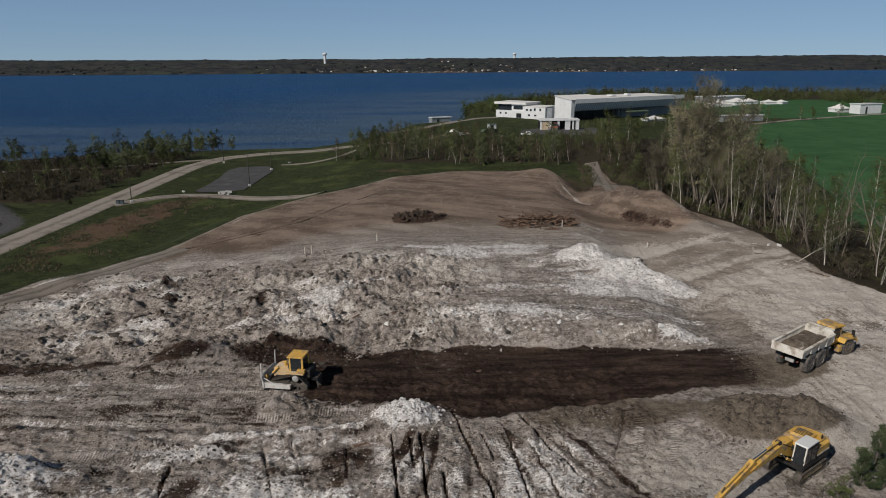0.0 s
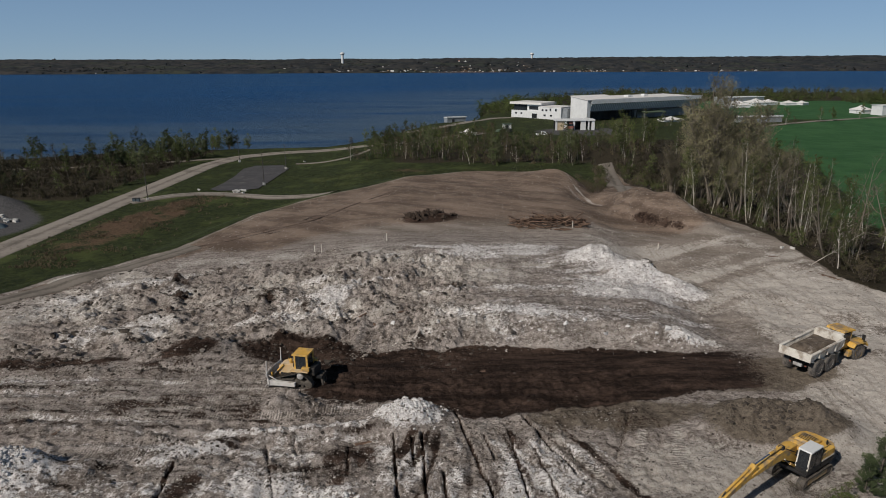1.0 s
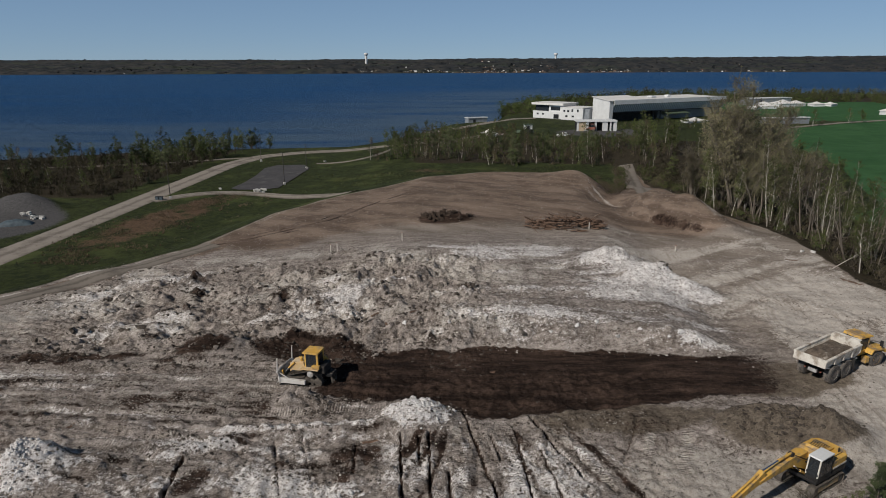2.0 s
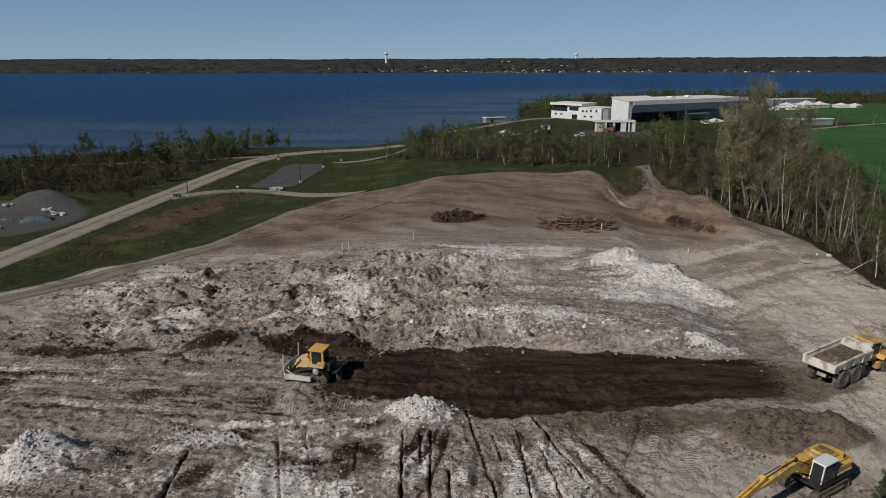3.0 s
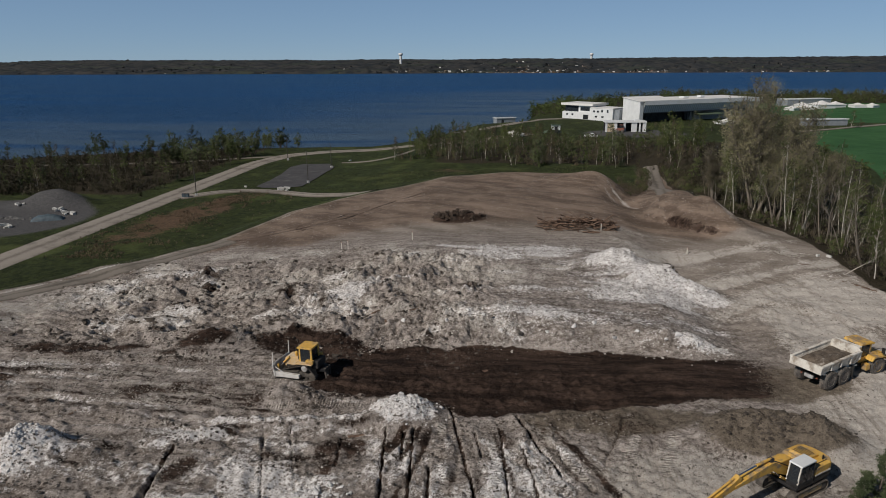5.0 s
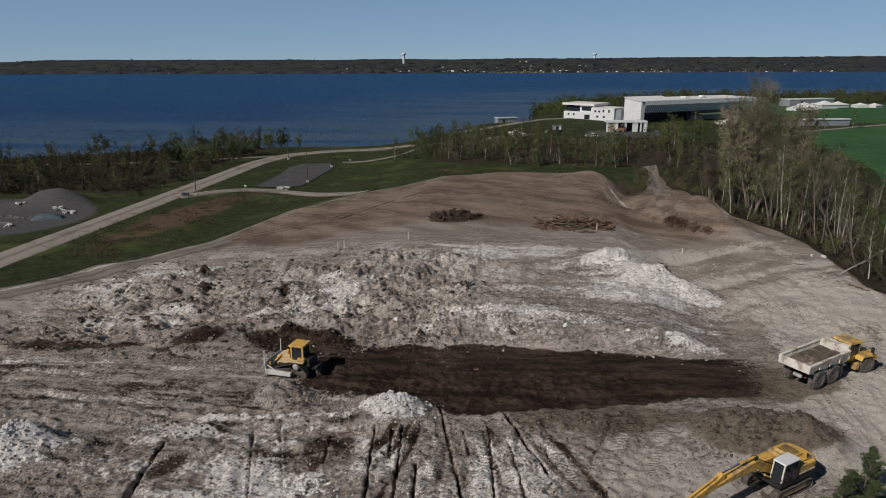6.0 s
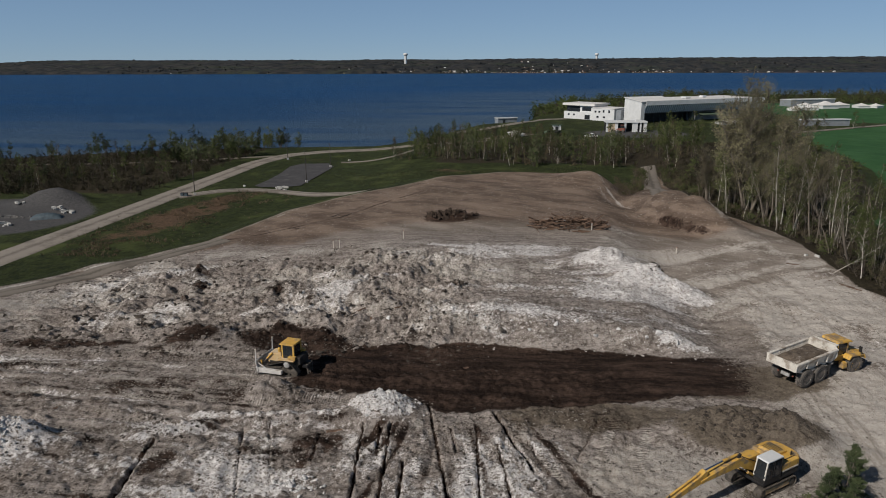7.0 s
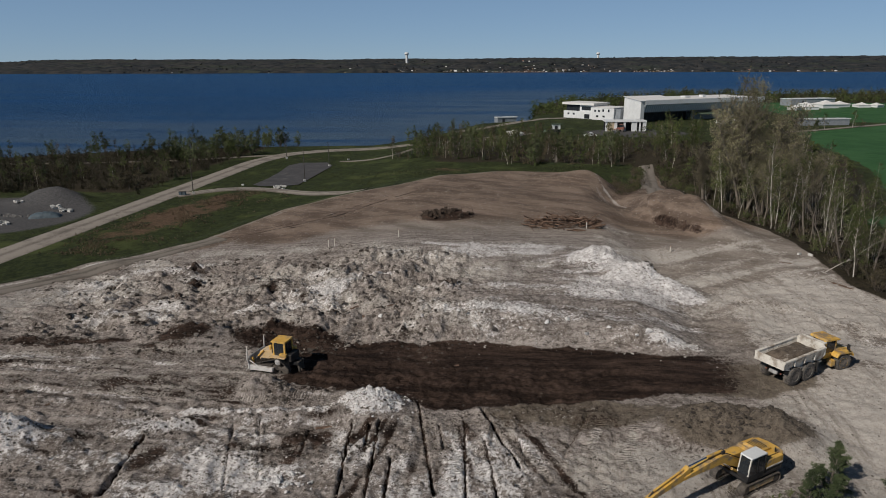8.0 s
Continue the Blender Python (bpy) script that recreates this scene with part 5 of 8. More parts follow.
def bulldozer():
    d = thing("bulldozer", "yellow high-drive crawler bulldozer with dusty steel blade", "bulldozer")
    for side in (-1, 1):
        y0, y1 = (0.72, 1.28) if side > 0 else (-1.28, -0.72)
        ym = (y0 + y1) / 2
        t = track_loop("track", [(1.3, 0.42, 0.42), (-1.55, 0.42, 0.42), (-0.85, 1.16, 0.36)], y0, y1, d)
        part("sprocket", lathe([(0.12, y0 - 0.03), (0.3, y0 + 0.02), (0.3, y1 - 0.02), (0.12, y1 + 0.03)], "y", (-0.85, 0, 1.16), 20), STEEL, t, "pale dusty round sprocket hub")
        part("idler", lathe([(0.2, y0 + 0.06), (0.36, y0 + 0.1), (0.36, y1 - 0.1), (0.2, y1 - 0.06)], "y", (1.3, 0, 0.42), 20), TRACK, t)
        part("idler", lathe([(0.2, y0 + 0.06), (0.36, y0 + 0.1), (0.36, y1 - 0.1), (0.2, y1 - 0.06)], "y", (-1.55, 0, 0.42), 20), TRACK, t)
        part("roller_frame", prism([(-1.4, 0.3), (1.2, 0.3), (1.2, 0.62), (-0.4, 0.72), (-1.4, 0.6)], "y", y0 + 0.08, y1 - 0.08, 0.03), TRACK, t)
        for x in (-1.0, -0.5, 0.0, 0.5, 0.9):
            part("roller", lathe([(0.13, y0 + 0.1), (0.13, y1 - 0.1)], "y", (x, 0, 0.2), 12), TRACK, t)
        part("guard", prism([(-0.2, 0.72), (1.0, 0.66), (1.0, 0.72), (-0.2, 0.8)], "y", y0 - 0.02, y1 + 0.02), TRACK, t)
        ys = 1.45 * side
        part("push_arm", prism([(-0.45, 0.22), (1.6, 0.18), (2.2, 0.12), (2.25, 0.75), (1.7, 0.62), (-0.45, 0.6)], "y", ys - 0.16, ys + 0.16, 0.04), PALESTEEL, d, "pale worn steel push arm")
        part("brace", rod((1.1, ys, 0.55), (2.2, ys * 0.92, 1.05), 0.06), STEEL, d)
        lift = part("lift_cylinder", rod((0.95, 0.66 * side, 1.9), (1.55, 0.72 * side, 1.3), 0.085), YELLOW, d)
        part("piston_rod", rod((1.55, 0.72 * side, 1.3), (2.15, 0.8 * side, 0.65), 0.05), CHROME, lift)
        mast = part("mast", rod((2.3, 1.5 * side, 1.1), (2.25, 1.5 * side, 2.45), 0.07, 0.045, 8), PALESTEEL, d, "pale thin antenna mast on the blade")
        part("antenna", lathe([(0.05, 2.44), (0.075, 2.46), (0.075, 2.52), (0.04, 2.54)], "z", (2.25, 1.5 * side, 0), 12), CREAM, mast)
    # hull, hood, cab
    part("hull", prism([(-1.75, 0.55), (1.15, 0.55), (1.35, 0.95), (1.3, 1.1), (-1.75, 1.1)], "y", -0.68, 0.68, 0.04), BLACK, d)
    hood = part("hood", prism([(-0.1, 1.0), (1.45, 0.9), (1.5, 1.0), (1.45, 1.75), (1.2, 1.86), (-0.1, 1.98)], "y", -0.62, 0.62, 0.06), BUFF, d, "dust-covered yellow engine hood")
    for i in range(6):
        z = 1.12 + i * 0.11
        part("louvre", box(0.75, 1.15, -0.64, -0.6, z, z + 0.04), BLACK, hood)
    for i in range(5):
        part("grille_bar", box(1.455, 1.5, -0.45, 0.45, 1.05 + i * 0.13, 1.12 + i * 0.13), BLACK, hood)
    part("exhaust", rod((0.75, -0.25, 1.85), (0.75, -0.25, 2.55), 0.075, 0.065), BLACK, hood)
    part("air_cleaner", lathe([(0.08, 1.85), (0.16, 2.0), (0.16, 2.3), (0.05, 2.4)], "z", (0.4, 0.25, 0), 16), YELLOW, hood)
    part("fender", box(-1.6, 0.15, -1.2, -0.62, 1.5, 1.6, 0.03), BUFF, d, "dusty yellow fender")
    part("fender", box(-1.6, 0.15, 0.62, 1.2, 1.5, 1.6, 0.03), BUFF, d, "dusty yellow fender")
    # tank is black to stand for the shadow behind the cab
    part("fuel_tank", box(-2.1, -1.5, -0.8, 0.8, 1.1, 1.85, 0.08), BLACK, d, "rear tank coloured black for shadow")
    cab = part("cab", prism([(-1.4, 1.6), (-0.1, 1.6), (0.02, 1.95), (-0.2, 2.9), (-1.35, 2.9)], "y", -0.72, 0.72, 0.03), GLASS, d, "dark glazed cab")
    for x0, x1 in ((-0.16, -0.02), (-1.45, -1.28)):
        for y in (-0.74, 0.6):
            part("cab_post", box(x0 - (0.1 if x0 > -1 else 0), x1 - (0.1 if x0 > -1 else 0), y, y + 0.14, 1.6, 2.95), YELLOW, cab)
    part("roof", prism([(-1.5, 2.92), (0.02, 2.92), (0.08, 2.98), (0.0, 3.07), (-1.5, 3.09)], "y", -0.8, 0.8, 0.03), YELLOW, cab, "yellow roll-over roof")
    part("side_box", box(-1.7, -0.75, -1.12, -0.74, 1.62, 2.05, 0.05), YELLOW, d)
    part("side_box", box(-1.7, -0.95, 0.74, 1.1, 1.62, 1.95, 0.05), YELLOW, d)
    # ripper coloured dark as well, for the same rear shadow
    part("ripper_frame", box(-2.7, -2.1, -0.55, 0.55, 0.75, 1.05, 0.05), BLACK, d)
    for y in (-0.4, 0.0, 0.4):
        part("shank", prism([(-2.75, 0.1), (-2.6, 0.1), (-2.45, 1.1), (-2.7, 1.1)], "y", y - 0.05, y + 0.05), TRACK, d)
    # curved blade
    bm = bmesh.new()
    rows = []
    for i in range(11):
        a = i / 10
        z, x = 0.03 + 1.22 * a, 2.42 - 0.26 * math.sin(math.pi * (0.15 + 0.8 * a)) + 0.1 * a
        rows.append([bm.verts.new((x + dx - 0.12 * abs(s) ** 3, s * 1.66, z)) for dx in (0.0, -0.07) for s in (-1, -0.5, 0, 0.5, 1)])
    for ra, rb in zip(rows, rows[1:]):
        for j in range(4):
            bm.faces.new((ra[j], ra[j + 1], rb[j + 1], rb[j]))
            bm.faces.new((ra[j + 6], ra[j + 5], rb[j + 5], rb[j + 6]))
        for j in (0, 4):
            bm.faces.new((ra[j], rb[j], rb[j + 5], ra[j + 5]))
    for r in (rows[0], rows[-1]):
        for j in range(4):
            bm.faces.new((r[j], r[j + 1], r[j + 6], r[j + 5]))
    blade = part("blade", bm, STEEL, d, "curved worn steel blade", smooth=True)
    part("cutting_edge", prism([(2.42, 0.0), (2.47, 0.0), (2.33, 0.26), (2.28, 0.26)], "y", -1.66, 1.66), STEEL, blade)
    for s in (-1, 1):
        part("blade_rib", prism([(1.95, 0.25), (2.16, 0.2), (2.16, 1.15), (2.05, 1.1)], "y", s * 0.85 - 0.08, s * 0.85 + 0.08), YELLOW, blade)
    return d


dozer = bulldozer()
dozer.matrix_world = pose(-16.2, 55.6, ground_z(-16.2, 55.6) + 0.12, 0, 0, 170)


def dump_truck():
    t = thing("articulated_dump_truck", "yellow articulated dump truck with cream body full of soil", "dump truck")
    r, w = 0.86, 0.66
    # rear chassis; x forward, origin between the rear axles
    part("rear_frame", prism([(-1.9, 0.85), (3.3, 0.85), (3.3, 1.2), (-1.9, 1.25)], "y", -0.45, 0.45, 0.03), BLACK, t)
    for x in (-0.95, 0.95):
        part("axle", rod((x, -1.05, r), (x, 1.05, r), 0.2), BLACK, t)
        for y in (-1.2, 1.2):
            wheel(t, x, y, r, w, CREAM)
    # dump body: a trough with a raised headboard and a sloping tail
    L0, L1, W0, W1 = -2.7, 3.0, 0.95, 1.42
    zb, zt = 1.5, 2.75
    side = [(L0, 1.95), (L0 + 0.1, 2.55), (L1 - 0.2, zt + 0.1), (L1, zt), (L1 - 0.1, zb), (-1.2, zb - 0.1)]
    body = part("dump_body", prism([(-1.3, 1.4), (2.9, 1.4), (2.9, 1.52), (-1.3, 1.52), (L0, 2.0), (L0, 1.86)], "y", -1.3, 1.3), CREAM, t, "worn cream-painted dump body")
    for s in (-1, 1):
        bm = prism(side, "y", s * W1 - 0.06, s * W1 + 0.06, 0.02)
        for v in bm.verts:
            if v.co.z < 2.0:
                v.co.y -= s * 0.42 * (2.0 - v.co.z) / 0.6
        part("side_wall", bm, CREAM, body)
        part("top_rail", prism([(L0, 2.46), (L1, 2.76), (L1, 2.9), (L0, 2.6)], "y", s * W1 - 0.12, s * W1 + 0.12, 0.02), CREAM, body)
        for x in (-1.3, 0.1, 1.5):
            part("rib", box(x, x + 0.12, s * 1.38 - 0.12, s * 1.38 + 0.12, 1.95, 2.5), CREAM, body)
        part("mudguard", box(2.0, 2.15, s * 1.2 - 0.35, s * 1.2 + 0.35, 0.6, 1.6, 0.02), BLACK, t)
    part("headboard", prism([(-1.1, 1.5), (1.1, 1.5), (1.48, 2.1), (1.48, 2.8), (1.15, 3.15), (-1.15, 3.15), (-1.48, 2.8), (-1.48, 2.1)], "x", L1 - 0.1, L1 + 0.04, 0.02), CREAM, body)
    part("canopy_lip", prism([(L1, 2.95), (L1 + 0.45, 3.05), (L1 + 0.45, 3.13), (L1, 3.08)], "y", -1.2, 1.2), CREAM, body)
    part("tail_lip", prism([(L0 - 0.06, 1.85), (L0 + 0.05, 1.85), (L0 + 0.12, 2.62), (L0, 2.62)], "y", -1.48, 1.48, 0.02), CREAM, body, "pale scuffed tailgate")
    for s in (-1, 1):
        part("tail_lamp", box(-1.96, -1.88, s * 0.72 - 0.07, s * 0.72 + 0.07, 0.98, 1.08), REDPAINT, t)
    part("counterweight", box(-2.05, -1.85, -0.4, 0.4, 0.85, 1.15, 0.04), STEEL, t)
    # heaped load
    verts, faces, nx, ny = [], [], 34, 20
    for i in range(nx):
        for j in range(ny):
            x = L0 + 0.2 + (L1 - L0 - 0.4) * i / (nx - 1)
            y = -1.32 + 2.64 * j / (ny - 1)
            edge = min(i, nx - 1 - i, 2 * j, 2 * (ny - 1 - j)) / 8.0
            z = 2.22 + 0.36 * min(1, edge) + 0.3 * float(fbm(np.array([[x]]), np.array([[y]]), 0.9, 3, 501)[0, 0]) + 0.05 * x
            verts.append((x, y, z))
    for i in range(nx - 1):
        for j in range(ny - 1):
            a = i * ny + j
            faces.append((a, a + 1, a + ny + 1, a + ny))
    tagged(raw_mesh("soil_load", verts, faces, LOAD, body, True), "heaped brown soil load")
    # tractor unit, turned a little at the hitch
    part("hitch", rod((3.3, 0, 0.75), (3.3, 0, 1.35), 0.3), BLACK, t)
    front = []

    def at_front(name, bm, mat, parent=None, label=""):
        o = part(name, bm, mat, parent or t, label)
        if parent is None:
            front.append(o)
        return o

    at_front("front_frame", box(0.1, 3.6, -0.55, 0.55, 0.8, 1.2, 0.04), BLACK)
    cab = at_front("cab", prism([(0.75, 1.3), (2.1, 1.3), (2.15, 1.75), (1.95, 3.0), (0.8, 3.0)], "y", -0.72, 0.72, 0.03), GLASS, None, "dark glazed driver's cab")
    for x, z0 in ((0.75, 1.3), (1.95, 1.7)):
        for y in (-0.75, 0.63):
            part("cab_post", box(x, x + 0.13, y, y + 0.12, z0, 3.02), YELLOW, cab)
    part("cab_base", box(0.72, 2.15, -0.76, 0.76, 1.25, 1.8, 0.04), YELLOW, cab)
    part("roof", prism([(0.55, 3.0), (2.3, 3.0), (2.35, 3.08), (2.1, 3.2), (0.7, 3.22)], "y", -0.92, 0.92, 0.05), YELLOW, cab, "yellow cab roof")
    hood = at_front("hood", prism([(2.1, 1.2), (3.9, 1.05), (4.05, 1.2), (3.95, 1.75), (3.6, 1.95), (2.1, 2.1)], "y", -0.85, 0.85, 0.08), YELLOW, None, "sloping yellow engine hood")
    part("grille", box(3.98, 4.08, -0.6, 0.6, 1.15, 1.65, 0.02), BLACK, hood)
    part("exhaust", rod((2.3, 0.8, 1.9), (2.3, 0.8, 2.75), 0.08), BLACK, hood)
    part("bumper", box(3.7, 4.15, -1.1, 1.1, 0.7, 1.05, 0.06), BLACK, hood)
    for s in (-1, 1):
        part("headlight", box(4.05, 4.12, s * 0.75 - 0.14, s * 0.75 + 0.14, 1.2, 1.4, 0.02), WHITE, hood)
        fender = at_front("fender", prism([(1.5, 1.55), (1.75, 1.95), (3.3, 1.95), (3.6, 1.5), (3.5, 1.45), (3.2, 1.82), (1.85, 1.82), (1.6, 1.5)], "y", s * 1.15 - 0.36, s * 1.15 + 0.36), YELLOW)
        part("step", box(1.0, 1.5, s * 1.15 - 0.25, s * 1.15 + 0.25, 0.7, 1.3, 0.03), YELLOW, fender)
        mirror = at_front("mirror_arm", rod((2.15, s * 0.75, 2.6), (2.7, s * 1.5, 2.6), 0.03, 0.03, 6), BLACK)
        part("mirror", box(2.66, 2.76, s * 1.5 - 0.14, s * 1.5 + 0.14, 2.2, 2.75, 0.02), BLACK, mirror)
        front.append(wheel(t, 2.55, s * 1.12, r, w, YELLOW))
    turn = Matrix.Translation((3.3, 0, 0)) @ Matrix.Rotation(radians(-9), 4, "Z")
    for o in front:
        o.matrix_basis = turn @ o.matrix_basis
    return t


truck = dump_truck()
truck.matrix_world = pose(31.7, 57.7, ground_z(31.7, 57.7) - 0.02, 0, 0, 35)


def excavator():
    e = thing("excavator", "yellow crawler excavator with white cab roof beside a soil heap", "excavator")
    for s in (-1, 1):
        y0, y1 = (1.0, 1.62) if s > 0 else (-1.62, -1.0)
        t = track_loop("track", [(1.85, 0.48, 0.46), (-1.85, 0.48, 0.46)], y0, y1, e, 0.19)
        part("track_frame", box(-1.7, 1.7, y0 + 0.08, y1 - 0.08, 0.3, 0.72, 0.05), BUFF, t)
        for x in (-1.85, 1.85):
            part("sprocket", lathe([(0.2, y0 + 0.04), (0.38, y0 + 0.08), (0.38, y1 - 0.08), (0.2, y1 - 0.04)], "y", (x, 0, 0.48), 20), TRACK, t)
        for i in range(7):
            part("roller", lathe([(0.1, y0 + 0.1), (0.1, y1 - 0.1)], "y", (-1.35 + i * 0.45, 0, 0.18), 10), TRACK, t)
    part("carbody", prism([(-1.2, -1.1), (1.2, -1.1), (0.7, 0), (1.2, 1.1), (-1.2, 1.1), (-0.7, 0)], "z", 0.5, 0.95, 0.03), BLACK, e)
    part("slew_ring", lathe([(0.7, 0.9), (0.75, 0.95), (0.75, 1.15), (0.7, 1.2)], "z", (0, 0, 0), 28), BLACK, e)
    deck = part("deck", box(-2.3, 1.9, -1.45, 1.5, 1.15, 1.4, 0.04), BLACK, e)
    cw = [(-2.3, -1.5), (-2.95, -1.2), (-3.15, -0.5), (-3.15, 0.5), (-2.95, 1.2), (-2.3, 1.5)]
    part("counterweight", prism(cw, "z", 1.15, 2.15, 0.05), BLACK, e, "dark rounded counterweight")
    part("rear_cover", prism([(x + 0.05, y * 0.97) for x, y in cw], "z", 2.15, 2.42, 0.05), YELLOW, e)
    hood = part("engine_hood", prism([(-2.5, 1.75), (-0.4, 1.75), (-0.4, 2.3), (-0.65, 2.45), (-2.5, 2.4)], "y", -1.45, 1.47, 0.06), YELLOW, e)
    part("lower_panel", box(-2.5, -0.4, -1.43, 1.46, 1.4, 1.78, 0.02), BLACK, e)
    part("stripe", box(-2.45, -0.45, 1.462, 1.5, 1.72, 1.86, 0.01), CREAM, e, "cream stripe along the body")
    part("hood_hump", prism([(-2.35, 2.4), (-0.75, 2.42), (-0.9, 2.66), (-2.2, 2.64)], "y", -1.1, 0.5, 0.06), YELLOW, hood)
    for i in range(5):
        part("vent_slot", box(-2.0 + i * 0.22, -1.9 + i * 0.22, -0.95, 0.3, 2.63, 2.668), BLACK, hood)
    part("exhaust", rod((-2.2, 0.9, 2.35), (-2.2, 0.9, 2.8), 0.06), BLACK, hood)
    part("handrail", rod((-2.4, 1.1, 2.46), (-1.0, 1.1, 2.46), 0.025, 0.025, 6), BLACK, hood)
    part("side_tank", box(-0.4, 1.3, -1.47, -0.55, 1.4, 2.3, 0.06), YELLOW, e)
    part("tool_box", box(1.3, 1.85, -1.4, -0.65, 1.4, 1.85, 0.05), YELLOW, e)
    # cab on the left
    cab = part("cab", prism([(-0.15, 1.4), (1.75, 1.4), (1.85, 1.9), (1.6, 3.2), (-0.15, 3.2)], "y", 0.52, 1.5, 0.03), GLASS, e, "dark glazed operator's cab")
    part("cab_base", box(-0.18, 1.8, 0.5, 1.52, 1.3, 1.75, 0.03), BLACK, cab)
    part("roof", prism([(-0.22, 3.2), (1.68, 3.2), (1.62, 3.32), (-0.18, 3.34)], "y", 0.46, 1.55, 0.04), WHITE, cab, "white cab roof")
    for y in (0.5, 1.42):
        part("pillar", prism([(1.76, 1.75), (1.86, 1.75), (1.66, 3.22), (1.56, 3.22)], "y", y, y + 0.1), CREAM, cab)
        part("pillar", box(0.72, 0.8, y, y + 0.1, 1.75, 3.22), BLACK, cab)
        part("pillar", box(-0.18, -0.08, y, y + 0.1, 1.75, 3.22), BLACK, cab)
    # boom, stick and bucket
    def arm(name, pts, half, parent, mat=YELLOW, label=""):
        return part(name, prism(pts, "y", -half - 0.1, half - 0.1, 0.04), mat, parent, label)

    boom = arm("boom", [(0.55, 1.75), (0.85, 1.45), (3.3, 2.65), (7.4, 2.6), (7.55, 2.85), (3.4, 3.45), (2.9, 3.4)], 0.3, e, YELLOW, "dusty yellow cranked boom")
    stick = arm("stick", [(6.75, 3.25), (7.15, 2.45), (7.5, 2.5), (11.5, 1.75), (11.55, 2.0), (7.7, 3.15), (7.0, 3.5)], 0.22, e)
    for y in (-0.52, 0.32):
        c = part("boom_cylinder", rod((1.35, y, 1.35), (2.3, y, 1.98), 0.11), YELLOW, boom)
        part("piston_rod", rod((2.3, y, 1.98), (3.3, y, 2.75), 0.06), CHROME, c)
    c = part("stick_cylinder", rod((3.2, -0.1, 3.65), (4.9, -0.1, 3.6), 0.11), YELLOW, boom)
    part("piston_rod", rod((4.9, -0.1, 3.6), (6.9, -0.1, 3.45), 0.06), CHROME, c)
    part("hose", rod((1.2, 0.15, 2.5), (3.0, 0.15, 3.5), 0.04, 0.04, 6), BLACK, boom)
    part("bracket", box(3.0, 3.4, -0.3, 0.1, 3.35, 3.7, 0.03), BLACK, boom)
    part("bucket_cylinder", rod((7.5, -0.1, 3.35), (10.5, -0.1, 2.5), 0.09), YELLOW, stick)
    part("link", rod((10.5, -0.1, 2.5), (11.3, -0.1, 1.8), 0.06), BLACK, stick)
    bk = part("bucket", prism([(11.3, 1.85), (11.7, 1.8), (11.9, 1.0), (11.6, 0.5), (11.0, 0.3), (10.7, 0.45), (11.1, 0.8), (11.2, 1.3)], "y", -0.75, 0.55, 0.03), STEEL, e, "worn steel digging bucket")
    for i in range(5):
        part("tooth", prism([(10.72, 0.32), (10.45, 0.5), (10.75, 0.48)], "y", -0.72 + i * 0.28, -0.6 + i * 0.28), STEEL, bk)
    part("beacon_mirror", box(1.75, 1.85, 1.6, 1.8, 2.4, 2.75, 0.02), BLACK, cab)
    return e


digger = excavator()
digger.matrix_world = pose(23.7, 42.6, ground_z(23.7, 42.6) - 0.02, 0, 0, 216) @ Matrix.Scale(0.87, 4)


# ---- small things on the site and along the road ----
def stone_mesh(name, seed, material, flat=0.75):
    rng = random.Random(seed)
    bm = bmesh.new()
    bmesh.ops.create_icosphere(bm, subdivisions=1, radius=0.5)
    for v in bm.verts:
        v.co *= rng.uniform(0.72, 1.2)
        v.co.z *= flat
    me = bpy.data.meshes.new(name)
    bm.to_mesh(me)
    bm.free()
    me.materials.append(material)
    return me


def scatter_parts(name, meshes, parent, n, spot, rng, size):
    for i in range(n):
        x, y, z = spot(rng)
        ob = new(name, meshes[i % len(meshes)])
        ob.parent = parent
        s = rng.uniform(*size) * (1.6 if rng.random() < 0.1 else 1.0)
        ob.location = (x, y, z)
        ob.rotation_euler = (rng.uniform(-0.6, 0.6), rng.uniform(-0.6, 0.6), rng.uniform(0, 6.28))
        ob.scale = (s, s * rng.uniform(0.7, 1.1), s * rng.uniform(0.7, 1.1))


WHITE_STONES = [stone_mesh("stone", 600 + i, STONE) for i in range(6)]
EARTH_STONES = [stone_mesh("stone", 660 + i, DIRTCLOD) for i in range(4)]
GREY_STONES = [stone_mesh("stone", 620 + i, GREYSTONE) for i in range(4)]
MUD_LUMPS = [stone_mesh("clod", 640 + i, STUMP, 0.9) for i in range(4)]


def rubble_heap(name, label, cx, cy, rx, ry, n, size, seed, meshes, shift=0.0):
    rng = random.Random(seed)
    heap = thing(name, label, "rubble heap")
    cz = ground_z(cx, cy)
    heap.location = (cx, cy, cz)

    def spot(r):
        a, q = r.uniform(0, 6.283), min(abs(r.gauss(0, 0.5)), 1.1)
        x, y = q * rx * math.cos(a) + shift * q, q * ry * math.sin(a)
        return x, y, ground_z(cx + x, cy + y) - cz + 0.02
    scatter_parts("stone", meshes, heap, n, spot, rng, size)
    return heap


rubble_heap("rubble_heap", "heap of broken white chalk rubble on the soil", -5.1, 49.0, 2.9, 2.2, 300, (0.12, 0.28), 71, WHITE_STONES, 0.4)
rubble_heap("rubble_heap", "tipped white chalk rubble mound", 24.2, 82.0, 4.6, 3.2, 260, (0.1, 0.28), 72, WHITE_STONES)
rubble_heap("rubble_heap", "white chalk boulders and lumps at the near edge", -33.2, 40.0, 2.6, 2.4, 150, (0.08, 0.3), 73, WHITE_STONES)
rubble_heap("rubble_heap", "pale rubble spilled from the bank end", 22.0, 63.3, 3.6, 1.0, 60, (0.1, 0.3), 74, WHITE_STONES)
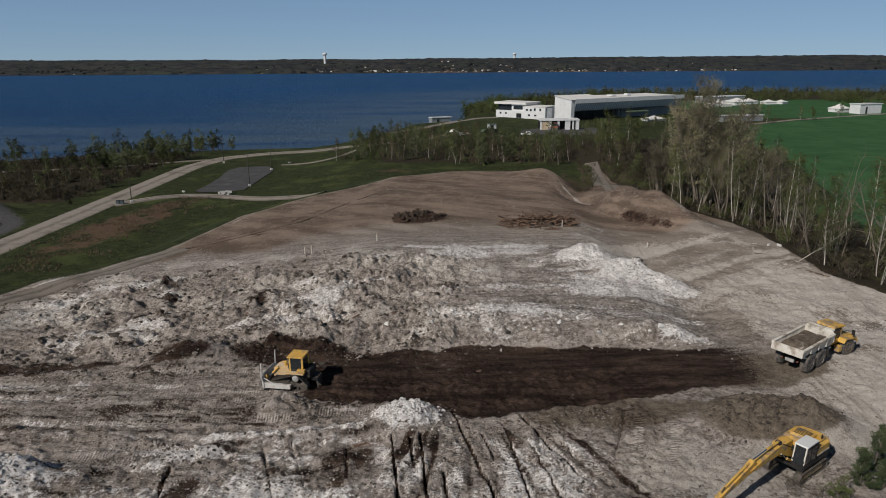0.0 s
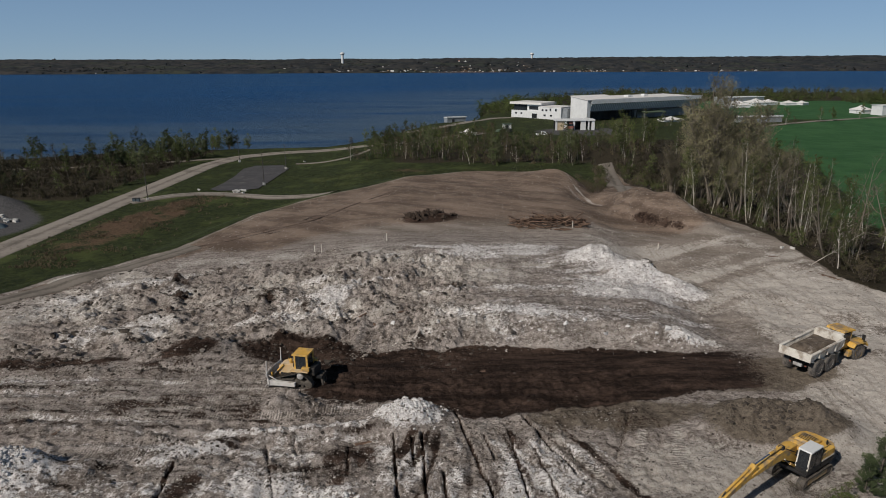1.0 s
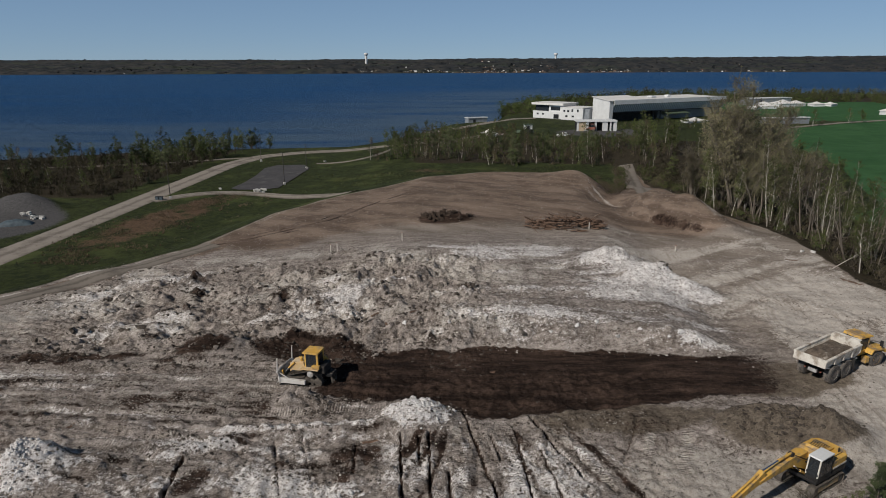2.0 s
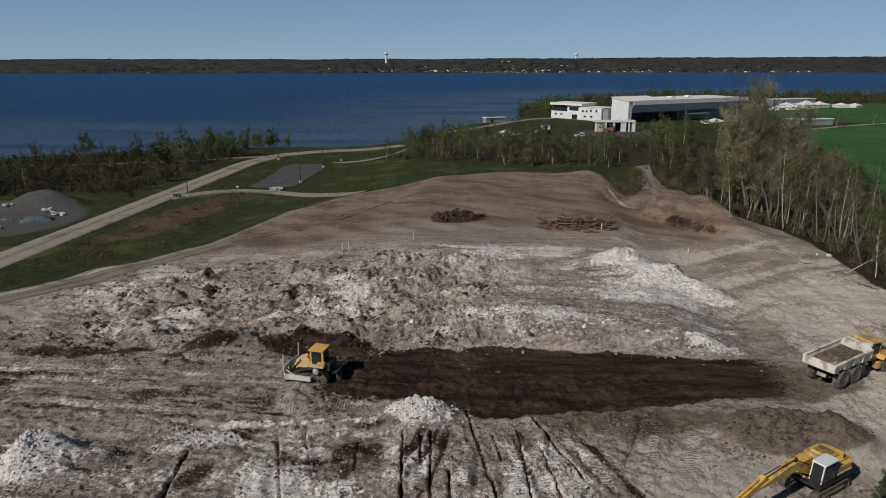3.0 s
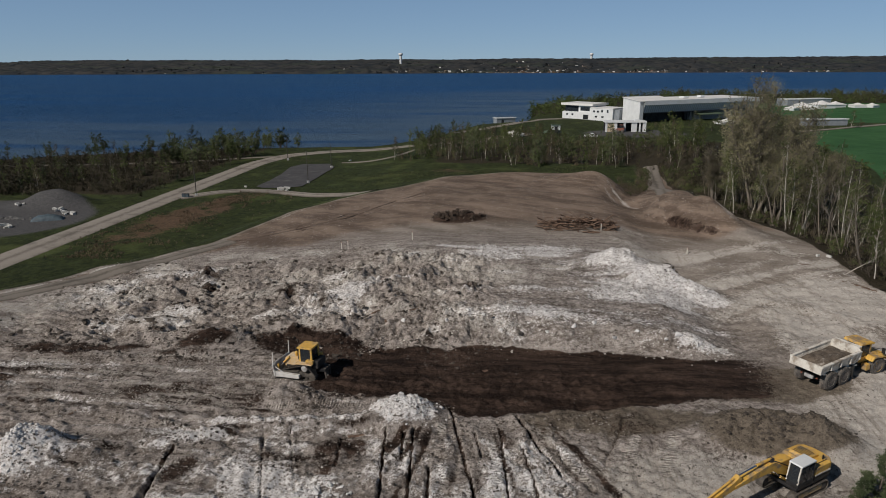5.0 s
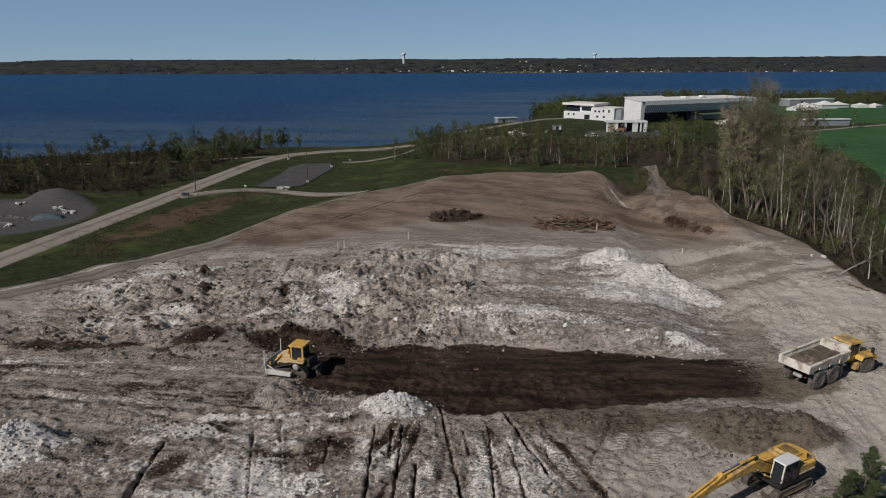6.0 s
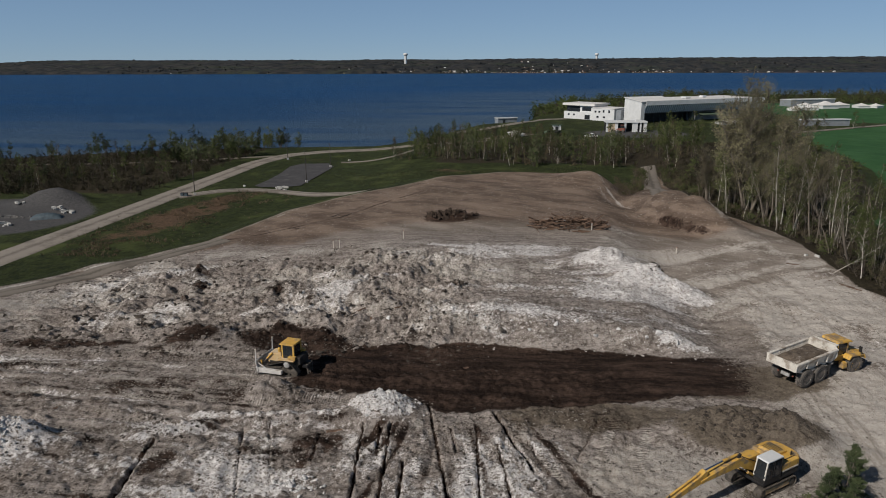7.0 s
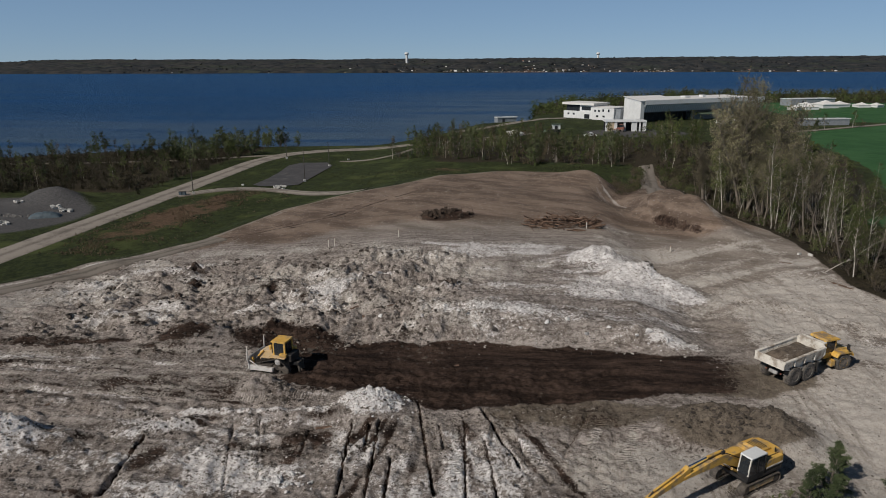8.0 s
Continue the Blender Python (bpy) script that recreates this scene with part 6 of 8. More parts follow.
rubble_heap("rubble_heap", "low grey-white rubble on the ridge", -2.5, 108.0, 6.5, 3.0, 80, (0.12, 0.36), 75, EARTH_STONES)
rubble_heap("rubble_heap", "chalk lumps at the end of the ruts", -9.0, 38.4, 2.8, 1.6, 110, (0.1, 0.34), 76, WHITE_STONES)


def stump_pile():
    rng = random.Random(81)
    pile = thing("stump_pile", "dark pile of muddy grubbed-out stumps and roots", "stump pile")
    cx, cy = -7.0, 117.0
    cz = ground_z(cx, cy)
    pile.location = (cx, cy, cz)
    for i in range(44):
        x, y = rng.gauss(0, 2.4), rng.gauss(0.2, 0.95)
        x = max(-4.8, min(4.8, x))
        z = ground_z(cx + x, cy + y) - cz
        r = rng.uniform(0.2, 0.42)
        bole = rod((0, 0, -0.25), (rng.uniform(-0.3, 0.3), rng.uniform(-0.3, 0.3), rng.uniform(0.4, 0.9)), r * 1.3, r * 0.8, 9)
        for v in bole.verts:
            v.co += Vector((rng.uniform(-0.05, 0.05), rng.uniform(-0.05, 0.05), rng.uniform(-0.05, 0.05)))
        ob = part("stump", bole, STUMP, pile)
        for k in range(7):
            a = rng.uniform(0, 6.28)
            part("root", rod((0, 0, -0.1), (math.cos(a) * rng.uniform(0.5, 1.1), math.sin(a) * rng.uniform(0.5, 1.1), rng.uniform(-0.3, 0.35)), r * 0.4, 0.03, 5), STUMP, ob)
        ob.location = (x, y, z + rng.uniform(-0.15, 0.2))
        ob.rotation_euler = (rng.uniform(-1.5, 1.5), rng.uniform(-1.5, 1.5), rng.uniform(0, 6.28))
    return pile


def log_pile():
    rng = random.Random(82)
    pile = thing("log_pile", "loose pile of brown logs and branches", "log pile")
    cx, cy = 14.2, 111.0
    cz = ground_z(cx, cy)
    pile.location = (cx, cy, cz)
    for i in range(270):
        x, y = rng.uniform(-6.3, 6.3), rng.gauss(0, 1.4)
        length, r = rng.uniform(0.8, 3.2), rng.uniform(0.035, 0.13)
        a, tilt = rng.gauss(0.0, 0.8), rng.gauss(0, 0.26)
        d = Vector((math.cos(a) * math.cos(tilt), math.sin(a) * math.cos(tilt), math.sin(tilt))) * length / 2
        mid = Vector((0, 0, 0))
        bm = bmesh.new()
        bend = Vector((0, rng.uniform(-0.12, 0.12), rng.uniform(-0.05, 0.12)))
        add_rod(bm, -d, bend, r, r * 0.9, 7)
        add_rod(bm, bend, d, r * 0.9, r * 0.55, 7)
        ob = part("log", bm, LOG, pile)
        lift = max(0, 1.0 - abs(x) / 6.4) ** 0.5 * rng.uniform(0.0, 1.7) * (1 - min(1, abs(y) / 2.2))
        ob.location = (x, y, ground_z(cx + x, cy + y) - cz + 0.12 + lift + abs(d.z))
    return pile


stump_pile()
log_pile()


def light_pole(x, y, tall, label):
    p = thing("light_pole", label, "light pole", "poles by the road")
    part("footing", prism([(-0.35, -0.35), (0.35, -0.35), (0.35, 0.35), (-0.35, 0.35)], "z", -0.3, 0.75, 0.04), CONCRETE, p, "pale concrete footing")
    part("pole", rod((0, 0, 0.75), (0, 0, tall), 0.13, 0.08, 12), POLE, p)
    part("arm", rod((0, 0, tall - 0.1), (0.9, 0, tall + 0.05), 0.05, 0.04, 8), POLE, p)
    part("lamp_head", box(0.6, 1.3, -0.18, 0.18, tall, tall + 0.14, 0.03), POLE, p)
    return place(p, x, y, 120)


light_pole(-61.2, 195.5, 9.6, "tall dark light pole on a concrete foot")
light_pole(-62.5, 226, 8.4, "dark light pole beside the car park")
light_pole(-86.2, 172.5, 9.6, "dark wooden-looking light pole by the road")
light_pole(-84.5, 243, 8.0, "dark light pole at the road bend")


def bin_store():
    b = thing("waste_bins", "pair of blue-grey waste containers by the road", "bins")
    for i in range(2):
        can = part("container", prism([(-0.5, 0.1), (0.5, 0.1), (0.62, 1.5), (-0.62, 1.5)], "y", -0.55, 0.55, 0.04), BLUE, b)
        part("lid", prism([(-0.68, 1.5), (0.68, 1.5), (0.6, 1.68), (-0.6, 1.68)], "y", -0.6, 0.6, 0.03), BLACK, can)
        can.location.x = i * 1.5 - 0.75
    return place(b, -88.2, 170.2, 5, 0.0, 0.7)


bin_store()


def slab_stack(x, y, seed, n, label, name="concrete_blocks", size=(0.6, 1.8)):
    rng = random.Random(seed)
    s = thing(name, label, "blocks")
    for i in range(n):
        w, d, hh = rng.uniform(*size), rng.uniform(0.4, 0.9), rng.uniform(0.3, 0.6)
        ob = part("block", box(-w / 2, w / 2, -d / 2, d / 2, 0, hh, 0.05), CONCRETE, s)
        ob.location = (rng.uniform(-1.5, 1.5), rng.uniform(-0.8, 0.8), rng.choice((-0.05, -0.05, 0.4)))
        ob.rotation_euler = (rng.uniform(-0.15, 0.15), rng.uniform(-0.15, 0.15), rng.uniform(0, 3))
    return place(s, x, y)


slab_stack(-64.8, 183.2, 91, 8, "white broken slabs and boards beside the track", size=(0.8, 2.2))
slab_stack(-112.0, 150.5, 92, 7, "pale concrete blocks in front of a gravel heap")
slab_stack(-107.5, 148.0, 93, 9, "stacked pale concrete blocks on the gravel yard")
slab_stack(-124, 153, 94, 3, "pale block lying on the gravel yard")
slab_stack(-112, 133, 95, 5, "grey stones at the near edge of the yard")
slab_stack(-77.2, 187, 96, 2, "small white marker blocks by the track", size=(0.3, 0.5))
slab_stack(-58, 240, 98, 1, "white marker block in the grass", size=(0.5, 0.9))
slab_stack(48.2, 97, 99, 2, "pale stones at the wood edge", size=(0.25, 0.4))


def tarp_heap(x, y):
    verts, faces, n, m = [], [], 28, 16
    for i in range(n):
        for j in range(m):
            u, v = i / (n - 1) * 2 - 1, j / (m - 1) * 2 - 1
            q = max(0.0, 1 - u * u) * max(0.0, 1 - v * v)
            z = 1.5 * q ** 0.6 + 0.5 * q * float(fbm(np.array([[u * 3]]), np.array([[v * 2]]), 0.9, 3, 701)[0, 0])
            verts.append((u * 3.6, v * 1.6, z - 0.1))
    for i in range(n - 1):
        for j in range(m - 1):
            a = i * m + j
            faces.append((a, a + 1, a + m + 1, a + m))
    ob = raw_mesh("tarpaulin", verts, faces, BLUE, None, True)
    return place(tagged(ob, "blue-grey tarpaulin over a heap of material", "tarpaulin"), x, y, 25)


tarp_heap(-108.3, 141.5)
rubble_heap("rubble_heap", "dark grey rubble row on the gravel yard", -117, 141.5, 6, 1.6, 70, (0.3, 0.9), 77, GREY_STONES)


def survey_stake(x, y, tall, label):
    s = thing("survey_stake", label, "stake", "survey stakes")
    part("post", prism([(-0.06, -0.06), (0.06, -0.06), (0.06, 0.06), (-0.06, 0.06)], "z", -0.3, tall, 0.01), CREAM, s)
    part("cap", box(-0.07, 0.07, -0.07, 0.07, tall, tall + 0.1, 0.01), REDPAINT, s)
    return place(s, x, y, 15)


for x, y, tall in ((-23.0, 98.8, 1.5), (-24.1, 99.0, 1.2), (-13.0, 101.5, 1.3), (17.8, 109.2, 1.2), (30, 101, 0.9)):
    survey_stake(x, y, tall, "pale wooden survey stake in the chalky ground")


def plank(x, y, turn, length):
    p = part("plank", box(-length / 2, length / 2, -0.12, 0.12, -0.02, 0.07, 0.01), LOG, None)
    tagged(p, "loose weathered plank on bare ground", "plank")
    return place(p, x, y, turn)


for x, y, turn, length in ((46.8, 84.5, 125, 3.4), (47.4, 83.2, 130, 2.6), (44, 93, 160, 1.6), (9.5, 119, 20, 1.5), (-12, 70.5, 60, 2.2), (-30, 66, 130, 1.8), (30, 163, 10, 4.0), (29, 158, 25, 5.0), (30.5, 153, 140, 3.5), (-10.4, 67.6, 118, 1.6), (-7.5, 69.5, 35, 1.3), (-25.5, 72.5, 100, 1.5), (-8.6, 46.2, 20, 1.4), (-34, 46.6, 75, 1.2), (1.2, 58.2, 30, 0.5)):
    plank(x, y, turn, length)


# ---- trees ----
def tube(V, F, pts, r0, r1, sides):
    base = len(V)
    n = len(pts)
    for i, p in enumerate(pts):
        d = (pts[min(i + 1, n - 1)] - pts[max(i - 1, 0)]).normalized()
        u = d.orthogonal().normalized()
        w = d.cross(u)
        r = r0 + (r1 - r0) * i / (n - 1)
        for k in range(sides):
            a = 2 * math.pi * k / sides
            V.append(p + (u * math.cos(a) + w * math.sin(a)) * r)
    for i in range(n - 1):
        for k in range(sides):
            a, b = base + i * sides + k, base + i * sides + (k + 1) % sides
            F.append((a, b, b + sides, a + sides))


def way(start, d, length, steps, wobble, lift, rng):
    """A bending line that grows from start."""
    pts, p, d = [start.copy()], start.copy(), d.normalized()
    for _ in range(steps):
        d = (d + Vector((rng.gauss(0, wobble), rng.gauss(0, wobble), rng.gauss(0, wobble) + lift))).normalized()
        p = p + d * (length / steps)
        pts.append(p.copy())
    return pts


def grow(seed, tall, girth, limbs, first, reach, rise, twigs, twig_len, leaves, leaf_size, stems=1, spread=0.0, twig_r=0.012, wobble=0.1, sides=3, steps=(8, 4, 2), round_=6):
    """Vertices and faces of trunk with limbs, of twigs, and of leaves."""
    rng = random.Random(seed)
    wood, twig, leaf = ([], []), ([], []), ([], [])
    tips = []
    for s in range(stems):
        a = rng.uniform(0, 6.28)
        lean = Vector((math.cos(a) * spread, math.sin(a) * spread, 1))
        hh = tall * (1 if s == 0 else rng.uniform(0.65, 0.95))
        trunk = way(Vector((0.25 * math.cos(a) * (stems > 1), 0.25 * math.sin(a) * (stems > 1), -0.4)), lean, hh, steps[0], wobble * 0.35, 0.02, rng)
        tube(*wood, trunk, girth, girth * 0.12, round_)
        n = max(2, limbs // stems)
        for i in range(n):
            f = first + (0.98 - first) * (i + rng.random()) / n
            k = min(int(f * steps[0]), steps[0] - 1)
            p = trunk[k].lerp(trunk[k + 1], f * steps[0] - k)
            b = rng.uniform(0, 6.28)
            length = reach * tall * (1 - 0.72 * max(0, f - first) / (1 - first)) * rng.uniform(0.6, 1.15)
            d = Vector((math.cos(b), math.sin(b), rise * rng.uniform(0.5, 1.3)))
            line = way(p, d, length, steps[1], wobble, 0.06, rng)
            tube(*wood, line, girth * 0.42 * (1 - f * 0.7) + 0.008, twig_r * 0.8, sides)
            for j in range(twigs):
                g = rng.uniform(0.2, 1.0) * (steps[1] - 0.001)
                q = line[int(g)].lerp(line[int(g) + 1], g % 1)
                dd = (line[int(g) + 1] - line[int(g)]).normalized() * 0.7 + Vector((rng.gauss(0, 0.6), rng.gauss(0, 0.6), rng.gauss(0.35, 0.4)))
                tl = twig_len * rng.uniform(0.4, 1.2)
                t = way(q, dd, tl, steps[2], 0.2, 0.05, rng)
                tube(*twig, t, twig_r, twig_r * 0.35, sides)
                tips += t[1:]
    for _ in range(leaves):
        c = rng.choice(tips) + Vector((rng.gauss(0, 0.16), rng.gauss(0, 0.16), rng.gauss(0, 0.14))) * (leaf_size / 0.15)
        u = Vector((rng.gauss(0, 1), rng.gauss(0, 1), rng.gauss(0, 1))).normalized()
        w = u.orthogonal().normalized()
        s = leaf_size * rng.uniform(0.5, 1.2)
        b = len(leaf[0])
        leaf[0].extend((c - u * s, c + u * s * 0.7 + w * s * 0.75, c + u * s * 0.7 - w * s * 0.75))
        leaf[1].append((b, b + 1, b + 2))
    return wood, twig, leaf


def tree(name, label, category, mats, **kw):
    wood, twig, leaf = grow(**kw)
    t = thing(name, label, category, "trees")
    raw_mesh("trunk", *wood, mats[0], t, True)
    if twig[0]:
        tagged(raw_mesh("bough", *twig, mats[1], t), kind="stuff")
    if leaf[0]:
        raw_mesh("crown", *leaf, mats[2], t)
    return t


def conifer(seed, tall, label, layers=13):
    rng = random.Random(seed)
    t = thing("conifer_tree", label, "tree", "trees")
    V, F = [], []
    tube(V, F, way(Vector((0, 0, -0.3)), Vector((0, 0, 1)), tall, 6, 0.02, 0.05, rng), 0.03 * tall * 0.5, 0.02, 6)
    raw_mesh("trunk", V, F, BARK, t)
    V, F = [], []
    for i in range(layers):
        f = i / layers
        z, r = tall * (0.1 + 0.88 * f), tall * 0.24 * (1 - f) ** 0.85 + 0.12
        for k in range(max(5, int(13 * (1 - 0.6 * f)))):
            a = rng.uniform(0, 6.28)
            L = r * rng.uniform(0.65, 1.15)
            out, side = Vector((math.cos(a), math.sin(a), -0.22)), Vector((-math.sin(a), math.cos(a), 0))
            for j in range(5):
                c = Vector((0, 0, z + rng.uniform(-0.1, 0.1) * tall / 10)) + out * L * (j + 0.6) / 5
                s = L * 0.22 * (1.15 - j * 0.14)
                for q in (-1, 1):
                    b = len(V)
                    V += [c, c + side * q * s + out * s * 0.8 + Vector((0, 0, rng.uniform(-0.1, 0.08))), c + out * s * 1.1 + Vector((0, 0, 0.05))]
                    F.append((b, b + 1, b + 2))
    raw_mesh("crown", V, F, NEEDLE, t)
    return t


birches = [tree("birch_tree", "slender white-barked birch with sparse olive spring buds", "tree", (BIRCH, TWIG, BUD), seed=900 + i, tall=h, girth=0.085, limbs=24, first=0.32, reach=0.19, rise=1.0, twigs=7, twig_len=1.2,
                leaves=1500, leaf_size=0.105, stems=st, spread=0.12, wobble=0.14) for i, (h, st) in enumerate(((12, 1), (13, 2), (10.5, 1), (12, 3)))]
budders = [tree("young_tree", "thin grey-brown tree breaking into olive leaf", "tree", (BARK, TWIG, m), seed=920 + i, tall=h, girth=0.1, limbs=24, first=0.2, reach=0.27, rise=0.9, twigs=8, twig_len=1.3,
                leaves=int(2.2 * n), leaf_size=0.105, stems=st, spread=0.16, wobble=0.13) for i, (h, st, n, m) in enumerate(((11, 2, 750, LEAF), (9.5, 1, 900, BUD), (10, 3, 450, OCHRE)))]
bare = [tree("bare_tree", "pale dead-looking tree with bare forked limbs", "tree", (PALETWIG, PALETWIG, OCHRE), seed=940 + i, tall=h, girth=0.13, limbs=15, first=0.3, reach=0.3, rise=0.7, twigs=9, twig_len=1.4,
             leaves=60, leaf_size=0.08, stems=2, spread=0.2, wobble=0.22) for i, h in enumerate((12, 10))]
giants = [tree("tall_poplar", "tall broad tree with fine brown twigs and olive haze of buds", "tree", (PALETWIG, TANTWIG, m), seed=950 + i, tall=h, girth=0.3, limbs=90, first=0.22, reach=0.36, rise=1.1, twigs=32, twig_len=2.1,
               leaves=52000, leaf_size=0.07, stems=6, spread=0.24, twig_r=0.022, wobble=0.12) for i, (h, m) in enumerate(((23, HAZE), (19, HAZE)))]
shrubs = [tree("shrub", "tangled leafless brown shrub at the wood edge", "shrub", (BARK, TWIG, m), seed=960 + i, tall=h, girth=0.04, limbs=22, first=0.1, reach=0.5, rise=0.8, twigs=4, twig_len=0.7,
               leaves=3 * n, leaf_size=0.08, stems=5, spread=0.5, wobble=0.2, steps=(4, 3, 1), round_=4) for i, (h, n, m) in enumerate(((2.4, 60, OCHRE), (1.8, 220, BUD), (3.2, 120, OCHRE)))]
mids = [tree("small_tree", lab, "tree", (b, TWIG, m), seed=970 + i, tall=h, girth=0.09, limbs=14, first=0.1, reach=0.3, rise=1.0, twigs=5, twig_len=1.3,
             leaves=int(2.4 * n), leaf_size=0.2, stems=st, spread=0.14, twig_r=0.022, wobble=0.12, steps=(5, 3, 1), round_=5)
        for i, (h, st, n, m, b, lab) in enumerate(((7, 1, 260, BUD, BARK, "small tree with olive spring foliage"), (8, 2, 300, LEAF, BARK, "small tree in fresh green leaf"), (6, 2, 160, OCHRE, BARK, "small brownish tree still in bud"),
                                                   (8.5, 1, 220, BUD, BIRCH, "small pale-barked birch in bud"), (6.5, 3, 420, SHORELEAF, BARK, "bushy pale green tree near the shore"), (5, 3, 60, OCHRE, BARK, "leafless brown thicket tree")))]
thins = [tree("slender_tree", lab, "tree", (b, TWIG, m), seed=1300 + i, tall=h, girth=0.08, limbs=13, first=0.22, reach=0.22, rise=1.1, twigs=5, twig_len=1.2,
              leaves=n, leaf_size=0.17, stems=st, spread=0.1, twig_r=0.02, wobble=0.13, steps=(6, 3, 1), round_=5)
         for i, (h, st, n, m, b, lab) in enumerate(((9, 1, 620, BUD, BARK, "slender tree in olive bud"), (8, 2, 700, SHORELEAF, BARK, "slender twin-stemmed tree in pale leaf"), (8.5, 1, 360, OCHRE, BIRCH, "slender pale-barked birch in brown bud"), (7.5, 2, 460, LEAF, BARK, "slender tree with thin green leaf")))]
spruces = [conifer(980, 7, "dark green pointed conifer among bare trees"), conifer(981, 5.5, "small dark green conifer")]

used = set()


def plant(ob, x, y, scale=1.0, turn=0.0, tilt=0.0):
    m = pose(x, y, ground_z(x, y) - 0.05, tilt, 0, turn) @ Matrix.Scale(scale, 4)
    if ob.name in used:
        return copy_thing(ob, m)
    used.add(ob.name)
    ob.matrix_world = m
    return ob


rng = random.Random(33)
plant(giants[0], 50.2, 133, 1.12, 20)
plant(giants[1], 55.2, 140, 0.86, 80)
plant(giants[1], 52.6, 129, 0.8, 300)
plant(giants[0], 52.0, 134.6, 1.04, 160)
plant(giants[1], 48.4, 136, 1.05, 40)
plant(giants[1], 46.8, 150, 0.72, 200)
plant(giants[0], 60, 131, 0.62, 140)
plant(bare[0], 53.5, 110, 1.15, 30)
plant(bare[1], 52.2, 119, 1.1, 110)
plant(bare[0], 57.5, 97.5, 1.1, 250)
plant(bare[1], 61.5, 93, 1.2, 300)
# the leaning birch
leaning = plant(birches[2], 47.4, 88.8, 0.8, 0)
leaning.matrix_world = pose(47.4, 88.8, ground_z(47.4, 88.8), 0, 46, 0) @ Matrix.Scale(0.78, 4)


def edge_x(y):
    return 41 + 8 * float(ease(np.array(-y), -150, -100)) + (9 * (84 - y) / 24 if y < 84 else 0)


count = 0
while count < 105:
    y = rng.uniform(74, 152)
    d = 22 * rng.random() ** 1.3 + 1.8
    x = edge_x(y) + d
    if float(inside_distance(np.array(x), np.array(y), SITE)) > -1.0 or d > 30:
        continue
    k = rng.random()
    ob = rng.choice(birches) if k < 0.58 else rng.choice(budders) if k < 0.88 else rng.choice(bare)
    plant(ob, x, y, rng.uniform(0.5, 1.15), rng.uniform(0, 360), rng.gauss(0, 4))
    count += 1
for i in range(170):
    y = rng.uniform(76, 200)
    x = edge_x(y) + abs(rng.gauss(0, 6)) + 0.6 + (3 if y > 150 else 0)
    if float(inside_distance(np.array(x), np.array(y), SITE)) < -0.5:
        plant(rng.choice(shrubs), x, y, rng.uniform(0.6, 1.3), rng.uniform(0, 360))
for i in range(44):     # brush beside the track
    y = rng.uniform(168, 206)
    x = 37.5 + (y - 154) * 0.14 + rng.choice((-1, 1)) * rng.uniform(2.6, 5.5)
    plant(rng.choice(shrubs), x, y, rng.uniform(0.6, 1.2), rng.uniform(0, 360))
for i in range(46):     # brush in the gap between the spoil heaps
    x, y = rng.uniform(28.0, 33.5), rng.uniform(150, 190)
    plant(rng.choice(shrubs), x + 0.13 * (y - 160), y, rng.uniform(0.5, 1.1), rng.uniform(0, 360))
for i in range(80):     # wood behind the spoil heaps
    y = rng.uniform(150, 300)
    x = rng.uniform(44 if y < 200 else 30, 78 + 0.1 * y)
    if float(inside_distance(np.array(x), np.array(y), FIELD)) > -3 or abs(x - 37 - (y - 152) / 7) < 4 and y < 235 or (y > 262 and x < 100):
        continue
    plant(rng.choice(budders + birches[:3]) if rng.random() < 0.6 else rng.choice(mids[:4]), x, y, rng.uniform(0.6, 0.95), rng.uniform(0, 360), rng.gauss(0, 3))
for i in range(190):    # scrub between the grass and the hall
    y = 212 + rng.uniform(0, 88) ** 1.0
    x = rng.uniform(-42, 60)
    if y > 298 or y < 212 + (8 - 0.2 * x if x < 0 else 0) or float(inside_distance(np.array(x), np.array(y), LAND)) < 4 or (abs(x - 46) < 4 and y < 240):
        continue
    q = rng.random()
    plant(rng.choice(mids) if q < 0.4 else rng.choice(thins) if q < 0.86 else rng.choice(spruces), x, y, rng.uniform(0.55, 1.25) * (0.72 if y > 262 else 0.95), rng.uniform(0, 360))
for i in range(75):     # taller trees among the scrub
    x, y = rng.uniform(-36, 64), rng.uniform(214, 275)
    if y > 213 + (8 - 0.2 * x if x < 0 else 0) and abs(x - 46) > 3.5 and float(inside_distance(np.array(x), np.array(y), LAND)) > 5:
        plant(rng.choice(thins), x, y, rng.uniform(0.75, 1.25) * (0.7 if y > 250 else 1), rng.uniform(0, 360), rng.gauss(0, 4))
for i in range(140):    # trees up to the edge of the yard
    x, y = rng.uniform(-34, 72), rng.uniform(268, 338)
    if (x > 24 and y > 286) or (x > 16 and y > 312) or float(inside_distance(np.array(x), np.array(y), LAND)) < 5 or abs(x - 36.5) < 5 and y > 300:
        continue
    q = rng.random()
    plant(rng.choice(thins) if q < 0.5 else rng.choice(mids[:4]) if q < 0.92 else spruces[1], x, y, rng.uniform(0.4, 1.0) * (0.7 if x > 24 else 1), rng.uniform(0, 360))
plant(spruces[0], 22, 330, 1.25, 30)
for x, y, s in ((-42, 283, 1.0), (-38, 286, 0.8), (-36, 262, 0.7), (70, 312, 0.9), (4, 300, 0.9)):
    plant(spruces[0], x, y, s, rng.uniform(0, 360))
for x, y, s in ((-33, 281, 1.35), (-31, 284, 1.2), (-28, 279, 0.9), (-24, 276, 1.0)):
    plant(mids[1], x, y, s, rng.uniform(0, 360))
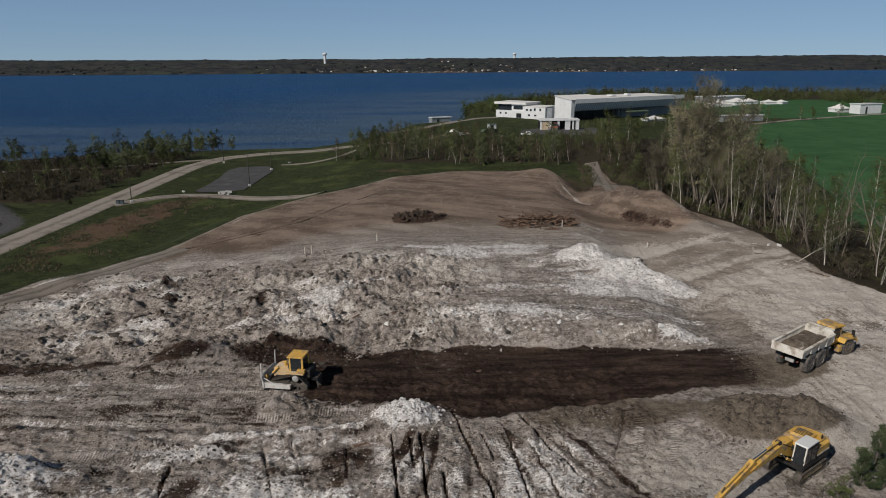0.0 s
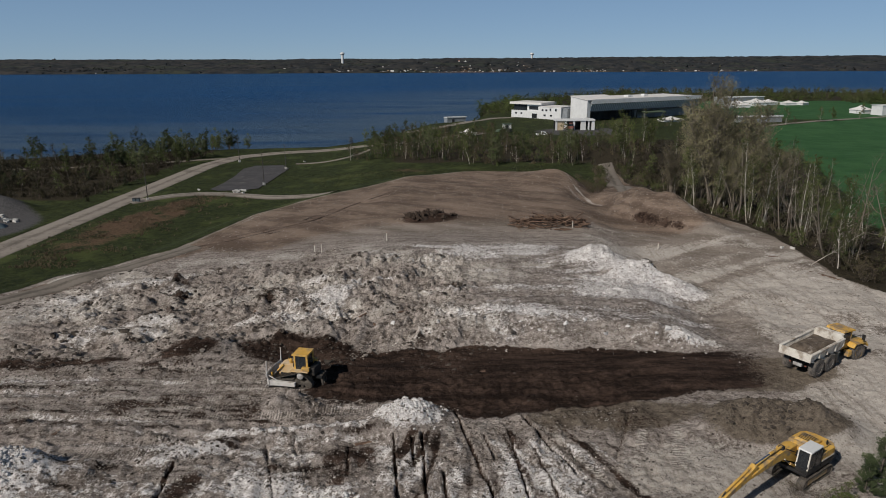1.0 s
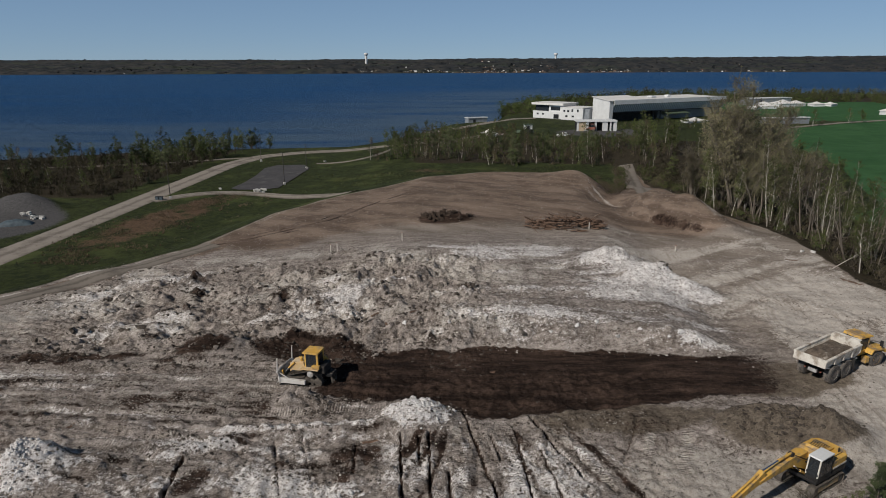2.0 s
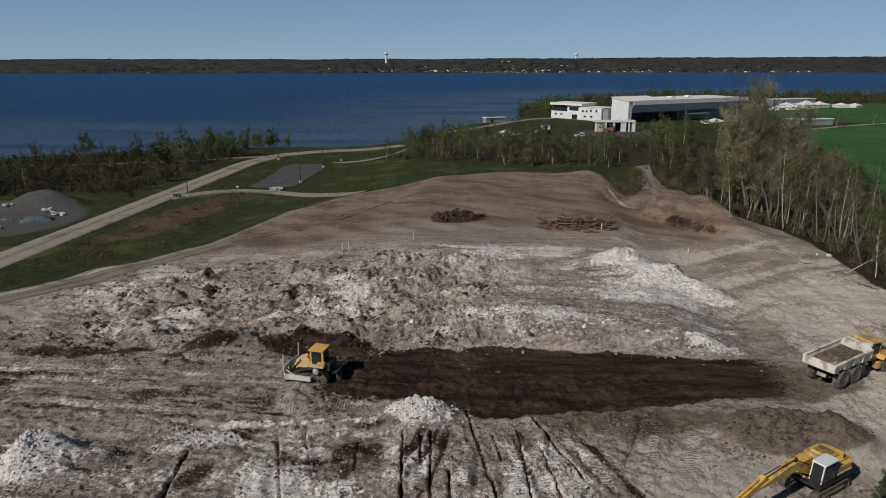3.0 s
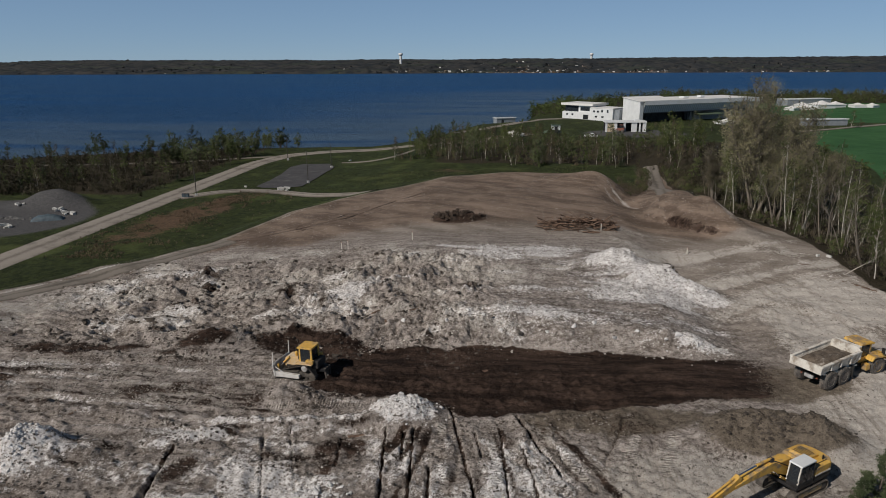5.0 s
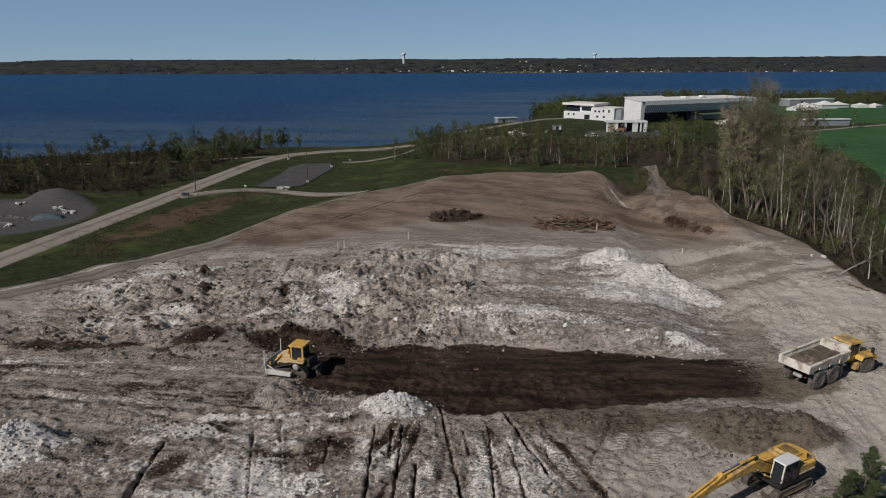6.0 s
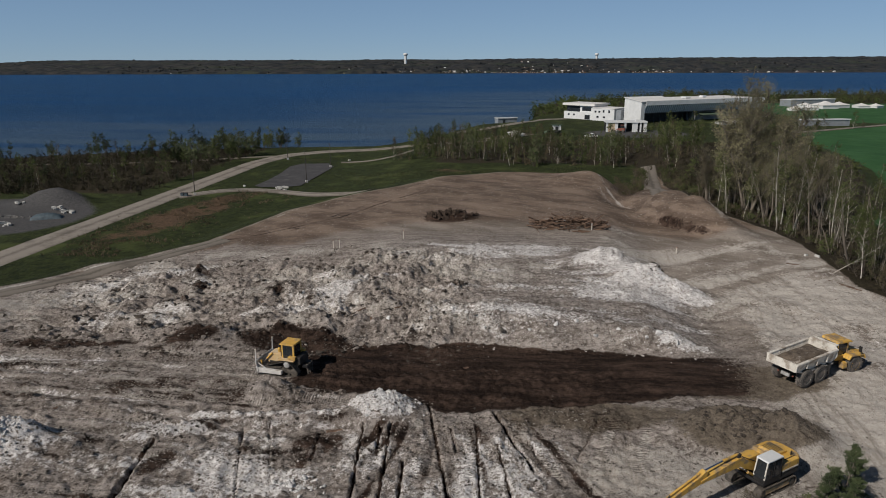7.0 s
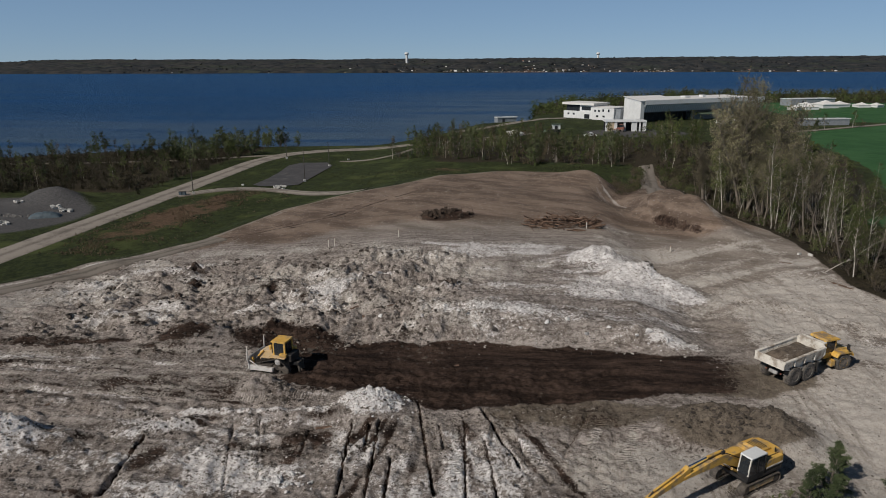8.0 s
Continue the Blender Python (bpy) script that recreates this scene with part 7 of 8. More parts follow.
for i in range(250):    # strip between the road and the lake
    x = rng.uniform(-215, -103)
    y = rng.uniform(168, 284)
    d = float(inside_distance(np.array(x), np.array(y), LAND))
    if d < 3 or (abs(d - 17) < 4.0) or float(hill(np.array(x), np.array(y), -116, 147, 20, 26, 0, 4)) > 0.3:
        continue
    ob = rng.choice((mids[4], mids[4], thins[3], thins[0], thins[1], spruces[1])) if d < 14 else rng.choice((thins[0], mids[2], thins[2], mids[5], thins[3], spruces[1]))
    plant(ob, x, y, rng.uniform(0.55, 1.15), rng.uniform(0, 360))
for i in range(60):     # shore side of the road
    x = rng.uniform(-135, -100)
    y = rng.uniform(225, 286)
    d = float(inside_distance(np.array(x), np.array(y), LAND))
    if d > 3 and abs(d - 17) > 3:
        plant(rng.choice((mids[4], mids[0], mids[1])), x, y, rng.uniform(0.8, 1.3), rng.uniform(0, 360))
for x, y, s in ((-108, 283, 1.25), (-103, 284, 1.15), (-99, 281, 1.2), (-94, 283, 0.9)):
    plant(mids[4], x, y, s, rng.uniform(0, 360))
for x, y, s in ((140, 352, 0.9), (152, 356, 1.0), (176, 372, 1.2), (182, 374, 1.0), (205, 392, 1.1), (214, 395, 1.3), (236, 408, 1.2), (100, 372, 0.8), (124, 380, 0.9), (135, 372, 1.0), (160, 366, 1.1)):
    plant(rng.choice(mids[:4]), x, y, s, rng.uniform(0, 360))
for i in range(36):
    x = rng.uniform(74, 150)
    y = 345 + rng.uniform(0, 35) + 0.25 * (x - 74)
    plant(rng.choice(mids), x, y, rng.uniform(0.5, 0.9), rng.uniform(0, 360))


def young_pine(x, y, tall, seed):
    """Whorls of rising boughs set with needle tufts."""
    r = random.Random(seed)
    t = thing("young_pine", "young olive-green pine with ragged whorled boughs", "tree", "trees")
    wood, needle = ([], []), ([], [])
    stem = way(Vector((0, 0, -0.2)), Vector((r.uniform(-0.06, 0.06), r.uniform(-0.06, 0.06), 1)), tall + 0.2, 8, 0.03, 0.05, r)
    tube(*wood, stem, 0.022 * tall, 0.012, 7)
    for k in range(int(11 * tall)):
        f = (k + r.random()) / (11 * tall)
        p = stem[min(int(f * 8), 7)].lerp(stem[min(int(f * 8), 7) + 1], f * 8 % 1)
        a = r.uniform(0, 6.28)
        length = tall * (0.46 * (1 - f) ** 0.8 + 0.05) * r.uniform(0.55, 1.2)
        line = way(p, Vector((math.cos(a), math.sin(a), 0.25 + 0.7 * f)), length, 4, 0.12, 0.1, r)
        tube(*wood, line, 0.018, 0.006, 4)
        for j in range(int(14 + 40 * length)):
            g = r.uniform(0.25, 1.0) ** 0.7 * 3.999
            c = line[int(g)].lerp(line[int(g) + 1], g % 1) + Vector((r.gauss(0, 0.09), r.gauss(0, 0.09), r.gauss(0.03, 0.07)))
            for _ in range(4):
                u = (Vector((r.gauss(0, 1), r.gauss(0, 1), r.gauss(0.6, 0.8)))).normalized()
                w = u.orthogonal().normalized() * 0.02
                b, n = len(needle[0]), r.uniform(0.1, 0.2)
                needle[0].extend((c - w, c + w, c + u * n))
                needle[1].append((b, b + 1, b + 2))
    raw_mesh("trunk", *wood, BARK, t, True)
    raw_mesh("crown", *needle, PINE, t)
    return place(t, x, y, r.uniform(0, 360), -0.05)


young_pine(29.3, 42.3, 3.6, 990)
young_pine(27.3, 40.5, 2.5, 991)
young_pine(28.5, 40.0, 2.7, 992)
young_pine(33.4, 41.8, 2.6, 993)
plant(shrubs[1], 24.8, 39.2, 0.8, 40)
plant(shrubs[0], 22.3, 39.9, 1.0, 140)
plant(shrubs[0], 23.4, 39.0, 0.7, 60)


# ---- woods and town beyond ----
def joined_copies(name, pieces, spots, material, label, category, smooth=False):
    """Many copies of a few (vertices, faces) patterns in one mesh."""
    V, F, base = [], [], 0
    arrays = [(np.array([tuple(v) for v in pv]), pf) for pv, pf in pieces]
    for i, (x, y, z, s, sz, a) in enumerate(spots):
        pv, pf = arrays[i % len(arrays)]
        c, n = math.cos(a), math.sin(a)
        q = np.stack([(pv[:, 0] * c - pv[:, 1] * n) * s + x, (pv[:, 0] * n + pv[:, 1] * c) * s + y, pv[:, 2] * sz + z], -1)
        V.extend(map(tuple, q))
        F.extend(tuple(k + base for k in f) for f in pf)
        base += len(pv)
    return tagged(raw_mesh(name, V, F, material, None, smooth), label, category, kind="stuff")


def crown_pattern(seed, scraps=24, size=0.34, tilt=0.5):
    """A ragged crown of leafy scraps, one metre wide and high."""
    r = random.Random(seed)
    V, F = [], []
    for k in range(scraps):
        d = Vector((r.gauss(0, 1), r.gauss(0, 1), r.gauss(0, 1))).normalized()
        c = Vector((0, 0, 0.52)) + Vector((d.x * 0.42, d.y * 0.42, d.z * 0.46)) * r.uniform(0.6, 1.0)
        u = (d.orthogonal() + d * r.uniform(-tilt, tilt)).normalized()
        w = d.cross(u)
        s = r.uniform(0.55, 1.0) * size
        b = len(V)
        V += [c - u * s, c + u * s * 0.6 + w * s * 0.8, c + u * s * 0.6 - w * s * 0.8]
        F.append((b, b + 1, b + 2))
    return V, F


def far_house(w, d, hgt, wall, roof, label):
    hs = thing("lakeside_house", label, "house", "houses on the far shore")
    part("wall", prism([(-d / 2, -1), (d / 2, -1), (d / 2, hgt), (0, hgt + d * 0.32), (-d / 2, hgt)], "x", -w / 2, w / 2), wall, hs)
    for s in (-1, 1):
        part("roof", prism([(0, hgt + d * 0.32 + 0.3), (s * (d / 2 + 0.6), hgt - 0.1), (s * (d / 2 + 0.6), hgt + 0.25), (0, hgt + d * 0.32 + 0.65)], "x", -w / 2 - 0.5, w / 2 + 0.5), roof, hs)
    for k in range(3):
        part("window", box(-w / 2 + w * (k + 0.3) / 3, -w / 2 + w * (k + 0.7) / 3, -d / 2 - 0.12, -d / 2 + 0.05, 1.2, 2.8), DARK, hs)
    return hs


houses = [far_house(13, 9, 5, CONCRETE, GREY_CLAD, "pale gabled house among trees across the lake"), far_house(16, 10, 4, TAN, BLACK, "tan low house among trees across the lake"),
          far_house(11, 8, 5.5, CREAM, REDPAINT, "cream house with reddish roof across the lake"), far_house(22, 12, 5, WHITE, ROOFING, "large white building across the lake")]
placed, lots = set(), []
rng = random.Random(55)
for i in range(230):
    x = rng.gauss(60, 380) if rng.random() < 0.75 else rng.uniform(-700, 1400)
    y = 2196 + 0.085 * x + abs(rng.gauss(0, 110 if i % 3 else 260)) + (rng.uniform(100, 500) if rng.random() < 0.1 else 0)
    k = rng.choice((0, 0, 0, 1, 2, 3))
    z = max(ground_z(x, y), LAKE_Z) + 1.0
    m = pose(x, y, z, 0, 0, rng.gauss(0, 25)) @ Matrix.Scale(rng.uniform(0.32, 0.66), 4)
    lots.append((x, y))
    if k in placed:
        copy_thing(houses[k], m)
    else:
        placed.add(k)
        houses[k].matrix_world = m


def canopy(x, y):
    """The tops of the far woods, crown by crown, open round the houses."""
    bank = y - 2190 - 0.085 * x + 14 * fbm(x, y, 60, 2, 803)
    z = np.maximum(height(x, y), LAKE_Z) + (6.5 + 9 * fbm(x, y, 300, 3, 801)) * ease(bank, 0, 26) - 3 * (1 - ease(bank, -10, 0))
    z = z + (7.0 * fbm(x, y, 26, 2, 805, 0.65) + 4.0 * fbm(x, y, 13, 1, 809)) * ease(bank, 0, 40)
    for hx, hy in lots:
        z = z - 7.0 * np.exp(-((x - hx) / 11) ** 2 - (np.maximum(np.abs(y - hy + 22) - 22, 0) / 14) ** 2) * (np.abs(x - hx) < 40)
    return z


far_canopy, CX, CY, CZ = grid_mesh("far_canopy", spaced([(-2200, 9), (-900, 6), (900, 6), (2000, 9)]), spaced([(1990, 6), (2400, 8), (2900, 16), (3500, 40)]), canopy, FARWOOD)
tagged(far_canopy, "dense brown and dull green canopy beyond the lake", "woods", kind="stuff")
crowns = [crown_pattern(1000 + i, 26, 0.3, 0.15) for i in range(6)]
spots = []
rng = random.Random(44)
lot_x, lot_y = np.array([p[0] for p in lots]), np.array([p[1] for p in lots])
while len(spots) < 7500:
    x = rng.uniform(-2100, 1900)
    y = 2212 + 0.085 * x + abs(rng.gauss(0, 1)) * 420 - (22 if rng.random() < 0.1 else 0) + (0 if rng.random() < 0.6 else rng.uniform(0, 1200))
    if np.any((abs(lot_x - x) < 9) & (lot_y - y > -7) & (lot_y - y < 85)) and rng.random() < 0.85:
        continue
    w = rng.uniform(5, 10)
    spots.append((x, y, 0, w * rng.uniform(1.0, 1.5), w * rng.uniform(0.6, 1.1) * (1.35 if rng.random() < 0.05 else 1), rng.uniform(0, 6.28)))
zz = surface_z(np.array([s[0] for s in spots]), np.array([s[1] for s in spots]))
spots = [(x, y, max(z, LAKE_Z) - 0.5, s, sz, a) for (x, y, _, s, sz, a), z in zip(spots, zz)]
joined_copies("far_woods", crowns, spots, FARWOOD, "brown and dull green woods along the far shore", "woods")

def shifted(parts):
    V, F = [], []
    for pv, pf in parts:
        F += [tuple(k + len(V) for k in f) for f in pf]
        V += pv
    return V, F


leafy, woody = [], []
for i in range(5):
    wd, tw, lf = grow(seed=1100 + i, tall=1.0, girth=0.014, limbs=9, first=0.08, reach=0.34, rise=1.0, twigs=3, twig_len=0.19, leaves=210, leaf_size=0.042, stems=2, spread=0.18, twig_r=0.004, wobble=0.12, steps=(3, 2, 1), round_=4)
    leafy.append(lf)
    woody.append(shifted([wd, tw]))


def on_ground(spots):
    zz = surface_z(np.array([s[0] for s in spots]), np.array([s[1] for s in spots]))
    return [(x, y, z - 0.1, s, sz, a) for (x, y, _, s, sz, a), z in zip(spots, zz)]


def scrub(name, spots, leaf_mat, wood_mat, what):
    spots = on_ground(spots)
    joined_copies(name, leafy, spots, leaf_mat, "dense " + what, "woods")
    joined_copies(name.replace("scrub", "thicket"), woody, spots, wood_mat, "bare stems of " + what, "woods")


rng = random.Random(66)
spots = []
while len(spots) < 640:
    x = rng.uniform(5, 420)
    y = 442 + abs(rng.gauss(0, 1)) * 130
    d = float(inside_distance(np.array(x), np.array(y), LAND))
    if d < 3 or (60 < x < 172 and y < 460 + 0.53 * (x - 71)) or (172 <= x < 320 and y < 580):
        continue
    w = rng.uniform(6.0, 10.5)
    spots.append((x, y, 0, w, w, rng.uniform(0, 6.28)))
for i in range(110):
    x, y = rng.uniform(10, 70), rng.uniform(440, 640)
    d = float(inside_distance(np.array(x), np.array(y), LAND))
    if d > 2:
        w = rng.uniform(3.5, 7) * (0.5 + 0.5 * min(1, d / 40))
        spots.append((x, y, 0, w, w, rng.uniform(0, 6.28)))
joined_copies("lakeside_woods", leafy, on_ground(spots), LEAF, "dense olive woods behind the hall", "woods")

spots = []
while len(spots) < 1000:
    x, y = rng.uniform(15, 640), rng.uniform(540, 780)
    if float(inside_distance(np.array(x), np.array(y), LAND)) < 4 or (172 <= x < 320 and y < 585):
        continue
    w = rng.uniform(6, 11) * (0.5 + 0.5 * float(ease(np.array(x), 20, 120)))
    spots.append((x, y, 0, w * 0.75, w * rng.uniform(0.7, 1.15), rng.uniform(0, 6.28)))
joined_copies("headland_woods", leafy, on_ground(spots), HEADLAND, "olive and brown woods on the headland", "woods")

spots = []
while len(spots) < 950:
    x, y = rng.uniform(-235, -102), rng.uniform(166, 286)
    d = float(inside_distance(np.array(x), np.array(y), LAND))
    if d < 20.5 or float(hill(np.array(x), np.array(y), -116, 147, 20, 26, 0, 4)) > 0.3:
        continue
    w = rng.uniform(1.6, 4.4)
    spots.append((x, y, 0, w, w * rng.uniform(0.9, 1.7), rng.uniform(0, 6.28)))
scrub("roadside_scrub", spots, SCRUB, TWIG, "low brown-olive scrub beside the lake road")

spots = []
while len(spots) < 620:
    y = 210 + rng.uniform(0, 132)
    x = rng.uniform(-40, 66)
    if y < 213 + (8 - 0.2 * x if x < 0 else 0) or (x > 24 and y > 292) or (x > 16 and y > 312) or float(inside_distance(np.array(x), np.array(y), LAND)) < 5 or (abs(x - 46) < 4 and y < 235):
        continue
    w = 1.3 + 3.2 * rng.random() ** 2
    spots.append((x, y, 0, w, w * rng.uniform(0.9, 2.0), rng.uniform(0, 6.28)))
scrub("meadow_scrub", spots[:330], OCHRE, TWIG, "olive scrub between meadow and hall")
scrub("yard_scrub", spots[330:], LEAF, BARK, "fresh green scrub between meadow and hall")

spots = []
while len(spots) < 420:
    y = rng.uniform(78, 285)
    x = edge_x(min(y, 200)) + 3 + abs(rng.gauss(0, 14))
    if y > 200:
        x = rng.uniform(44, 110)
    if float(inside_distance(np.array(x), np.array(y), FIELD)) > -2 or float(inside_distance(np.array(x), np.array(y), SITE)) > -2.5:
        continue
    w = rng.uniform(1.4, 3.4) + (1.0 if 150 < y < 230 else 0)
    spots.append((x, y, 0, w, w, rng.uniform(0, 6.28)))
scrub("birchwood_scrub", spots, SCRUB, TWIG, "brown undergrowth of the birch wood")

def tussocks(seed, n, spot):
    """Tufts of bent dry blades, in one mesh."""
    r = random.Random(seed)
    V, F = [], []
    while n:
        x, y = spot(r)
        if x is None:
            continue
        n -= 1
        z, size = ground_z(x, y) - 0.03, r.uniform(0.22, 0.6)
        for _ in range(9):
            a, lean = r.uniform(0, 6.28), r.uniform(0.1, 0.7)
            side = Vector((-math.sin(a), math.cos(a), 0)) * 0.07 * size
            foot = Vector((x + r.gauss(0, 0.22) * size, y + r.gauss(0, 0.22) * size, z))
            b = len(V)
            V += [foot - side, foot + side, foot + Vector((math.cos(a) * lean, math.sin(a) * lean, 1.0)) * size * r.uniform(0.6, 1.2)]
            F.append((b, b + 1, b + 2))
    return V, F


def verge(r):
    t = r.random()
    x, y = -81 + 11 * t + r.gauss(0, 5.5), 112 + 68 * t
    if float(fbm(np.array(x), np.array(y), 5, 3, 811)) < -0.02:
        return None, None
    return x, y


def meadow(r):
    x, y = r.uniform(-60, 26), r.uniform(180, 212)
    if float(inside_distance(np.array(x), np.array(y), SITE)) > -3 or float(fbm(np.array(x), np.array(y), 9, 3, 813)) < 0.05:
        return None, None
    return x, y


STRAW = surface("dry_straw", (0.12, 0.088, 0.055), (0.21, 0.158, 0.1), 0.2, 0.9, 0, vary=0.7, by_island=True)
GRASS = surface("rough_grass", (0.06, 0.068, 0.026), (0.115, 0.115, 0.05), 0.2, 0.9, 0, vary=0.6, by_island=True)
tagged(raw_mesh("dry_grass", *tussocks(1500, 1700, verge), STRAW), "straw-coloured dry tussocks on the road verge", "grass", kind="stuff")
tagged(raw_mesh("rough_grass", *tussocks(1501, 900, meadow), GRASS), "rough olive tussocks in the meadow", "grass", kind="stuff")

# clods and broken chalk strewn over the worked ground
clod_shapes = []
for i in range(5):
    r = random.Random(1200 + i)
    bm = bmesh.new()
    bmesh.ops.create_icosphere(bm, subdivisions=1, radius=0.5)
    for v in bm.verts:
        v.co *= r.uniform(0.5, 1.35)
    bm.verts.index_update()
    clod_shapes.append(([v.co.copy() for v in bm.verts], [tuple(v.index for v in f.verts) for f in bm.faces]))
    bm.free()


crumb_shapes = []
for i in range(6):
    r = random.Random(1250 + i)
    bm = bmesh.new()
    bmesh.ops.create_cube(bm, size=0.7)
    for v in bm.verts:
        v.co *= r.uniform(0.6, 1.3)
    bm.verts.index_update()
    crumb_shapes.append(([v.co.copy() for v in bm.verts], [tuple(v.index for v in f.verts) for f in bm.faces]))
    bm.free()


def strewn(seed, n, box4, size, keep):
    r = np.random.default_rng(seed)
    x, y = r.uniform(box4[0], box4[1], n), r.uniform(box4[2], box4[3], n)
    ok = keep(x, y, r.uniform(0, 1, n))
    x, y = x[ok], y[ok]
    z = surface_z(x, y)
    s = size[0] * (size[1] / size[0]) ** (r.uniform(0, 1, len(x)) ** 2.2)
    return [(x[i], y[i], z[i], s[i], s[i] * 0.72, r.uniform(0, 6.28)) for i in range(len(x))]


def off_strip(x, y):
    return ~((x > -15) & (y > 49.0 + 0.2 * np.maximum(x, 0)) & (y < step_line(x)) & ~((x < -1) & (y < 52)))


def rough_keep(x, y, q):
    lump = fbm(x, y, 4.6, 5, 21, 0.62)
    return q < ease(lump + 0.5 * fbm(x, y, 3.2, 4, 221), -0.05, 0.22) * (1 - 0.85 * ease(x, -6, 4))


def bank_keep(x, y, q):
    s = y - step_line(x)
    return (q < np.exp(-((s - 2.2) / 1.5) ** 2)) & (x > -9) & (x < 26)


def near_keep(x, y, q):
    return (q < ease(lane_noise(x, y) + 0.5 * fbm(x, y, 3.0, 4, 265), 0.0, 0.2)) & (off_strip(x, y) | (q < 0.15))


clods = strewn(1, 9000, (-62, 4, 58, 92), (0.1, 0.6), rough_keep) + strewn(3, 8000, (-46, 10, 35, 60), (0.07, 0.34), near_keep)
clods += strewn(2, 2600, (-60, -6, 60, 96), (0.3, 1.1), lambda x, y, q: (q < ease(fbm(x, y, 2.6, 3, 272), 0.12, 0.26) * ease(x, -60, -50))) + strewn(4, 1500, (16, 31, 45, 53), (0.12, 0.5), lambda x, y, q: q < hill(x, y, 24.6, 48.8, 4.8, 2.3, 0, 1.6)) + strewn(5, 500, (-32, -11, 59, 68), (0.15, 0.6), lambda x, y, q: q < 0.7)
for k, (cx, cy, rx, ry) in enumerate(CLUSTERS):
    clods += strewn(40 + k, 150, (cx - 2 * rx, cx + 2 * rx, cy - 2 * ry, cy + 2 * ry), (0.22, 0.85), lambda x, y, q: q < hill(x, y, cx, cy, rx, ry, 8, 1.3))
for k, (ax, ay, bx, by, w) in enumerate(CLODROWS):
    clods += strewn(60 + k, 700, (ax, bx, min(ay, by) - 1.5, max(ay, by) + 1.5), (0.1, 0.4), lambda x, y, q: q < np.exp(-(along(x, y, ax, ay, bx, by)[1] / (1.2 * w)) ** 2) * ease(fbm(x, y, 1.8, 3, 273), -0.1, 0.2))
crumbs = strewn(6, 42000, (-46, 14, 34, 60), (0.06, 0.24), lambda x, y, q: (q < 0.12 + 0.7 * ease(lane_noise(x, y) + 0.6 * fbm(x, y, 1.6, 3, 266), 0.0, 0.25)) & off_strip(x, y))
crumbs += strewn(7, 12000, (-64, 26, 60, 100), (0.07, 0.3), lambda x, y, q: (q < 0.1 + 0.7 * ease(fbm(x, y, 2.2, 4, 267), 0.05, 0.25)) & off_strip(x, y))
crumbs += strewn(8, 1500, (26, 48, 40, 60), (0.06, 0.22), lambda x, y, q: q < ease(fbm(x * 0.4, y, 1.6, 3, 268), 0.05, 0.2))
crumbs += strewn(16, 9000, (-46, 46, 94, 165), (0.08, 0.34), lambda x, y, q: (q < 0.15 + 0.8 * ease(fbm(x + 0.6 * y, (y - 0.6 * x) * 0.5, 4, 3, 274), 0.0, 0.2)) & (inside_distance(x, y, SITE) > 2))
joined_copies("crumbs", crumb_shapes, crumbs, CRUMB, "small mixed earth crumbs strewn over the ground", "clods")
lumps = strewn(9, 7500, (-60, 2, 60, 92), (0.16, 0.7), lambda x, y, q: q < ease(fbm(x, y, 3.6, 4, 269), -0.05, 0.2) * (1 - 0.7 * ease(x, -8, 0)) * ease(x, -58, -48))
lumps += strewn(10, 2000, (-46, 8, 34, 58), (0.1, 0.36), lambda x, y, q: (q < ease(fbm(x, y, 2.4, 4, 270), 0.0, 0.25)) & off_strip(x, y))
joined_copies("earth_lumps", clod_shapes, lumps, DIRTCLOD, "grey-brown lumps of broken earth on the churned ground", "clods")
joined_copies("clods", clod_shapes, clods, CLOD, "dark earth clods strewn over the churned ground", "clods")
chalks = strewn(11, 2200, (-62, 4, 60, 96), (0.08, 0.42), lambda x, y, q: (q < ease(fbm(x, y, 5.5, 5, 251, 0.62), -0.02, 0.14)) & ((y > 66.5) | (np.abs(x + 18) > 8))) + strewn(12, 2600, (-13, 27, 60, 71), (0.07, 0.36), bank_keep)
chalks += strewn(13, 7000, (-46, 12, 34, 58), (0.05, 0.26), lambda x, y, q: (q < ease(fbm(x, y, 5.5, 5, 251, 0.62), 0.0, 0.14)) & off_strip(x, y)) + strewn(14, 900, (12, 32, 74, 95), (0.08, 0.26), lambda x, y, q: q < 0.5)
chalks += strewn(15, 500, (-30, 45, 96, 170), (0.08, 0.26), lambda x, y, q: q < 0.6)
joined_copies("chalk_lumps", clod_shapes, chalks, PALECLOD, "pale chalk lumps strewn over the churned ground", "stones")


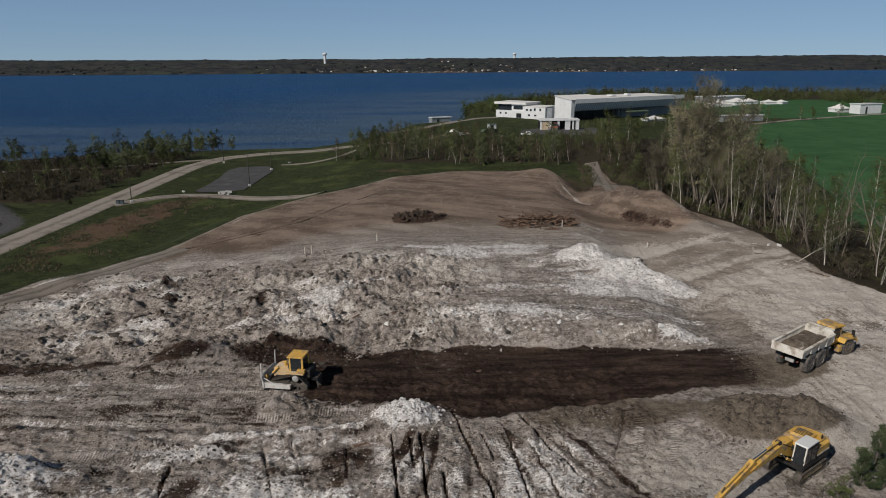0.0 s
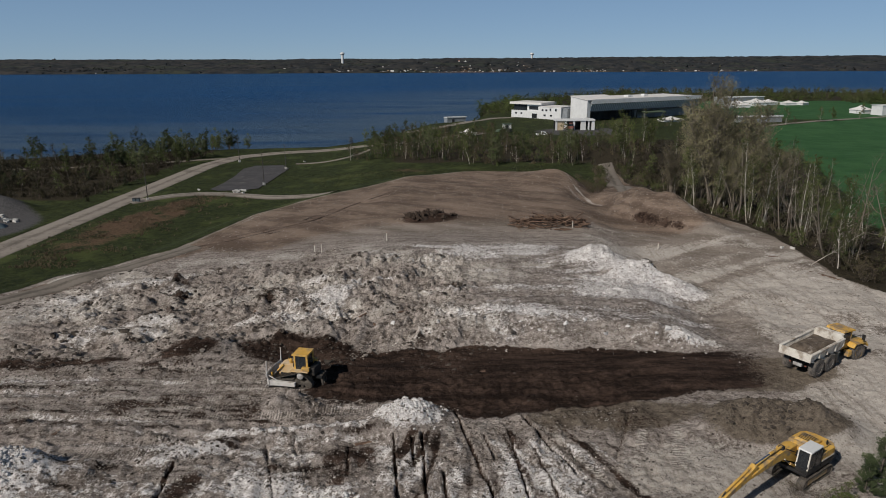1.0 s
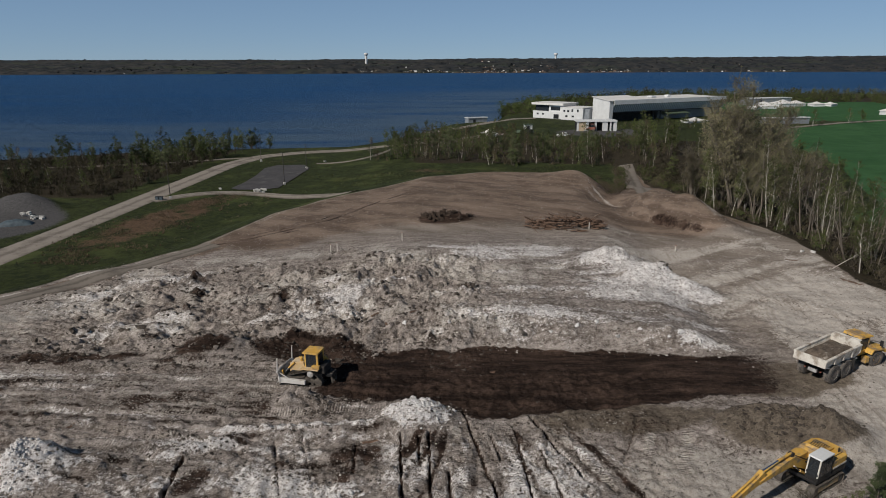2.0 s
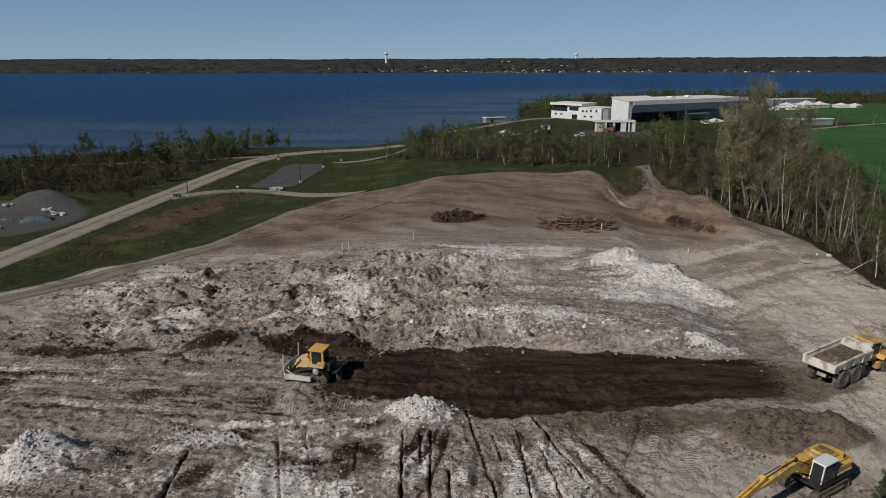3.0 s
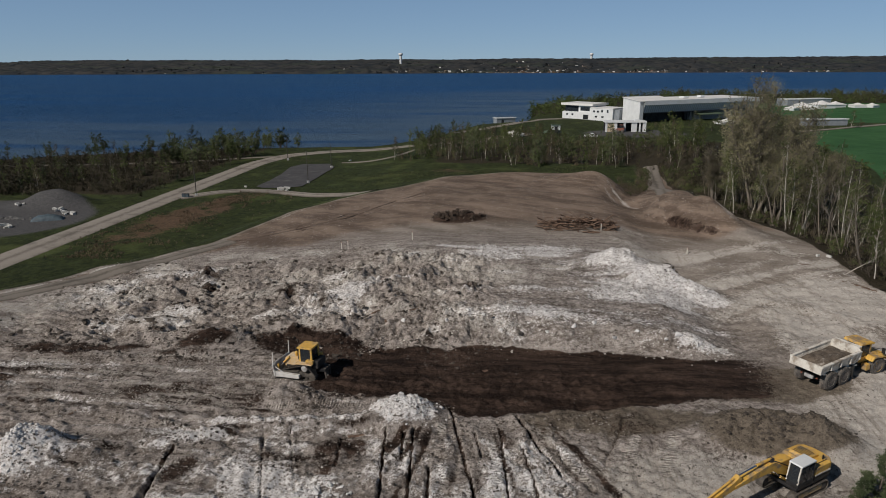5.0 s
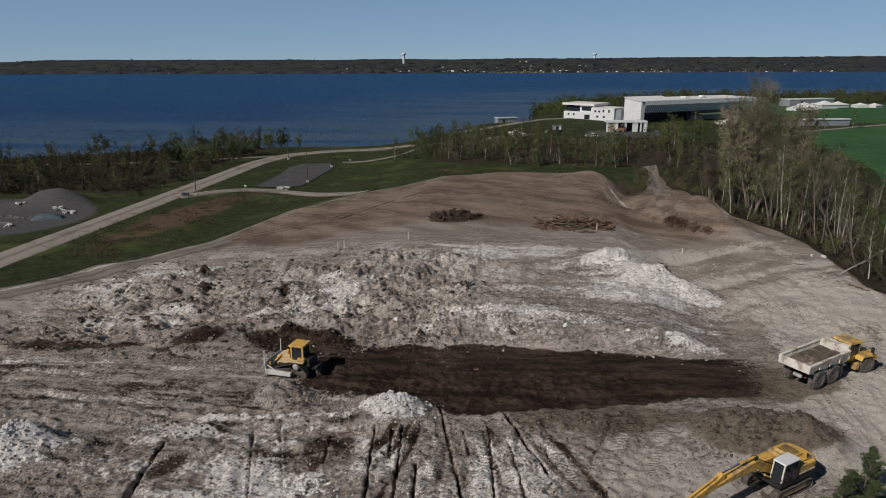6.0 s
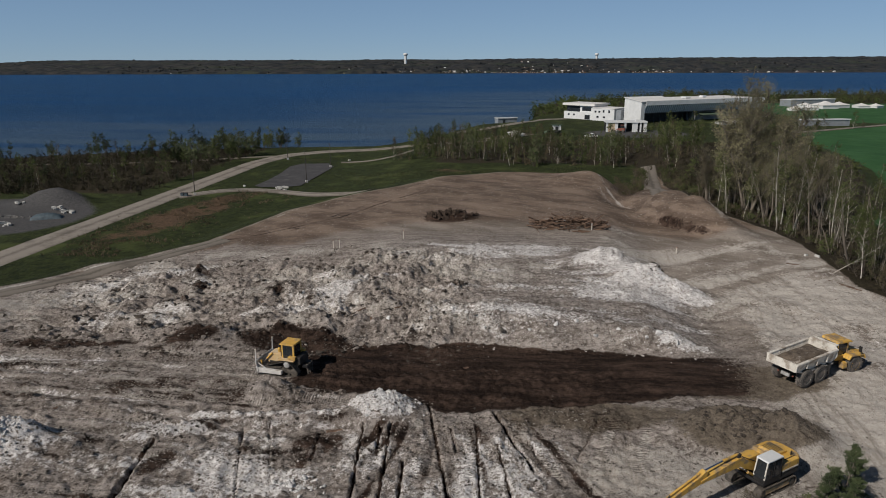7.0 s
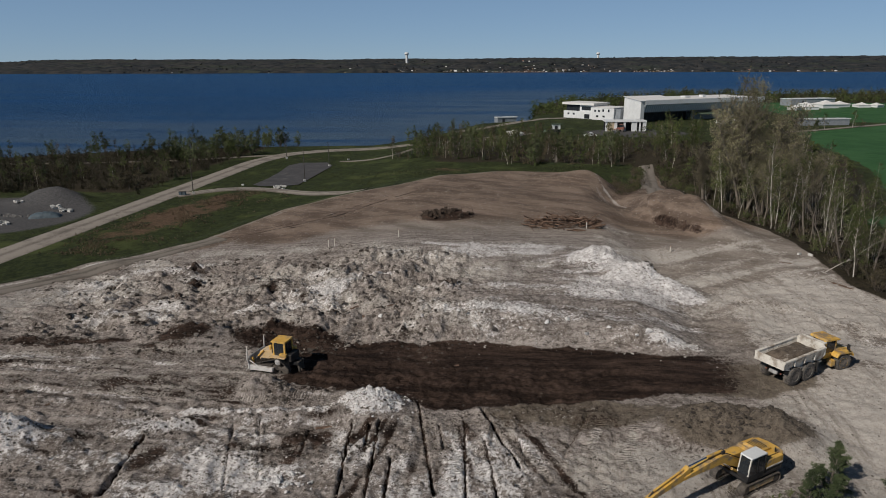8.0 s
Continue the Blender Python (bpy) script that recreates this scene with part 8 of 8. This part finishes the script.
def boulder(x, y, size, seed, material, label):
    """A broken block with a few flat faces."""
    r = random.Random(seed)
    bm = bmesh.new()
    bmesh.ops.create_icosphere(bm, subdivisions=2, radius=0.5)
    for _ in range(10):
        d = Vector((r.gauss(0, 1), r.gauss(0, 1), r.gauss(0, 1))).normalized()
        cap = r.uniform(0.16, 0.36)
        for v in bm.verts:
            over = v.co.dot(d) - cap
            if over > 0:
                v.co -= d * over
    for v in bm.verts:
        v.co *= r.uniform(0.95, 1.06)
    ob = tagged(link_mesh("boulder", bm, material), label, "boulder", "boulders on the cut bank")
    ob.matrix_world = pose(x, y, ground_z(x, y) + 0.06 * size, r.uniform(-20, 20), r.uniform(-20, 20), r.uniform(0, 360)) @ Matrix.Diagonal((size * 1.25, size, size * 0.85, 1))


for k, (x, y, size, pale) in enumerate(((4.5, 64.9, 1.1, 0), (10.1, 65.5, 0.8, 1), (14.3, 64.6, 0.8, 1), (0.5, 66.3, 0.7, 1), (5.4, 66.2, 0.6, 1), (20.4, 64.0, 0.9, 1), (19.2, 63.6, 0.6, 1), (-3.4, 66.0, 0.7, 1), (-6.2, 65.4, 0.9, 0), (7.4, 65.0, 0.5, 1),
                                        (12.3, 66.4, 0.6, 1), (16.6, 65.0, 0.6, 1), (2.6, 65.0, 0.5, 1), (-8.4, 67.2, 0.7, 1), (8.8, 66.9, 0.5, 0), (-1.2, 68.2, 0.6, 1), (22.2, 63.2, 0.7, 1))):
    boulder(x, y, size, 1400 + k, STONE if pale else DIRTCLOD, "pale broken boulder in the crumbling cut bank" if pale else "grey earthy boulder on the churned ground")


def water_tower(x, y, base, tall, tank_r, label):
    w = thing("water_tower", label, "water tower")
    part("shaft", lathe([(tank_r * 0.7, base), (tank_r * 0.55, base + 6), (tank_r * 0.55, tall - tank_r * 0.9), (tank_r * 0.75, tall - tank_r * 0.6)], "z", (0, 0, 0), 24), WHITE, w)
    part("tank", lathe([(tank_r * 0.7, tall - tank_r * 0.75), (tank_r * 0.97, tall - tank_r * 0.45), (tank_r, tall - tank_r * 0.1), (tank_r * 0.8, tall + tank_r * 0.22), (tank_r * 0.3, tall + tank_r * 0.36)], "z", (0, 0, 0), 28), WHITE, w)
    w.location = (x, y, 0)
    return w


water_tower(-465, 2600, -6, 58, 8.6, "white pedestal water tower above the far woods")
water_tower(330, 3350, 0, 62, 9.5, "small distant white water tower on the skyline")
